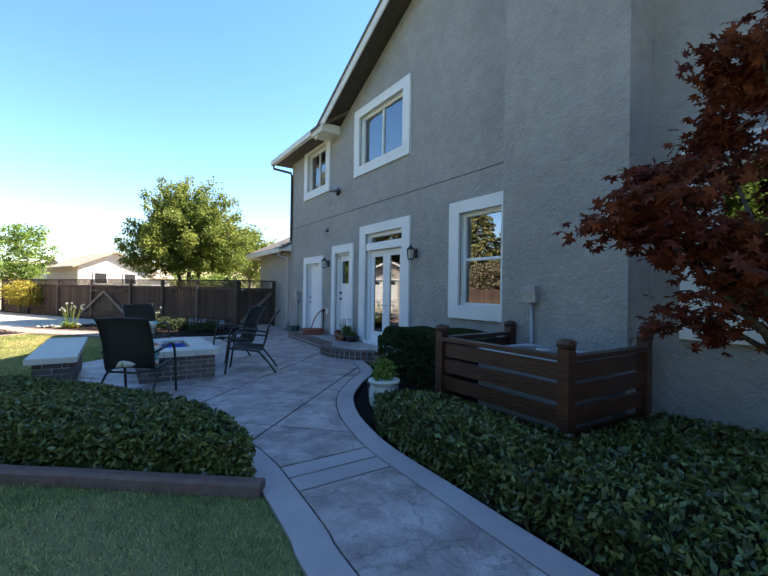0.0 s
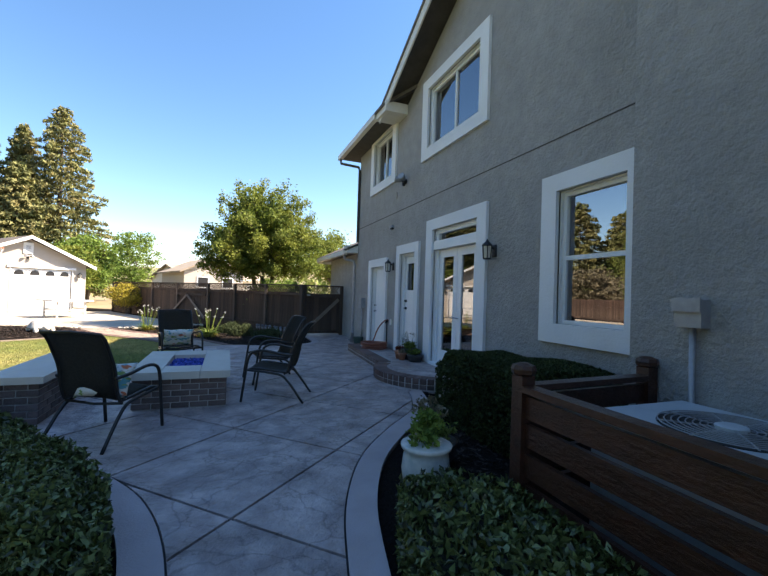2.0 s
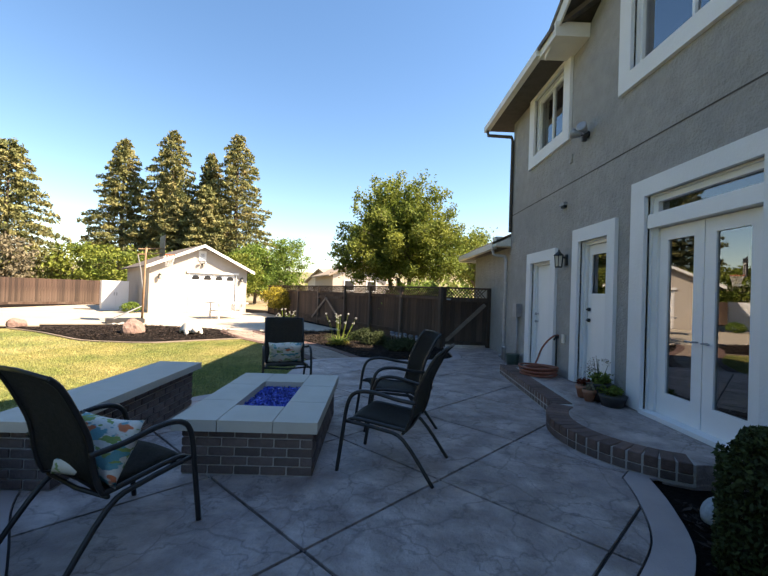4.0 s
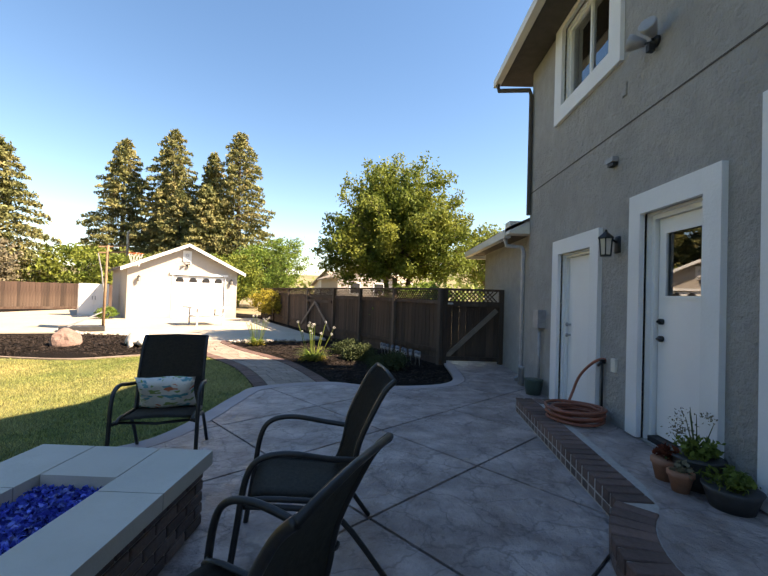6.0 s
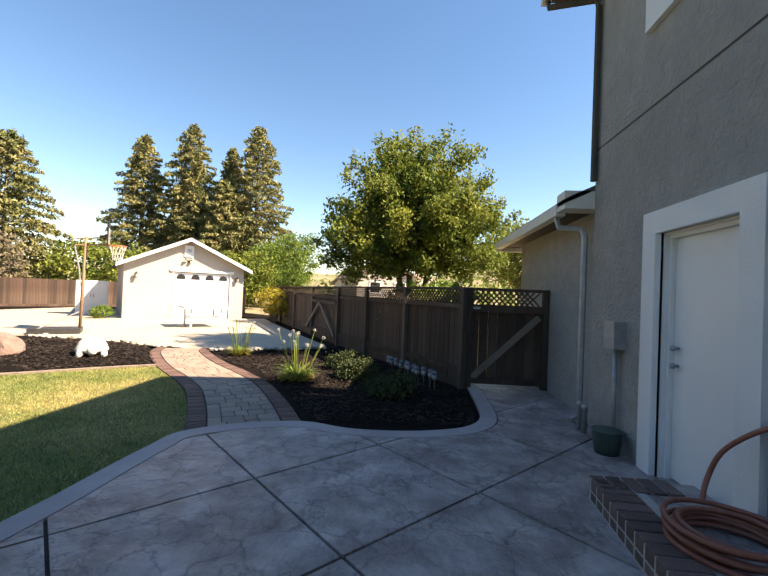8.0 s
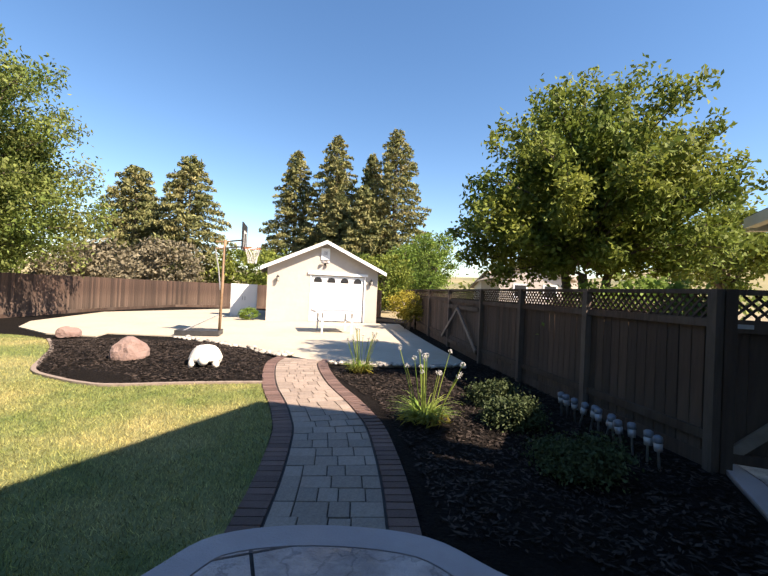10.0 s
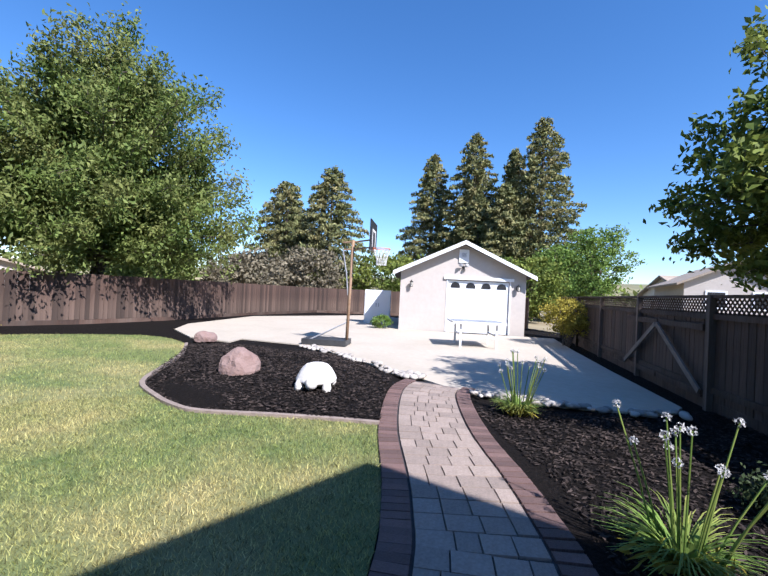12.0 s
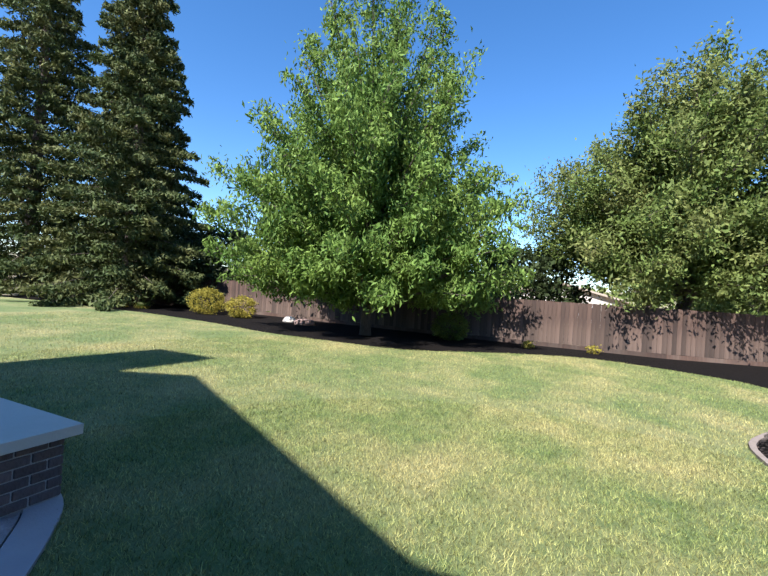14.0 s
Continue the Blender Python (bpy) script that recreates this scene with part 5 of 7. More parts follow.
shrub("yellow_shrub", "golden yellow leafy shrub beside the garage", (-3.35, 26.6, 0), [(0, 0, 1.05, 0.75, 0.75, 0.5), (.3, -.2, .75, .5, .5, .35), (-.3, .2, .8, .5, .5, .4)], 5200, 170, 0.12, 0.085, LEAF_Y)
shrub("small_shrub", "small green shrub by the garage corner", (-10.3, 25.0, 0), [(0, 0, .25, .4, .4, .25)], 1400, 60, .08, .08, LEAF_B)
for x, y, r, mt, lab in ((-12.9, -2.9, 0.75, LEAF_Y, "round clipped golden shrub"), (-13.0, -0.9, 0.6, LEAF_Y, "round clipped golden shrub"), (-14.0, -4.3, 0.85, LEAF_H, "round clipped dark green shrub"), (-13.4, 8.6, 0.6, LEAF_A, "loose green shrub in the fence bed"), (-12.6, -9.8, .7, LEAF_H, "dark low shrub in the fence bed")):
    shrub("round_shrub", lab, (x, y, -0.03), [(0, 0, r * 0.75, r, r, r * 0.8)], 3600, 220, 0.09, 0.075, mt, 0.92)
for x, y in ((-13.4, 11.3), (-14.0, 13.3)):
    shrub("flower_tuft", "small yellow-flowered tuft in the mulch", (x, y, -0.03), [(0, 0, .12, .2, .2, .12)], 300, 20, .05, .07, LEAF_Y)


# ---- doors ----
def doors():
    d = thing("door_1", "white glazed french doors with a transom and broad white trim", "door", kind="structure")
    trims(FRENCH, d, 0.25, 0.05, False)
    y0, y1, z0, z1 = FRENCH
    boxes("door_frame", [((WX + 0.05, y0 + 0.02, z0), (WX + 0.14, y0 + 0.1, z1 - 0.02)), ((WX + 0.05, y1 - 0.1, z0), (WX + 0.14, y1 - 0.02, z1 - 0.02)), ((WX + 0.05, y0 + 0.1, z1 - 0.08), (WX + 0.14, y1 - 0.1, z1 - 0.02))], PAINTW, d, bevel=0.006)
    boxes("transom_bar", [((WX - 0.02, y0 + 0.02, 2.28), (WX + 0.15, y1 - 0.02, 2.44))], PAINTW, d, bevel=0.008)
    pane(y0 + 0.1, y1 - 0.1, 2.44, z1 - 0.08, WX + 0.10, d, GLASSD)
    ym = (y0 + y1) / 2
    for ya, yb in ((y0 + 0.1, ym - 0.005), (ym + 0.005, y1 - 0.1)):
        leaf = boxes("door_leaf", [((WX + 0.08, ya, z0 + 0.03), (WX + 0.125, ya + 0.13, 2.27)), ((WX + 0.08, yb - 0.13, z0 + 0.03), (WX + 0.125, yb, 2.27)), ((WX + 0.08, ya + 0.13, z0 + 0.03), (WX + 0.125, yb - 0.13, z0 + 0.27)), ((WX + 0.08, ya + 0.13, 2.13), (WX + 0.125, yb - 0.13, 2.27))], PAINTW, d, bevel=0.005)
        pane(ya + 0.13, yb - 0.13, z0 + 0.27, 2.13, WX + 0.10, leaf, GLASSD)
    for s in (-1, 1):
        bm = bmesh.new()
        tube(bm, [(WX + 0.08, ym + s * 0.06, 1.05), (WX + 0.02, ym + s * 0.06, 1.05), (WX + 0.02, ym + s * 0.15, 1.05)], 0.009, 8)
        part("door_handle", bm, GREYMETAL, d, "grey lever handle", smooth=True)
    boxes("sill", [((WX - 0.06, y0, z0 - 0.015), (WX + 0.2, y1, z0 + 0.03))], TRIMW, d, bevel=0.006)

    d = thing("door_2", "white half-glazed side door with broad white trim", "door", kind="structure")
    trims(SIDE, d, 0.18, 0.05, False)
    y0, y1, z0, z1 = SIDE
    boxes("door_frame", [((WX + 0.06, y0 + 0.02, z0), (WX + 0.15, y0 + 0.06, z1 - 0.02)), ((WX + 0.06, y1 - 0.06, z0), (WX + 0.15, y1 - 0.02, z1 - 0.02)), ((WX + 0.06, y0 + 0.06, z1 - 0.06), (WX + 0.15, y1 - 0.06, z1 - 0.02))], PAINTW, d, bevel=0.005)
    ya, yb = y0 + 0.065, y1 - 0.07
    leaf = boxes("door_leaf", [((WX + 0.1, ya, z0 + 0.06), (WX + 0.14, yb, 1.52)), ((WX + 0.1, ya, 2.12), (WX + 0.14, yb, z1 - 0.065)), ((WX + 0.1, ya, 1.52), (WX + 0.14, ya + 0.1, 2.12)), ((WX + 0.1, yb - 0.1, 1.52), (WX + 0.14, yb, 2.12))], PAINTW, d)
    frame_bars("glazing_bead", ya + 0.08, yb - 0.08, 1.50, 2.14, 0.03, WX + 0.088, WX + 0.099, PAINTW, leaf)
    pane(ya + 0.1, yb - 0.1, 1.52, 2.12, WX + 0.115, leaf, GLASSD)
    boxes("threshold", [((WX + 0.02, ya, z0 - 0.01), (WX + 0.2, yb, z0 + 0.05))], DARKMETAL, d)
    for z in (1.13, 1.29):
        bm = bmesh.new()
        tube(bm, [(WX + 0.1, yb - 0.06, z), (WX + 0.07, yb - 0.06, z)], 0.028, 12)
        tube(bm, [(WX + 0.08, yb - 0.06, z), (WX + 0.05, yb - 0.06, z), (WX + 0.045, yb - (0.14 if z < 1.2 else 0.07), z)], 0.011, 8)
        part("door_handle" if z < 1.2 else "deadbolt", bm, DARKMETAL, d, "dark bronze fitting", smooth=True)

    d = thing("door_3", "plain white utility door with white trim at patio level", "door", kind="structure")
    trims(UTIL, d, 0.2, 0.05, False)
    y0, y1, z0, z1 = UTIL
    boxes("door_frame", [((WX + 0.06, y0 + 0.02, z0), (WX + 0.15, y0 + 0.05, z1 - 0.02)), ((WX + 0.06, y1 - 0.05, z0), (WX + 0.15, y1 - 0.02, z1 - 0.02)), ((WX + 0.06, y0 + 0.05, z1 - 0.05), (WX + 0.15, y1 - 0.05, z1 - 0.02))], PAINTW, d)
    boxes("door_leaf", [((WX + 0.1, y0 + 0.053, z0 + 0.02), (WX + 0.14, y1 - 0.053, z1 - 0.053))], PAINTW, d, bevel=0.004)
    for z in (0.98, 1.13):
        bm = bmesh.new()
        lathe(bm, [(0.012, 0.0), (0.012, 0.03), (0.026, 0.04), (0.026, 0.06), (0.01, 0.07)], 12)
        bm.transform(Matrix.Translation((WX + 0.1, y1 - 0.12, z)) @ Matrix.Rotation(-math.pi / 2, 4, "Y"))
        part("door_knob", bm, GREYMETAL, d, smooth=True)


doors()


# ---- wall fittings ----
GLOWGLASS = mat("frosted_glass", (0.55, 0.52, 0.45), (0.65, 0.62, 0.55), 5, 0.3, 0)


def lantern(m, label):
    t = thing("wall_lantern", label, "wall lamp", m, group="wall lanterns")
    bm = bmesh.new()
    lathe(bm, [(0.055, -0.09), (0.06, -0.07), (0.06, 0.07), (0.05, 0.09)], 14)
    bm.transform(Matrix.Scale(0.35, 4, (1, 0, 0)))
    part("back_plate", bm, DARKMETAL, t, smooth=True)
    bm = bmesh.new()
    tube(bm, [(0, 0, 0.02), (-0.06, 0, 0.05), (-0.12, 0, 0.07)], 0.013, 8)
    part("arm", bm, DARKMETAL, t, smooth=True)
    bm = bmesh.new()
    lathe(bm, [(0.012, 0.16), (0.018, 0.135), (0.035, 0.12), (0.085, 0.075), (0.088, 0.065)], 6, (-0.13, 0, 0))
    part("roof", bm, DARKMETAL, t)
    bm = bmesh.new()
    for k in range(6):
        a = k * math.pi / 3
        tube(bm, [(-0.13 + 0.07 * math.cos(a), 0.07 * math.sin(a), 0.065), (-0.13 + 0.055 * math.cos(a), 0.055 * math.sin(a), -0.12)], 0.007, 4)
    lathe(bm, [(0.06, -0.13), (0.062, -0.115), (0.05, -0.11)], 6, (-0.13, 0, 0))
    part("cage", bm, DARKMETAL, t)
    bm = bmesh.new()
    lathe(bm, [(0.048, -0.11), (0.062, 0.06)], 6, (-0.13, 0, 0))
    part("glass", bm, GLOWGLASS, t, "pale frosted glass panes")
    return t


lantern(pose(WX, 6.99, 2.10), "black hexagonal wall lantern beside the french doors")
lantern(pose(WX, 10.86, 2.08), "black hexagonal wall lantern between two doors")
for lx in (0.45, 4.78):
    lantern(GAR @ pose(lx, 0, 1.9, 0, 0, 90), "small dark wall lantern on the garage front")


def floodlight(m, label):
    t = thing("flood_light", label, "flood light", m)
    bm = bmesh.new()
    lathe(bm, [(0.055, 0), (0.055, 0.03), (0.03, 0.05)], 14)
    bm.transform(Matrix.Rotation(-math.pi / 2, 4, "Y"))
    part("mount", bm, DARKMETAL, t, smooth=True)
    for s in (-1, 1):
        bm = bmesh.new()
        lathe(bm, [(0.03, -0.09), (0.045, -0.05), (0.075, 0.03), (0.078, 0.06), (0.07, 0.065)], 16)
        bm.transform(Matrix.Translation((-0.14, s * 0.11, 0.05)) @ Matrix.Rotation(math.radians(s * -35), 4, "Z") @ Matrix.Rotation(math.radians(-70), 4, "Y"))
        part("lamp_head", bm, GREYMETAL, t, smooth=True)
        bm = bmesh.new()
        tube(bm, [(-0.03, 0, 0), (-0.09, s * 0.06, 0.01), (-0.12, s * 0.09, 0.03)], 0.012, 6)
        part("knuckle", bm, DARKMETAL, t)
    boxes("sensor", [((-0.09, -0.025, -0.1), (-0.03, 0.025, -0.03))], DARKMETAL, t, bevel=0.01)


floodlight(pose(WX, 10.27, 3.93), "twin-headed grey flood light on the upper wall")
floodlight(GAR @ pose(2.56, 0, 2.68, 0, 0, 90), "small flood light above the garage door")


def fittings():
    t = thing("wall_vent", "small dark louvre vent in the stucco", "vent", pose(WX, 10.95, 3.0))
    boxes("hood", [((-0.07, -0.07, 0), (0, 0.07, 0.05))], GREYMETAL, t, bevel=0.01)
    boxes("throat", [((-0.055, -0.055, -0.04), (0, 0.055, -0.002))], DARKMETAL, t)
    t = thing("junction_box", "small grey cover plate under the upper window", "cover plate", pose(WX, 10.78, 3.73))
    boxes("plate", [((-0.02, -0.04, -0.07), (0, 0.04, 0.07))], STUCCO, t, bevel=0.006)
    t = thing("outlet_cover", "beige outdoor outlet cover", "outlet", pose(WX, 10.86, 0.78))
    boxes("cover", [((-0.03, -0.04, -0.07), (0, 0.04, 0.07))], FASCIA, t, bevel=0.008)
    t = thing("meter_box", "grey utility box with a conduit down the wall", "utility box", pose(WX, 12.96, 0))
    boxes("box", [((-0.12, -0.11, 1.02), (0, 0.11, 1.30))], GREYMETAL, t, bevel=0.01)
    bm = bmesh.new()
    tube(bm, [(-0.05, 0, 1.02), (-0.05, 0, -0.02)], 0.025, 8)
    part("conduit", bm, GREYMETAL, t, smooth=True)
    t = thing("disconnect_box", "grey electric disconnect box with a conduit on the chimney", "utility box", pose(CHX, 3.96, -0.02))
    boxes("box", [((-0.10, -0.09, 1.27), (0, 0.09, 1.47))], GREYMETAL, t, bevel=0.01)
    boxes("lid", [((-0.125, -0.095, 1.38), (-0.101, 0.095, 1.475))], GREYMETAL, t, bevel=0.008)
    bm = bmesh.new()
    tube(bm, [(-0.04, 0, 1.27), (-0.04, 0, 0.6), (-0.1, -0.05, 0.45)], 0.02, 8)
    part("conduit", bm, GREYMETAL, t, smooth=True)
    t = thing("downspout", "grey downspout from the high gutter to the low roof", "downspout", kind="structure")
    bm = bmesh.new()
    tube(bm, [(4.62, 14.05, 5.48), (4.62, 14.0, 5.34), (5.09, 13.68, 5.2), (5.105, 13.63, 5.08), (5.105, 13.63, 2.95)], 0.038, 6)
    part("pipe", bm, SOFFIT, t)
    t = thing("downspout", "grey downspout at the wing corner down to the patio", "downspout", kind="structure")
    bm = bmesh.new()
    tube(bm, [(4.84, 14.1, 2.6), (4.86, 14.05, 2.45), (5.07, 13.84, 2.4), (5.09, 13.80, 2.3), (5.09, 13.80, 0.1), (4.98, 13.78, 0.03)], 0.038, 6)
    part("pipe", bm, GREYMETAL, t)
    for y in (13.5, 13.37):
        t = thing("drain_pipe", "short grey capped drain pipe standing by the wall", "pipe", pose(4.98, y, 0))
        bm = bmesh.new()
        lathe(bm, [(0.03, 0), (0.03, 0.27), (0.036, 0.275), (0.036, 0.32), (0.02, 0.33)], 10)
        part("pipe", bm, GREYMETAL, t, smooth=True)


fittings()

# ---- masonry: fire pit and bench ----
def brick_box(parent, x0, x1, y0, y1, courses, bw=0.2, bh=0.058, joint=0.012):
    h = courses * (bh + joint) + joint
    boxes("mortar_core", [((x0 + 0.012, y0 + 0.012, -0.05), (x1 - 0.012, y1 - 0.012, h))], MORTAR, parent)
    me = unit_mesh("brick", (bw, 0.09, bh), BRICK, 0.004)
    for c in range(courses):
        z = joint + bh / 2 + c * (bh + joint)
        for ax, a0, a1, fixed in (("x", x0, x1, y0), ("x", x0, x1, y1), ("y", y0, y1, x0), ("y", y0, y1, x1)):
            ln = a1 - a0
            n = max(1, round(ln / (bw + joint)))
            w = ln / n
            off = 0.5 if c % 2 else 0.0
            inw = 0.045 if fixed in (x0, y0) else -0.045
            i = -off
            while i < n - 0.01:
                s, e = max(i, 0), min(i + 1, n)
                mid, k = a0 + (s + e) / 2 * w, ((e - s) * w - joint) / bw
                m = pose(mid, fixed + inw, z) if ax == "x" else pose(fixed + inw, mid, z, 0, 0, 90)
                piece("brick", me, parent, m @ Matrix.Diagonal((k, 1, 1, 1)))
                i += 1
    return h


def firepit():
    t = thing("fire_pit", "square dark brick fire pit with a pale slab rim", "fire pit", pose(1.08, 8.13, 0))
    h = brick_box(t, -0.5, 0.5, -0.78, 0.84, 5)
    z0, z1 = h, h + 0.085
    for lo, hi in (((-0.54, -0.87), (-0.21, -0.31)), ((-0.54, -0.303), (-0.21, 0.307)), ((-0.54, 0.314), (-0.21, 0.87)), ((0.21, -0.87), (0.54, -0.31)), ((0.21, -0.303), (0.54, 0.307)), ((0.21, 0.314), (0.54, 0.87)), ((-0.203, -0.87), (0.203, -0.46)), ((-0.203, 0.46), (0.203, 0.87))):
        boxes("rim_slab", [((*lo, z0), (*hi, z1))], SLAB, t, bevel=0.006)
    BLUE = mat("blue_fire_glass", (0.02, 0.07, 0.42), (0.06, 0.17, 0.68), 40, 0.15, 0.0, island=0.6, spec=0.8)
    g = thing("fire_glass", "heap of bright cobalt blue fire glass in the pit", "fire glass", pose(1.08, 8.13, h), kind="stuff")
    n = 2600
    c = np.stack([rng.uniform(-0.195, 0.195, n), rng.uniform(-0.45, 0.45, n), rng.uniform(0.012, 0.035, n)], 1)
    quick("glass_chips", leaves(c, 0.035, aspect=0.9, fold=0.3), 4, BLUE, g)
    boxes("glass_bed", [((-0.202, -0.459, 0.0), (0.202, 0.459, 0.012))], BLUE, g)


firepit()


def bench():
    t = thing("brick_bench", "dark brick garden bench with a pale rounded slab top", "bench", pose(-0.34, 8.1, 0))
    h = brick_box(t, -0.19, 0.19, -1.06, 1.08, 6)
    boxes("seat_slab", [((-0.25, -1.16, h), (0.25, 1.17, h + 0.07))], SLAB, t, bevel=0.025, seg=3)


bench()

# ---- garden chairs ----
FABRIC = mat("sling_fabric", (0.055, 0.05, 0.042), (0.085, 0.078, 0.066), 60, 0.75, 0.3, 220, translucent=0.25, stretch=(1, 1, 1))
TUBEM = mat("chair_tube", (0.018, 0.017, 0.017), (0.03, 0.028, 0.027), 30, 0.4, 0.05, 80, metal=0.2)


def sling(rows, half):
    """Fabric stretched over (y, z) rows, dipping a little in the middle."""
    bm = bmesh.new()
    pts = smooth_line([(0, y, z) for y, z in rows], n=5)
    g = []
    for i, p in enumerate(pts):
        d = pts[min(i + 1, len(pts) - 1)] - pts[max(i - 1, 0)]
        nrm = Vector((0, -d.z, d.y)).normalized()
        g.append([bm.verts.new(Vector((u * half, p.y, p.z)) - nrm * 0.018 * (1 - u * u)) for u in np.linspace(-1, 1, 7)])
    for a, b in zip(g, g[1:]):
        for k in range(6):
            bm.faces.new((a[k], a[k + 1], b[k + 1], b[k]))
    bmesh.ops.solidify(bm, geom=bm.faces[:], thickness=0.006)
    return bm


def chair():
    t = thing("garden_chair", "dark metal garden chair with a woven brown sling seat", "chair", group="chairs round the fire pit")
    part("seat", sling([(0.27, 0.415), (0.22, 0.425), (0.0, 0.40), (-0.17, 0.385), (-0.22, 0.40)], 0.255), FABRIC, t, smooth=True)
    back = [(-0.20, 0.40), (-0.24, 0.52), (-0.27, 0.68), (-0.34, 0.84), (-0.40, 0.95), (-0.45, 1.0)]
    part("backrest", sling(back, 0.255), FABRIC, t, smooth=True)
    for s in (-1, 1):
        bm = bmesh.new()
        tube(bm, smooth_line([(s * 0.268, 0.29, 0.40), (s * 0.268, 0.2, 0.42), (s * 0.268, -0.15, 0.385)] + [(s * 0.268, y, z) for y, z in back], n=4), 0.015, 8)
        part("side_rail", bm, TUBEM, t, smooth=True)
        bm = bmesh.new()
        tube(bm, smooth_line([(s * 0.31, 0.36, 0.0), (s * 0.31, 0.32, 0.30), (s * 0.31, 0.285, 0.54), (s * 0.31, 0.22, 0.635), (s * 0.31, 0.08, 0.655), (s * 0.305, -0.12, 0.62), (s * 0.28, -0.27, 0.60)], n=5), 0.016, 8)
        part("arm_leg", bm, TUBEM, t, smooth=True)
        bm = bmesh.new()
        tube(bm, smooth_line([(s * 0.29, 0.30, 0.40), (s * 0.29, 0.0, 0.37), (s * 0.29, -0.18, 0.31), (s * 0.30, -0.42, 0.0)], n=4), 0.015, 8)
        part("rear_leg", bm, TUBEM, t, smooth=True)
    for y, z in ((0.22, 0.39), (-0.17, 0.36), (-0.45, 1.0)):
        bm = bmesh.new()
        tube(bm, [(-0.275, y, z), (0, y, z - (0.02 if z < 0.9 else -0.01)), (0.275, y, z)], 0.012, 8)
        part("cross_bar", bm, TUBEM, t, smooth=True)
    return t


ch = chair()
ch.matrix_basis = pose(0.54, 6.57, 0, 0, 0, -26.5)
tagged(ch, "dark sling garden chair with a floral cushion, near the bench")
for m, lab in ((pose(2.2, 7.66, 0, 0, 0, 70), "dark sling garden chair facing the fire pit"), (pose(2.25, 8.78, 0, 0, 0, 101), "dark sling garden chair facing the fire pit, further along"), (pose(0.80, 9.91, 0, 0, 0, 197), "dark sling garden chair with a floral cushion, by the lawn")):
    tagged(copy_thing(ch, m), lab)


def cushion_material():
    m = mat("floral_print", (0.62, 0.60, 0.54), (0.70, 0.68, 0.62), 20, 0.85, 0.2, 80)
    nt = m.node_tree
    b = nt.nodes["Principled BSDF"]
    tc = nt.nodes.new("ShaderNodeTexCoord")
    prev = b.inputs["Base Color"].links[0].from_socket
    for i, (col, sc, thr) in enumerate((((0.08, 0.32, 0.36), 8.0, 0.58), ((0.22, 0.33, 0.10), 11.0, 0.60), ((0.62, 0.16, 0.07), 7.0, 0.64))):
        mp = nt.nodes.new("ShaderNodeMapping")
        mp.inputs["Location"].default_value = (i * 3.7, i * 1.9, 0)
        mp.inputs["Scale"].default_value = (1, 2.2, 1)
        mp.inputs["Rotation"].default_value = (0, 0, 0.7 * i)
        nt.links.new(tc.outputs["Object"], mp.inputs[0])
        n = nt.nodes.new("ShaderNodeTexNoise")
        n.inputs["Scale"].default_value, n.inputs["Detail"].default_value = sc, 2
        nt.links.new(mp.outputs[0], n.inputs[0])
        r = nt.nodes.new("ShaderNodeMapRange")
        r.inputs["From Min"].default_value, r.inputs["From Max"].default_value = thr - 0.015, thr + 0.015
        nt.links.new(n.outputs[0], r.inputs["Value"])
        x = nt.nodes.new("ShaderNodeMix")
        x.data_type = "RGBA"
        nt.links.new(r.outputs[0], x.inputs[0])
        nt.links.new(prev, x.inputs[6])
        x.inputs[7].default_value = (*col, 1)
        prev = x.outputs[2]
    nt.links.new(prev, b.inputs["Base Color"])
    return m


FLORAL = cushion_material()


def cushion(m, label):
    bm = bmesh.new()
    bmesh.ops.create_grid(bm, x_segments=14, y_segments=12, size=1)
    top = bm.verts[:]
    res = bmesh.ops.duplicate(bm, geom=bm.faces[:])
    low = [v for v in res["geom"] if isinstance(v, bmesh.types.BMVert)]
    for vs, s in ((top, 1), (low, -1)):
        for v in vs:
            x, y = v.co.x, v.co.y
            pinch = 1 - 0.10 * (x * x) * (1 - y * y) - 0.10 * (y * y) * (1 - x * x)
            h = 0.065 * ((1 - x ** 4) * (1 - y ** 4)) ** 0.5
            v.co = Vector((x * 0.24 * pinch, y * 0.17 * pinch, s * h + 0.008 * math.sin(x * 4 + y * 3)))
    bmesh.ops.remove_doubles(bm, verts=bm.verts[:], dist=0.002)
    ob = part("cushion", bm, FLORAL, smooth=True)
    ob.matrix_basis = m
    tagged(ob, label, "cushion", group="chair cushions")


cushion(pose(0.80, 9.91, 0, 0, 0, 197) @ pose(0.0, -0.10, 0.545, 62, 0, 0), "white cushion printed with teal, green and red flowers")
cushion(pose(0.54, 6.57, 0, 0, 0, -26.5) @ pose(0.05, -0.10, 0.545, 62, 0, 8), "white and green floral cushion leaning in the chair")


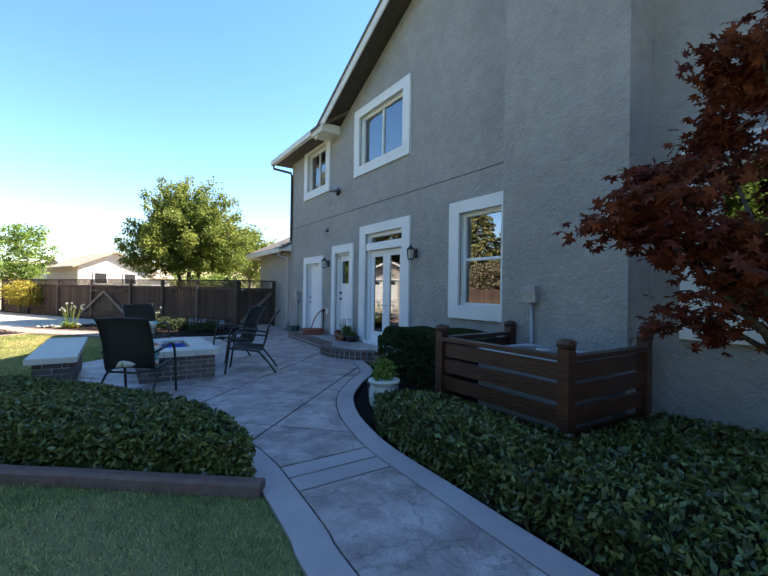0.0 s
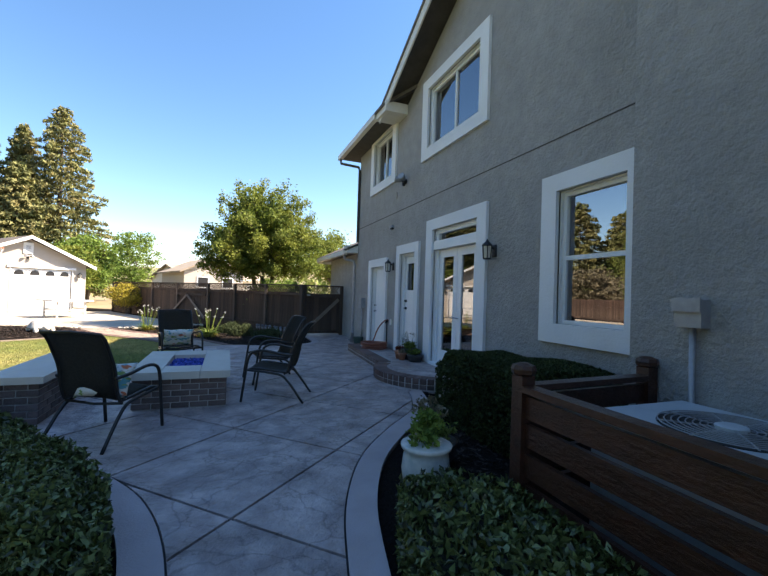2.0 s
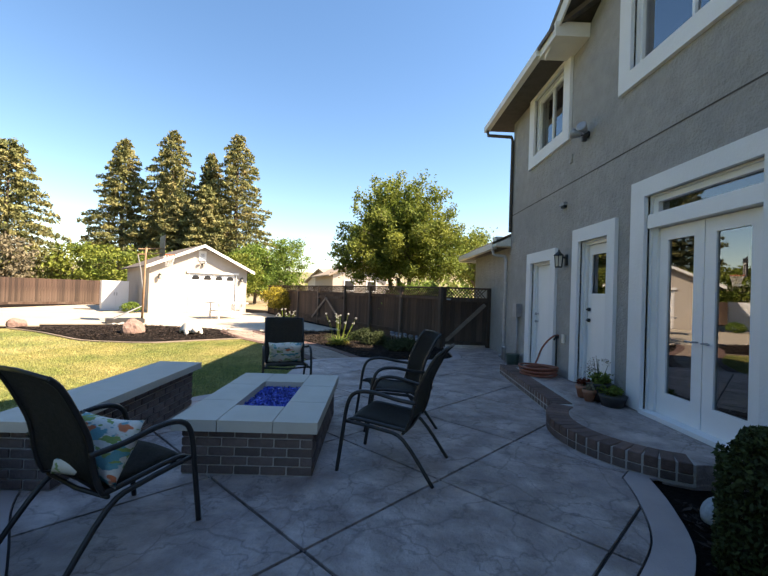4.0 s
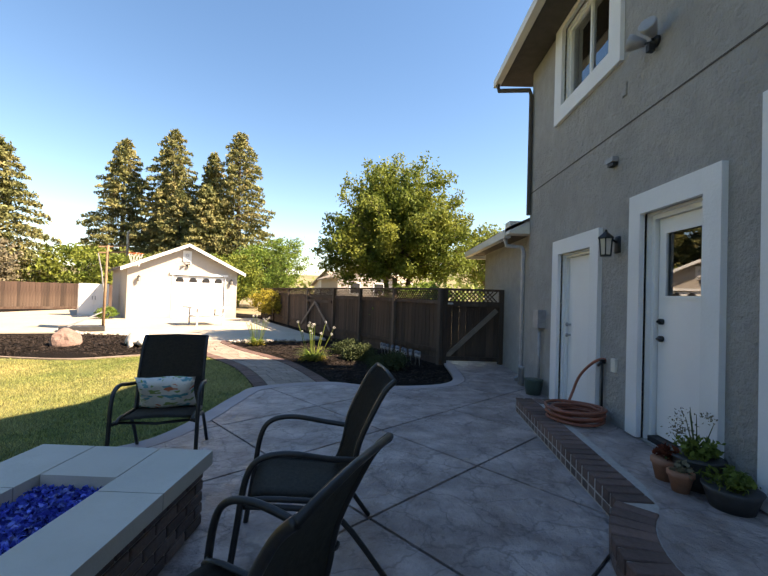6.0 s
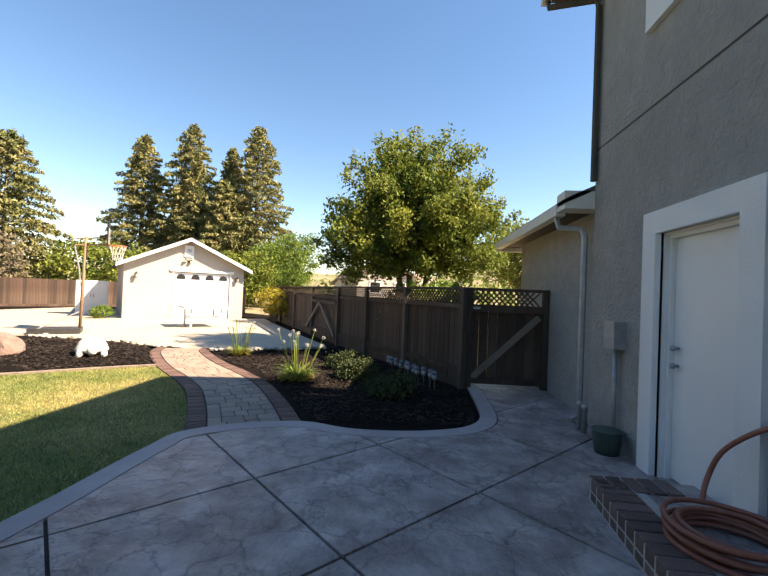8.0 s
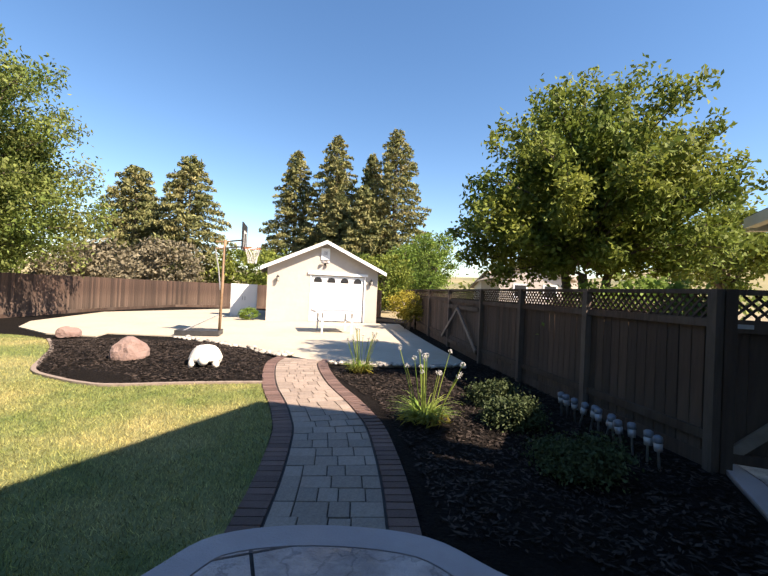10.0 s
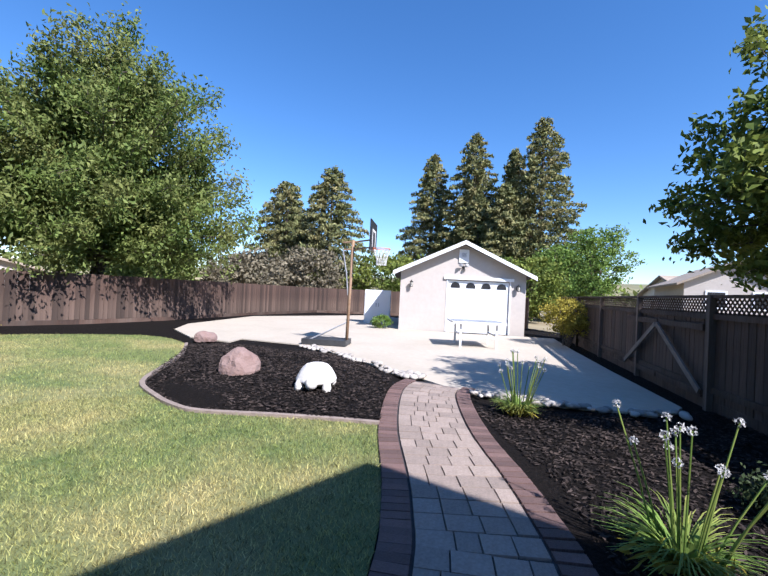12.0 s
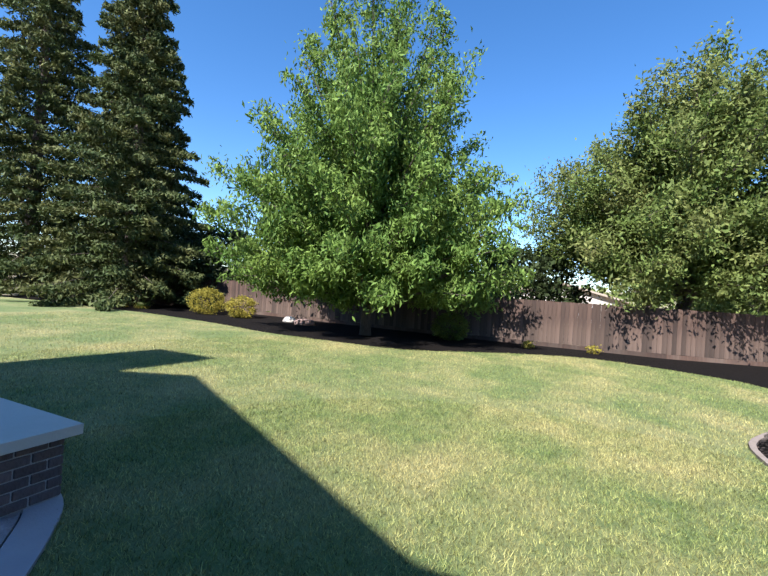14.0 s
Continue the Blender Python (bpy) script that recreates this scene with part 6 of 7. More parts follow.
# ---- paver path ----
def paver_path():
    mid = smooth_line([((p[0] + q[0]) / 2, (p[1] + q[1]) / 2, 0) for p, q in zip(PATH_LEFT, PATH_RIGHT)], n=8)
    n, half = len(mid), 0.61
    side = []
    for i in range(n):
        t = mid[min(i + 2, n - 1)] - mid[max(i - 2, 0)]
        side.append(Vector((t.y, -t.x, 0)).normalized())
    L, R = [[p + s * k * half for p, s in zip(mid, side)] for k in (-1, 1)]
    bed = sheet("paver_path", [(p.x, p.y) for p in L] + [(p.x, p.y) for p in reversed(R)], -0.022, 0.08, GROUT, "curved path of tan cobble pavers edged with brown bricks", "path")
    cum = [0.0]
    for i in range(1, n):
        cum.append(cum[-1] + (mid[i] - mid[i - 1]).length)

    def at(s, f):
        s = min(max(s, 0), cum[-1])
        i = max(1, next((k for k in range(1, n) if cum[k] >= s), n - 1))
        t = (s - cum[i - 1]) / max(cum[i] - cum[i - 1], 1e-6)
        a, b = L[i - 1].lerp(L[i], t), R[i - 1].lerp(R[i], t)
        d = b - a
        return a + d * f, math.degrees(math.atan2(d.y, d.x)), d.length

    edge = unit_mesh("edge_brick", (1, 1, 0.06), BRICKRED, 0.006)
    cob = unit_mesh("paver", (1, 1, 0.06), PAVER, 0.008)
    s = 0.05
    while s < cum[-1] - 0.04:
        for f, off in ((0, 0.105), (1, -0.105)):
            p, ang, w = at(s, f)
            u = Vector((math.cos(math.radians(ang)), math.sin(math.radians(ang)), 0))
            q = p + u * off
            piece("edge_brick", edge, bed, pose(q.x, q.y, -0.033 + random.uniform(-.002, .002), 0, 0, ang + random.uniform(-1.5, 1.5)) @ Matrix.Diagonal((0.2, 0.088, 1, 1)))
        s += 0.1
    s, row = 0.1, 0
    while s < cum[-1] - 0.05:
        _, ang, w = at(s, 0.5)
        x, end = 0.222, w - 0.222
        sizes = []
        rr = random.Random(row)
        h = 0.20
        x0 = x
        while x0 < end - 0.06:
            k = rr.choice((0.15, 0.2, 0.24))
            if x0 + k > end - 0.07:
                k = end - x0
            sizes.append((x0, k))
            x0 += k
        for a, k in sizes:
            p, ang2, w2 = at(s + rr.uniform(-.006, .006), (a + k / 2) / w)
            piece("paver", cob, bed, pose(p.x, p.y, -0.035 + rr.uniform(-.003, .003), rr.uniform(-.6, .6), rr.uniform(-.6, .6), ang2) @ Matrix.Diagonal((k - 0.008, h - 0.008, 1, 1)))
        s += h
        row += 1


paver_path()


# ---- redwood screen and cooling unit ----
def screen():
    t = thing("wooden_screen", "low stained redwood rail screen with capped posts round the unit", "screen")
    P = [(4.60, 2.64), (3.33, 2.66), (3.36, 4.19), (4.60, 4.26)]
    for x, y in P:
        boxes("post", [((x - 0.05, y - 0.05, -0.05), (x + 0.05, y + 0.05, 0.92))], STAINWOOD, t, bevel=0.006)
        bm = bmesh.new()
        lathe(bm, [(0.055, 0.92), (0.075, 0.93), (0.08, 0.96), (0.07, 0.985), (0.03, 1.0)], 8, (x, y, 0))
        part("post_cap", bm, STAINWOOD, t)
    for a, b in zip(P, P[1:]):
        d = Vector((b[0] - a[0], b[1] - a[1], 0))
        m = pose(a[0], a[1], 0, 0, 0, math.degrees(math.atan2(d.y, d.x)))
        for z in (0.1, 0.29, 0.48, 0.655):
            bm = bmesh.new()
            box(bm, (0.05, -0.018, z), (d.length - 0.05, 0.018, z + 0.14), m)
            part("slat", bm, STAINWOOD, t, bevel=0.004)
        bm = bmesh.new()
        box(bm, (0.05, -0.05, 0.82), (d.length - 0.05, 0.05, 0.86), m)
        part("top_rail", bm, STAINWOOD, t, bevel=0.008)


screen()


def cooling_unit():
    PALE = mat("pale_unit_paint", (0.40, 0.43, 0.44), (0.46, 0.49, 0.50), 6, 0.5, 0.05, 40)
    t = thing("cooling_unit", "pale grey outdoor cooling unit with a fan grille on top", "air conditioner", pose(4.10, 3.42, 0))
    boxes("cabinet", [((-0.42, -0.52, 0.0), (0.42, 0.52, 0.70))], PALE, t, bevel=0.02)
    boxes("lid", [((-0.44, -0.54, 0.70), (0.44, 0.54, 0.74))], PALE, t, bevel=0.012)
    bm = bmesh.new()
    for k in range(9):
        r = 0.07 + k * 0.033
        tube(bm, [(r * math.cos(a), r * math.sin(a), 0.755) for a in np.linspace(0, 2 * math.pi, 33)], 0.004, 4, False)
    for k in range(8):
        a = k * math.pi / 4
        tube(bm, [(0.05 * math.cos(a), 0.05 * math.sin(a), 0.752), (0.34 * math.cos(a), 0.34 * math.sin(a), 0.752)], 0.006, 4)
    part("fan_grille", bm, GREYMETAL, t)
    bm = bmesh.new()
    lathe(bm, [(0.34, 0.741), (0.34, 0.744)], 32)
    part("fan_well", bm, DARKMETAL, t)
    bm = bmesh.new()
    lathe(bm, [(0.075, 0.745), (0.075, 0.765), (0.06, 0.772)], 20)
    part("fan_hub", bm, PALE, t)


cooling_unit()


# ---- pots, hose, bucket ----
def pot(at, prof, material, name, label, plants, rim=None):
    t = thing(name, label, "plant pot", pose(*at))
    bm = bmesh.new()
    lathe(bm, prof, 24)
    p = part("pot", bm, material, t, smooth=True)
    top = prof[-1][1]
    bm = bmesh.new()
    lathe(bm, [(prof[-1][0] * 0.9, top - 0.02), (prof[-1][0] * 0.88, top - 0.015)], 20)
    part("soil", bm, MULCH, t)
    for n, blobs, size, mt, nm in plants:
        lf = quick(nm, leaves(blob_points(blobs, n, max(8, n // 18), 0.035, 0.3), size, aspect=0.55), 4, mt, t)
        if nm == "seed_heads":
            tagged(lf, "dry pale seed heads", kind="stuff")
        bm = bmesh.new()
        for b in blobs:
            for _ in range(5):
                e = (b[0] + random.uniform(-.8, .8) * b[3], b[1] + random.uniform(-.8, .8) * b[4], b[2] + random.uniform(-.2, .9) * b[5])
                tube(bm, [(b[0] * .3, b[1] * .3, top - 0.03), ((e[0]) * .6, e[1] * .6, (top + e[2]) / 2), e], [0.005, 0.004, 0.002], 4)
        part("stems", bm, LEAF_J, t)
    return t


CERAMIC = mat("glazed_ceramic", (0.58, 0.57, 0.52), (0.66, 0.64, 0.60), 4, 0.25, 0.05, 30, c3=(0.25, 0.34, 0.33), scale3=9, amount3=0.6)
DARKPOT = mat("dark_pot", (0.03, 0.03, 0.032), (0.05, 0.05, 0.05), 12, 0.5, 0.1)
TERRA = mat("terracotta", (0.32, 0.13, 0.075), (0.42, 0.19, 0.12), 10, 0.85, 0.2, 60)
pot((2.99, 4.80, -0.04), [(0.13, 0), (0.17, 0.05), (0.185, 0.16), (0.17, 0.26), (0.165, 0.30), (0.19, 0.315), (0.195, 0.34), (0.18, 0.345)], CERAMIC, "ceramic_pot", "white glazed ceramic pot with painted leaves and a green plant", [(700, [(0, 0, 0.44, 0.15, 0.15, 0.12), (.05, .06, .52, .09, .09, .1)], 0.05, LEAF_B, "foliage")])
pot((3.28, 5.25, -0.04), [(0.15, 0), (0.2, 0.06), (0.215, 0.18), (0.225, 0.19), (0.2, 0.2)], DARKPOT, "bowl_planter", "dark bowl planter of mixed succulents and dry brownish leaves", [(500, [(0, 0, 0.27, 0.17, 0.17, 0.08)], 0.06, LEAF_C, "foliage"), (260, [(.0, .08, .42, .14, .14, .13)], 0.05, LEAF_D, "dry_foliage")])
pot((4.95, 9.42, 0.155), [(0.13, 0), (0.15, 0.08), (0.16, 0.2), (0.17, 0.21), (0.15, 0.215)], DARKPOT, "porch_pot", "dark porch pot with a straggling dry-flowered plant", [(420, [(0, 0, 0.27, 0.13, 0.13, 0.08)], 0.05, LEAF_A, "foliage"), (200, [(0, .05, .42, .14, .14, .16)], 0.022, LEAF_D, "seed_heads")])
pot((4.79, 9.52, 0.155), [(0.06, 0), (0.085, 0.11), (0.095, 0.12), (0.095, 0.15), (0.08, 0.155)], TERRA, "terracotta_pot", "small terracotta pot with a reddish succulent", [(90, [(0, 0, 0.19, 0.07, 0.07, 0.04)], 0.06, LEAF_M, "foliage")])
pot((4.77, 9.33, 0.155), [(0.05, 0), (0.075, 0.1), (0.085, 0.11), (0.085, 0.135), (0.07, 0.14)], TERRA, "terracotta_pot", "small terracotta pot on the porch", [(60, [(0, 0, 0.16, 0.05, 0.05, 0.03)], 0.05, LEAF_D, "foliage")])
pot((4.95, 9.12, 0.155), [(0.12, 0), (0.15, 0.1), (0.165, 0.13), (0.15, 0.135)], DARKPOT, "porch_pot", "low dark porch pot with small green leaves", [(300, [(0, 0, 0.18, 0.13, 0.13, 0.05)], 0.045, LEAF_A, "foliage")])
pot((4.97, 12.80, 0.0), [(0.11, 0), (0.13, 0.12), (0.14, 0.22), (0.145, 0.23), (0.125, 0.235)], mat("green_plastic", (0.03, 0.06, 0.05), (0.045, 0.08, 0.065), 8, 0.4, 0.05), "bucket", "dark green plastic bucket beside the utility door", [])


def hose():
    RUBBER = mat("red_rubber", (0.26, 0.075, 0.045), (0.36, 0.12, 0.08), 12, 0.55, 0.1, 60)
    t = thing("garden_hose", "coiled brick-red garden hose lying on the porch", "hose", pose(4.78, 10.95, 0.155))
    bm = bmesh.new()
    pts = []
    for i in range(9 * 24):
        a = i / 24 * 2 * math.pi
        r = 0.30 - 0.055 * abs(math.sin(i * 0.031)) - (0.03 if (i // 24) % 2 else 0)
        pts.append((r * math.cos(a) * 1.05, r * math.sin(a), 0.018 + 0.0145 * i / 24 + 0.006 * math.sin(a * 2.3)))
    tube(bm, pts, 0.016, 7)
    part("coil", bm, RUBBER, t, smooth=True)
    bm = bmesh.new()
    tube(bm, smooth_line([(0.05, 0.30, 0.12), (0.14, 0.40, 0.22), (0.2, 0.36, 0.42), (0.27, 0.2, 0.60), (0.35, 0.12, 0.66), (0.40, 0.1, 0.62)], n=5), 0.016, 7)
    part("lead", bm, RUBBER, t, smooth=True)
    t = thing("hose_bib", "dark wall tap with a riser pipe", "tap", pose(5.12, 11.07, 0.155))
    bm = bmesh.new()
    tube(bm, [(0, 0, 0.1), (0, 0, 0.62)], 0.014, 8)
    tube(bm, [(0.05, 0, 0.62), (-0.02, 0, 0.62), (-0.05, 0, 0.58)], 0.016, 8)
    part("riser", bm, DARKMETAL, t, smooth=True)
    bm = bmesh.new()
    lathe(bm, [(0.01, 0.63), (0.035, 0.645), (0.035, 0.655), (0.01, 0.66)], 10)
    part("tap_wheel", bm, DARKMETAL, t)


hose()


# ---- stones and figures ----
def rock(at, size, label, seed, material, name="boulder", category="boulder"):
    bm = bmesh.new()
    bmesh.ops.create_icosphere(bm, subdivisions=3, radius=1)
    for v in bm.verts:
        q = v.co * 1.1 + Vector((seed * 7.1, seed, 0))
        k = 1 + 0.22 * noise.noise(q) + 0.09 * noise.noise(q * 3.1)
        v.co = Vector((v.co.x * size[0] * k, v.co.y * size[1] * k, max(v.co.z, -0.35) * size[2] * k))
    ob = part(name, bm, material, smooth=False)
    ob.matrix_basis = pose(*at, 0, 0, seed * 40)
    return tagged(ob, label, category)


rock((-4.70, 15.72, 0.13), (0.30, 0.27, 0.34), "large reddish boulder set in the island bed", 1, ROCKM)
rock((-9.1, 17.1, 0.06), (0.28, 0.22, 0.2), "smaller pinkish boulder at the island bed's end", 2, ROCKM)
rock((-12.9, 2.6, 0.0), (0.4, 0.3, 0.22), "rounded boulder in the fence bed", 3, ROCKM)
rock((-13.5, 1.4, 0.0), (0.3, 0.25, 0.2), "grey boulder in the fence bed", 4, STONEM)


def stone_row(name, pts, label, w, n, seed):
    rr = random.Random(seed)
    row = thing(name, label, "stones", kind="structure")
    protos = []
    for k in range(4):
        bm = bmesh.new()
        bmesh.ops.create_icosphere(bm, subdivisions=2, radius=1)
        for v in bm.verts:
            v.co *= 1 + 0.25 * noise.noise(v.co + Vector((k * 5, 0, 0)))
            v.co.z *= 0.6
        me = bpy.data.meshes.new("stone")
        bm.to_mesh(me)
        bm.free()
        me.polygons.foreach_set("use_smooth", [True] * len(me.polygons))
        me.materials.append(STONEO)
        protos.append(me)
    line = smooth_line([(*p, 0) for p in pts], n=8)
    for i in range(n):
        p = line[min(int(rr.random() * len(line)), len(line) - 1)]
        s = rr.uniform(0.035, 0.075)
        piece("stone", rr.choice(protos), row, pose(p.x + rr.uniform(-w, w), p.y + rr.uniform(-w, w), 0.02, rr.uniform(-20, 20), rr.uniform(-20, 20), rr.uniform(0, 360)) @ Matrix.Diagonal((s * 1.2, s, s, 1)))


STONEO = mat("edging_stone", (0.322, 0.287, 0.252), (0.434, 0.392, 0.343), 8, 0.75, 0.2, 40, obj_random=0.35)
stone_row("edging_stones", [(-3.1, 18.22), (-3.55, 18.2), (-4.4, 18.4), (-5.6, 18.65), (-7.0, 18.8)], "row of rounded pale stones between mulch and concrete", 0.17, 90, 4)
stone_row("edging_stones", [(-1.75, 17.95), (-0.9, 18.3), (0.0, 18.75), (0.6, 19.3)], "row of rounded grey stones along the shaded bed", 0.12, 46, 6)


def tortoise():
    """A plain garden statue: domed shell, head and four feet in one cast."""
    bm = bmesh.new()

    def ball(c, r, flat=-1.0):
        res = bmesh.ops.create_icosphere(bm, subdivisions=3, radius=1)
        for v in res["verts"]:
            v.co = Vector(c) + Vector((v.co.x * r[0], v.co.y * r[1], max(v.co.z, flat) * r[2]))
    rings = []
    for r, z in ((1.0, 0.125), (1.03, 0.15), (0.99, 0.175), (0.93, 0.215), (0.84, 0.265), (0.72, 0.312), (0.60, 0.342), (0.57, 0.352), (0.53, 0.353), (0.40, 0.368), (0.2, 0.376), (0.02, 0.378)):
        rings.append([bm.verts.new((0.335 * r * math.cos(a) * (1 + 0.025 * math.cos(6 * a) * (r > 0.9)), 0.28 * r * math.sin(a) * (1 + 0.025 * math.cos(6 * a) * (r > 0.9)), z)) for a in (2 * math.pi * k / 48 for k in range(48))])
    for a, c in zip(rings, rings[1:]):
        for k in range(48):
            bm.faces.new((a[k], a[(k + 1) % 48], c[(k + 1) % 48], c[k]))
    bm.faces.new(rings[0][::-1])
    bm.faces.new(rings[-1])
    ball((0, 0, 0.12), (0.27, 0.22, 0.07))
    ball((0.33, 0, 0.15), (0.12, 0.085, 0.09))
    for x in (-0.21, 0.22):
        for y in (-0.19, 0.19):
            ball((x, y, 0.07), (0.075, 0.065, 0.11), -0.9)
    ob = part("tortoise_statue", bm, mat("white_cast_stone", (0.62, 0.58, 0.53), (0.72, 0.68, 0.62), 8, 0.8, 0.4, 18), smooth=True)
    ob.matrix_basis = pose(-3.30, 16.16, 0.03, 0, 0, -50)
    tagged(ob, "white cast stone tortoise statue on the mulch", "statue")
    bm = bmesh.new()
    bmesh.ops.create_icosphere(bm, subdivisions=3, radius=1)
    for v in bm.verts:
        v.co = Vector((v.co.x * 0.14, v.co.y * 0.11, max(v.co.z, -0.3) * 0.12))
    ob = part("stone_figurine", bm, mat("blue_grey_stone", (0.25, 0.28, 0.30), (0.42, 0.45, 0.47), 25, 0.6, 0.3), smooth=True)
    ob.matrix_basis = pose(4.38, 6.90, 0.02, 0, 0, 30)
    tagged(ob, "small domed blue-grey stone ornament on the mulch", "ornament")


tortoise()


# ---- sports gear on the pad ----
def hoop():
    RUST = mat("rusty_pole", (0.26, 0.15, 0.08), (0.36, 0.24, 0.15), 12, 0.7, 0.2, metal=0.2)
    ORANGE = mat("orange_paint", (0.55, 0.12, 0.04), (0.62, 0.16, 0.06), 10, 0.5, 0.05)
    NET = mat("white_net", (0.65, 0.63, 0.6), (0.75, 0.73, 0.7), 10, 0.8, 0.0)
    t = thing("basketball_hoop", "portable basketball hoop with black backboard and rusty pole", "basketball hoop", pose(-6.87, 19.96, 0, 0, 0, 36))
    boxes("base", [((-1.15, -0.38, 0.0), (0.05, 0.38, 0.14))], DARKPOT, t, bevel=0.05, seg=2)
    bm = bmesh.new()
    tube(bm, [(0, 0, 0.05), (0.02, 0, 1.4), (0.05, 0, 2.85)], 0.042, 10)
    part("pole", bm, RUST, t, smooth=True)
    for s in (-1, 1):
        bm = bmesh.new()
        tube(bm, [(-0.95, s * 0.25, 0.12), (0, 0, 0.62)], 0.018, 6)
        part("brace", bm, GREYMETAL, t)
    for z in (2.6, 2.8):
        bm = bmesh.new()
        tube(bm, [(-0.22, 0, z - 0.02), (0.05, 0, z), (0.58, 0, z + 0.08)], 0.022, 6)
        part("arm", bm, RUST, t)
    bm = bmesh.new()
    tube(bm, [(-0.22, 0, 2.56), (-0.1, 0, 1.95), (-0.03, 0, 1.35)], 0.02, 6)
    part("lift_rod", bm, GREYMETAL, t)
    boxes("backboard", [((0.58, -0.55, 2.56), (0.61, 0.55, 3.36))], DARKMETAL, t, bevel=0.01)
    boxes("target_frame", [((0.611, -0.28, 2.66), (0.616, -0.22, 3.14)), ((0.611, 0.22, 2.66), (0.616, 0.28, 3.14)), ((0.611, -0.22, 3.08), (0.616, 0.22, 3.14))], NET, t)
    c = Vector((0.85, 0, 2.64))
    bm = bmesh.new()
    tube(bm, [c + Vector((0.23 * math.cos(a), 0.23 * math.sin(a), 0)) for a in np.linspace(0, 2 * math.pi, 25)], 0.011, 6, False)
    tube(bm, [(0.61, 0, 2.64), (0.63, 0, 2.64)], 0.04, 6)
    part("rim", bm, ORANGE, t, smooth=True)
    bm = bmesh.new()
    for k in range(12):
        for s in (-1, 1):
            a0 = k * math.pi / 6
            tube(bm, [c + Vector((r * math.cos(a0 + s * q), r * math.sin(a0 + s * q), -z)) for r, q, z in ((0.23, 0, 0), (0.18, 0.26, 0.15), (0.14, 0.52, 0.3), (0.125, 0.78, 0.45))], 0.006, 4)
    part("net", bm, NET, t)


hoop()


def table():
    TOP = mat("table_top", (0.20, 0.22, 0.25), (0.28, 0.30, 0.33), 5, 0.4, 0.05)
    t = thing("games_table", "grey-topped folding games table with white legs on the concrete", "table", pose(-5.0, 23.5, -0.015, 0, 0, 41))
    boxes("tabletop", [((-0.76, -0.7, 0.735), (0.76, 0.7, 0.76))], TOP, t, bevel=0.004)
    boxes("edge_frame", [((-0.775, -0.715, 0.70), (0.775, -0.7, 0.762)), ((-0.775, 0.7, 0.70), (0.775, 0.715, 0.762)), ((-0.775, -0.7, 0.70), (-0.76, 0.7, 0.762)), ((0.76, -0.7, 0.70), (0.775, 0.7, 0.762))], PAINTW, t)
    for x in (-0.52, 0.52):
        for y in (-0.55, 0.55):
            boxes("leg", [((x - 0.03, y - 0.025, 0.0), (x + 0.03, y + 0.025, 0.70))], PAINTW, t, bevel=0.005)
        boxes("brace", [((x - 0.02, -0.52, 0.35), (x + 0.02, 0.52, 0.39))], PAINTW, t)
    for y in (-0.55, 0.55):
        boxes("crossbar", [((-0.49, y - 0.015, 0.30), (0.49, y + 0.015, 0.34))], PAINTW, t)


table()


def cabinet():
    t = thing("storage_cabinet", "white plastic garden storage cabinet beside the garage", "cabinet", pose(-12.1, 26.6, -0.015, 0, 0, 40))
    boxes("body", [((-0.62, 0, 0.0), (0.62, 0.7, 1.6))], PAINTW, t, bevel=0.02)
    for s in (-1, 1):
        d = boxes("door", [((min(s * 0.01, s * 0.58), -0.03, 0.08), (max(s * 0.01, s * 0.58), -0.002, 1.52))], PAINTW, t, bevel=0.012)
        boxes("handle", [((s * 0.06 - 0.015, -0.06, 0.8), (s * 0.06 + 0.015, -0.031, 0.98))], GREYMETAL, d, bevel=0.004)
        for z in (0.4, 0.8, 1.2):
            boxes("rib", [((min(s * 0.1, s * 0.52), -0.036, z), (max(s * 0.1, s * 0.52), -0.031, z + 0.02))], PAINTW, d)


cabinet()


# ---- solar stakes stacked by the fence ----
def solar_stakes():
    BLUEG = mat("blue_grey_plastic", (0.096, 0.120, 0.156), (0.168, 0.198, 0.240), 20, 0.4, 0.05)
    t = thing("path_light", "grey-blue solar path light standing in a row by the fence", "path light", group="stored path lights")
    bm = bmesh.new()
    lathe(bm, [(0.012, -0.03), (0.012, 0.16), (0.035, 0.17), (0.04, 0.24), (0.02, 0.245)], 12)
    part("stake", bm, GREYMETAL, t, smooth=True)
    bm = bmesh.new()
    lathe(bm, [(0.035, 0.245), (0.042, 0.26), (0.042, 0.30), (0.02, 0.315)], 12)
    part("cap", bm, BLUEG, t, smooth=True)
    rr = random.Random(5)
    pts = [(2.55 + 0.075 * i + rr.uniform(-.02, .02), 16.65 - 0.125 * i + rr.uniform(-.04, .04)) for i in range(12)]
    t.matrix_basis = pose(*pts[0], -0.04, 4, -3, 0)
    for p in pts[1:]:
        copy_thing(t, pose(*p, -0.04, rr.uniform(-10, 10), rr.uniform(-10, 10), rr.uniform(0, 90)))


solar_stakes()


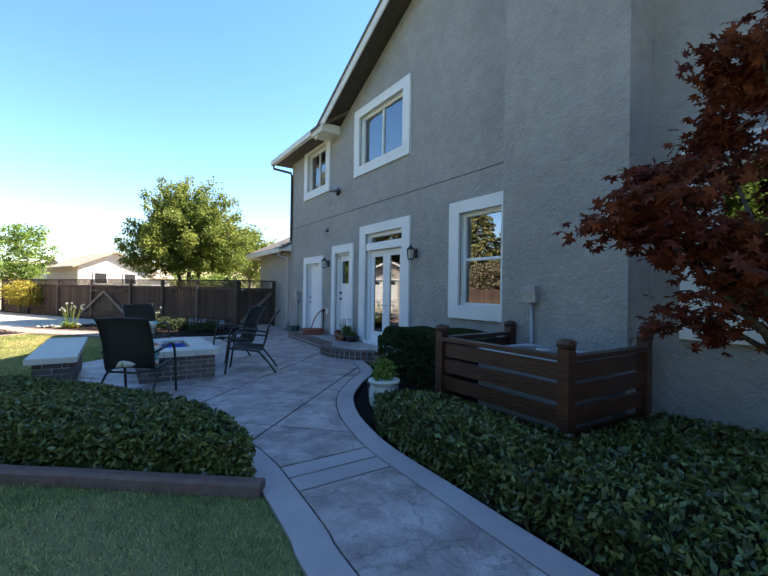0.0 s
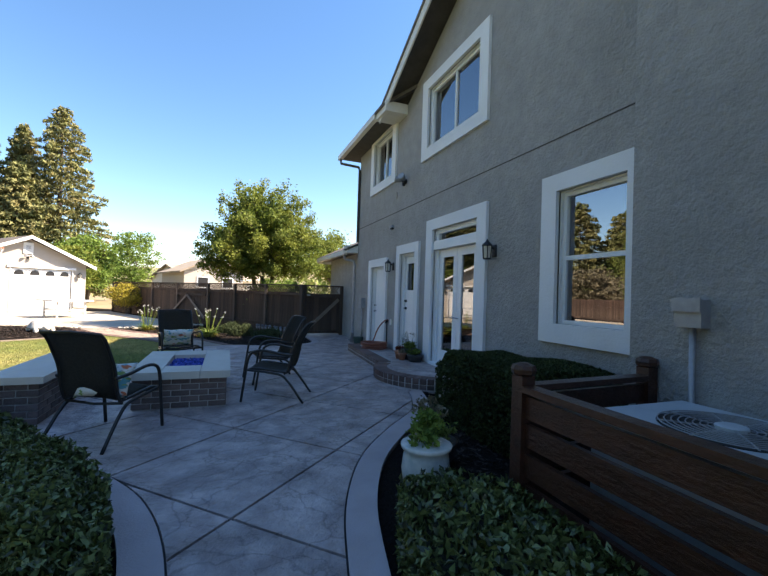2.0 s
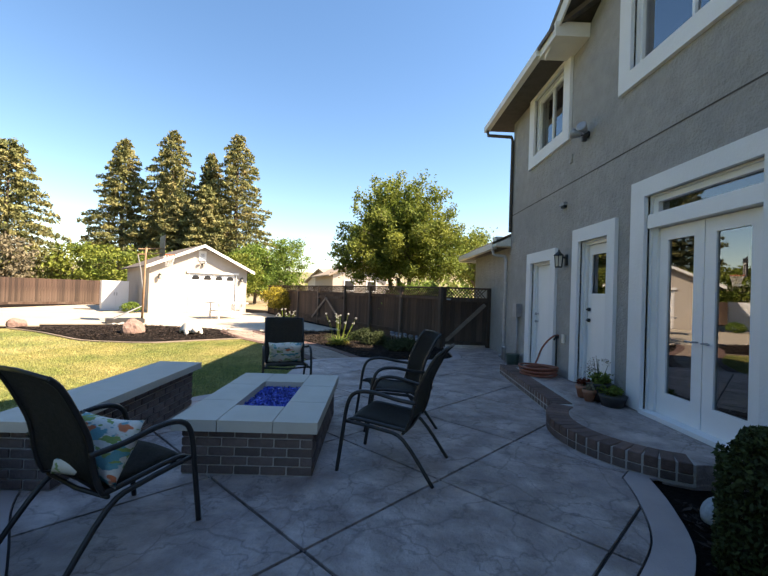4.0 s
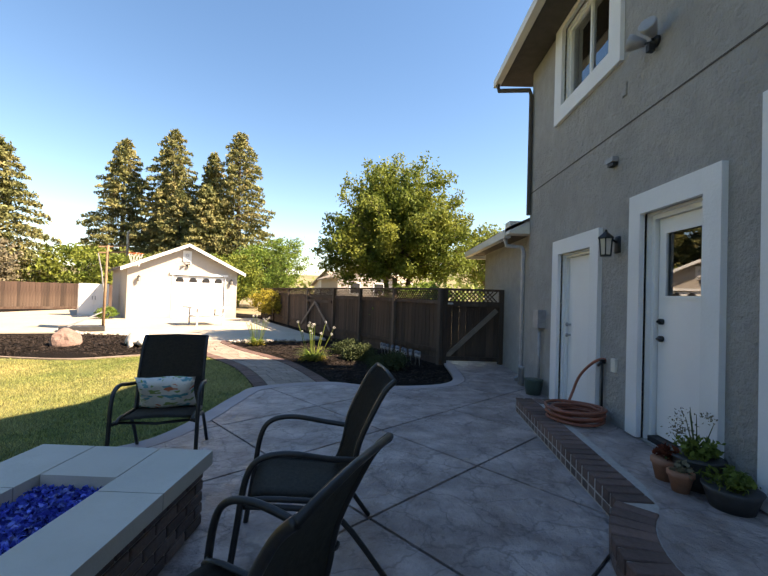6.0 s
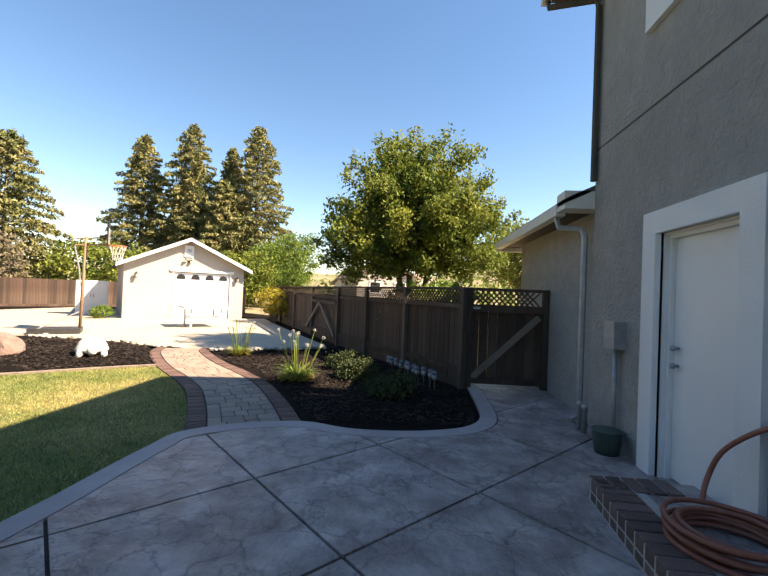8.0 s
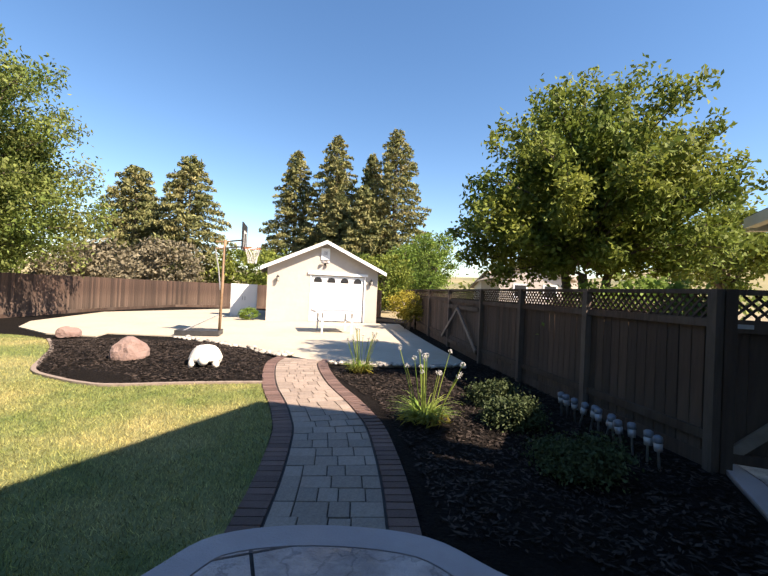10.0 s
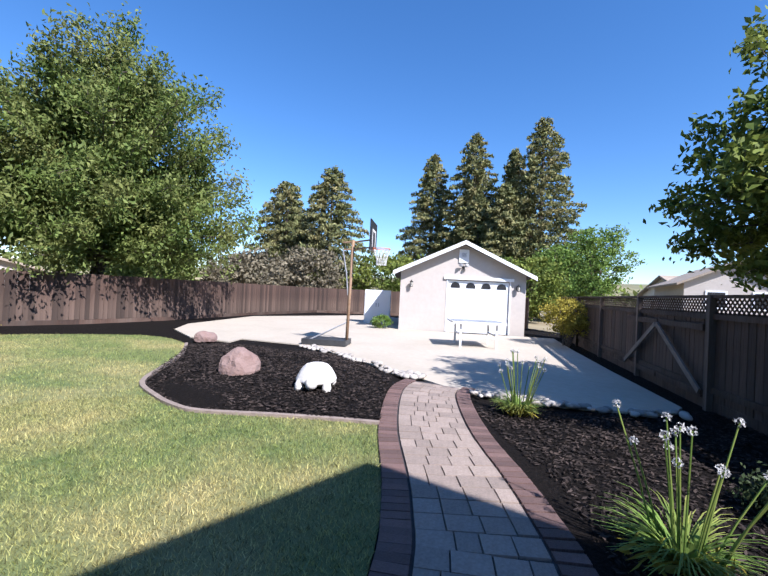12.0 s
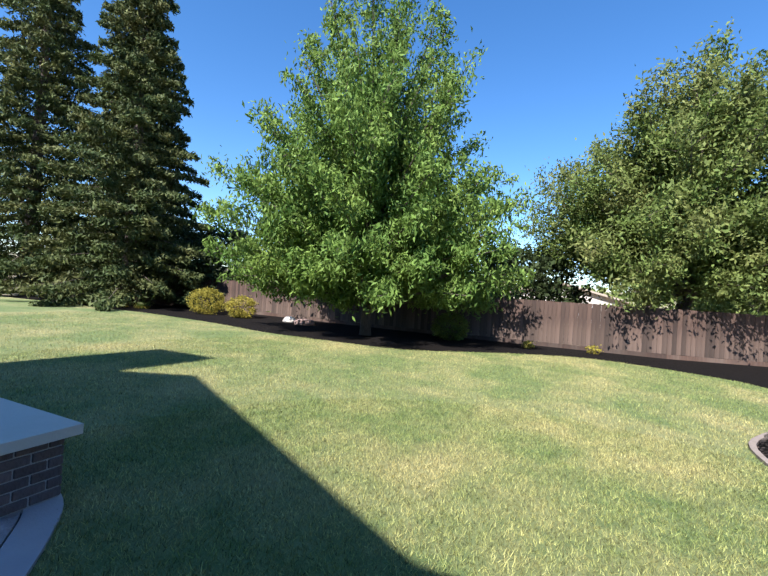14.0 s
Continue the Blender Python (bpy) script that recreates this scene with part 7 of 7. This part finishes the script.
# ---- braces on the far gate, bins, neighbours ----
def far_gate():
    d = Vector((F2[0] - F1[0], F2[1] - F1[1], 0)).normalized()
    ang = math.degrees(math.atan2(d.y, d.x))
    g = thing("double_gate", "double redwood gate with diagonal braces in the fence", "gate", pose(F1[0], F1[1], 0, 0, 0, ang))
    for x0, x1, s in ((0.15, 1.75, 1), (1.8, 3.4, -1)):
        for z in (0.12, 1.12):
            boxes("gate_rail", [((x0, 0.055, z), (x1, 0.09, z + 0.1))], REDWOOD, g, bevel=0.004)
        p, q = ((x0, 0.2), (x1, 1.12)) if s > 0 else ((x0, 1.12), (x1, 0.2))
        dd = Vector((q[0] - p[0], 0, q[1] - p[1]))
        bm = bmesh.new()
        box(bm, (0, 0.092, -0.045), (dd.length, 0.125, 0.045), Matrix.Translation((p[0], 0, p[1])) @ Matrix.Rotation(-math.atan2(dd.z, dd.x), 4, "Y"))
        part("brace", bm, GREYWOOD, g, "weathered diagonal brace")


far_gate()


def neighbour(m, w, d, h, rise, label, wall, roofm):
    t = thing("neighbour_house", label, "house", m)
    boxes("wall", [((-w / 2, 0, -0.2), (w / 2, d, h))], wall, t)
    for s in (-1, 1):
        bm = bmesh.new()
        v = [bm.verts.new((x, y, z)) for y in (-0.4, d + 0.4) for x, z in ((0, h + rise), (s * (w / 2 + 0.5), h - 0.2), (s * (w / 2 + 0.5), h - 0.05), (0, h + rise + 0.15))]
        for f in ((0, 1, 2, 3), (7, 6, 5, 4), (0, 4, 5, 1), (1, 5, 6, 2), (2, 6, 7, 3), (3, 7, 4, 0)):
            bm.faces.new([v[i] for i in f])
        part("roof", bm, roofm, t)
    for y in (0.001, d - 0.1):
        bm = bmesh.new()
        a = [bm.verts.new((x, y, z)) for x, z in ((-w / 2, h), (w / 2, h), (0, h + rise))]
        c = [bm.verts.new((x, y + 0.1, z)) for x, z in ((-w / 2, h), (w / 2, h), (0, h + rise))]
        bm.faces.new(a)
        bm.faces.new(c[::-1])
        for i in range(3):
            bm.faces.new((a[i], c[i], c[(i + 1) % 3], a[(i + 1) % 3]))
        part("gable", bm, wall, t)
    for x in (-w * 0.2, w * 0.22):
        wn_ = boxes("window", [((x - 0.6, -0.06, h - 1.7), (x + 0.6, -0.005, h - 0.5))], PAINTW, t)
        boxes("pane", [((x - 0.48, -0.075, h - 1.58), (x + 0.48, -0.062, h - 0.62))], DARKMETAL, wn_)


TANROOF = mat("tan_roof", (0.30, 0.24, 0.18), (0.40, 0.33, 0.26), 1.5, 0.9, 0.2)
neighbour(pose(0.3, 48, 0, 0, 0, 20), 6.0, 9, 3.2, 1.4, "cream house with a tan roof beyond the gardens", GARAGE, TANROOF)
neighbour(pose(-5.0, 56, 0, 0, 0, -60), 9.0, 10, 2.6, 1.5, "pale low house with a tan roof far off", FASCIA, TANROOF)
neighbour(pose(-34, 12, 0, 0, 0, 90), 9.0, 9, 2.0, 1.1, "pale neighbouring house glimpsed through the trees", GARAGE, TANROOF)


def hills():
    HILL = mat("dry_hill", (0.26, 0.21, 0.10), (0.36, 0.30, 0.16), 0.05, 0.95, 0.2, 0.4, c3=(0.08, 0.10, 0.04), scale3=0.035, amount3=0.95)
    bm = bmesh.new()
    rows = []
    for i in range(121):
        a = math.pi * 2 * i / 120
        top = 6 + 9 * (0.5 + 0.5 * noise.noise(Vector((math.cos(a) * 3.2, math.sin(a) * 3.2, 4)))) + 16 * math.exp(-((a - 1.25) / 0.16) ** 2)
        rows.append([bm.verts.new((r * math.cos(a), r * math.sin(a), z)) for r, z in ((150, -0.5), (190, top * 0.55), (240, top), (330, -1))])
    for p, q in zip(rows, rows[1:]):
        for k in range(3):
            bm.faces.new((p[k], p[k + 1], q[k + 1], q[k]))
    tagged(part("backdrop", bm, HILL, smooth=True), "low dry golden hills dotted with trees on the skyline", "hills", kind="structure")
    # belt of far trees
    n = 9000
    a = rng.uniform(0, 2 * np.pi, 260)
    r = rng.uniform(62, 120, 260)
    k = rng.integers(0, 260, n)
    s = rng.uniform(1.6, 3.4, 260)
    u = rng.normal(size=(n, 3))
    u /= np.linalg.norm(u, axis=1)[:, None]
    c = np.stack([r[k] * np.cos(a[k]), r[k] * np.sin(a[k]), s[k] * 0.85], 1) + u * (s[k, None] * rng.uniform(0.5, 1, (n, 1)) ** 0.5)
    c[:, 2] = np.maximum(c[:, 2], 0.2)
    tagged(quick("far_woods", leaves(c, 1.2, aspect=0.7), 4, LEAF_C), "belt of small far-off olive green trees", "woods", kind="stuff")


hills()
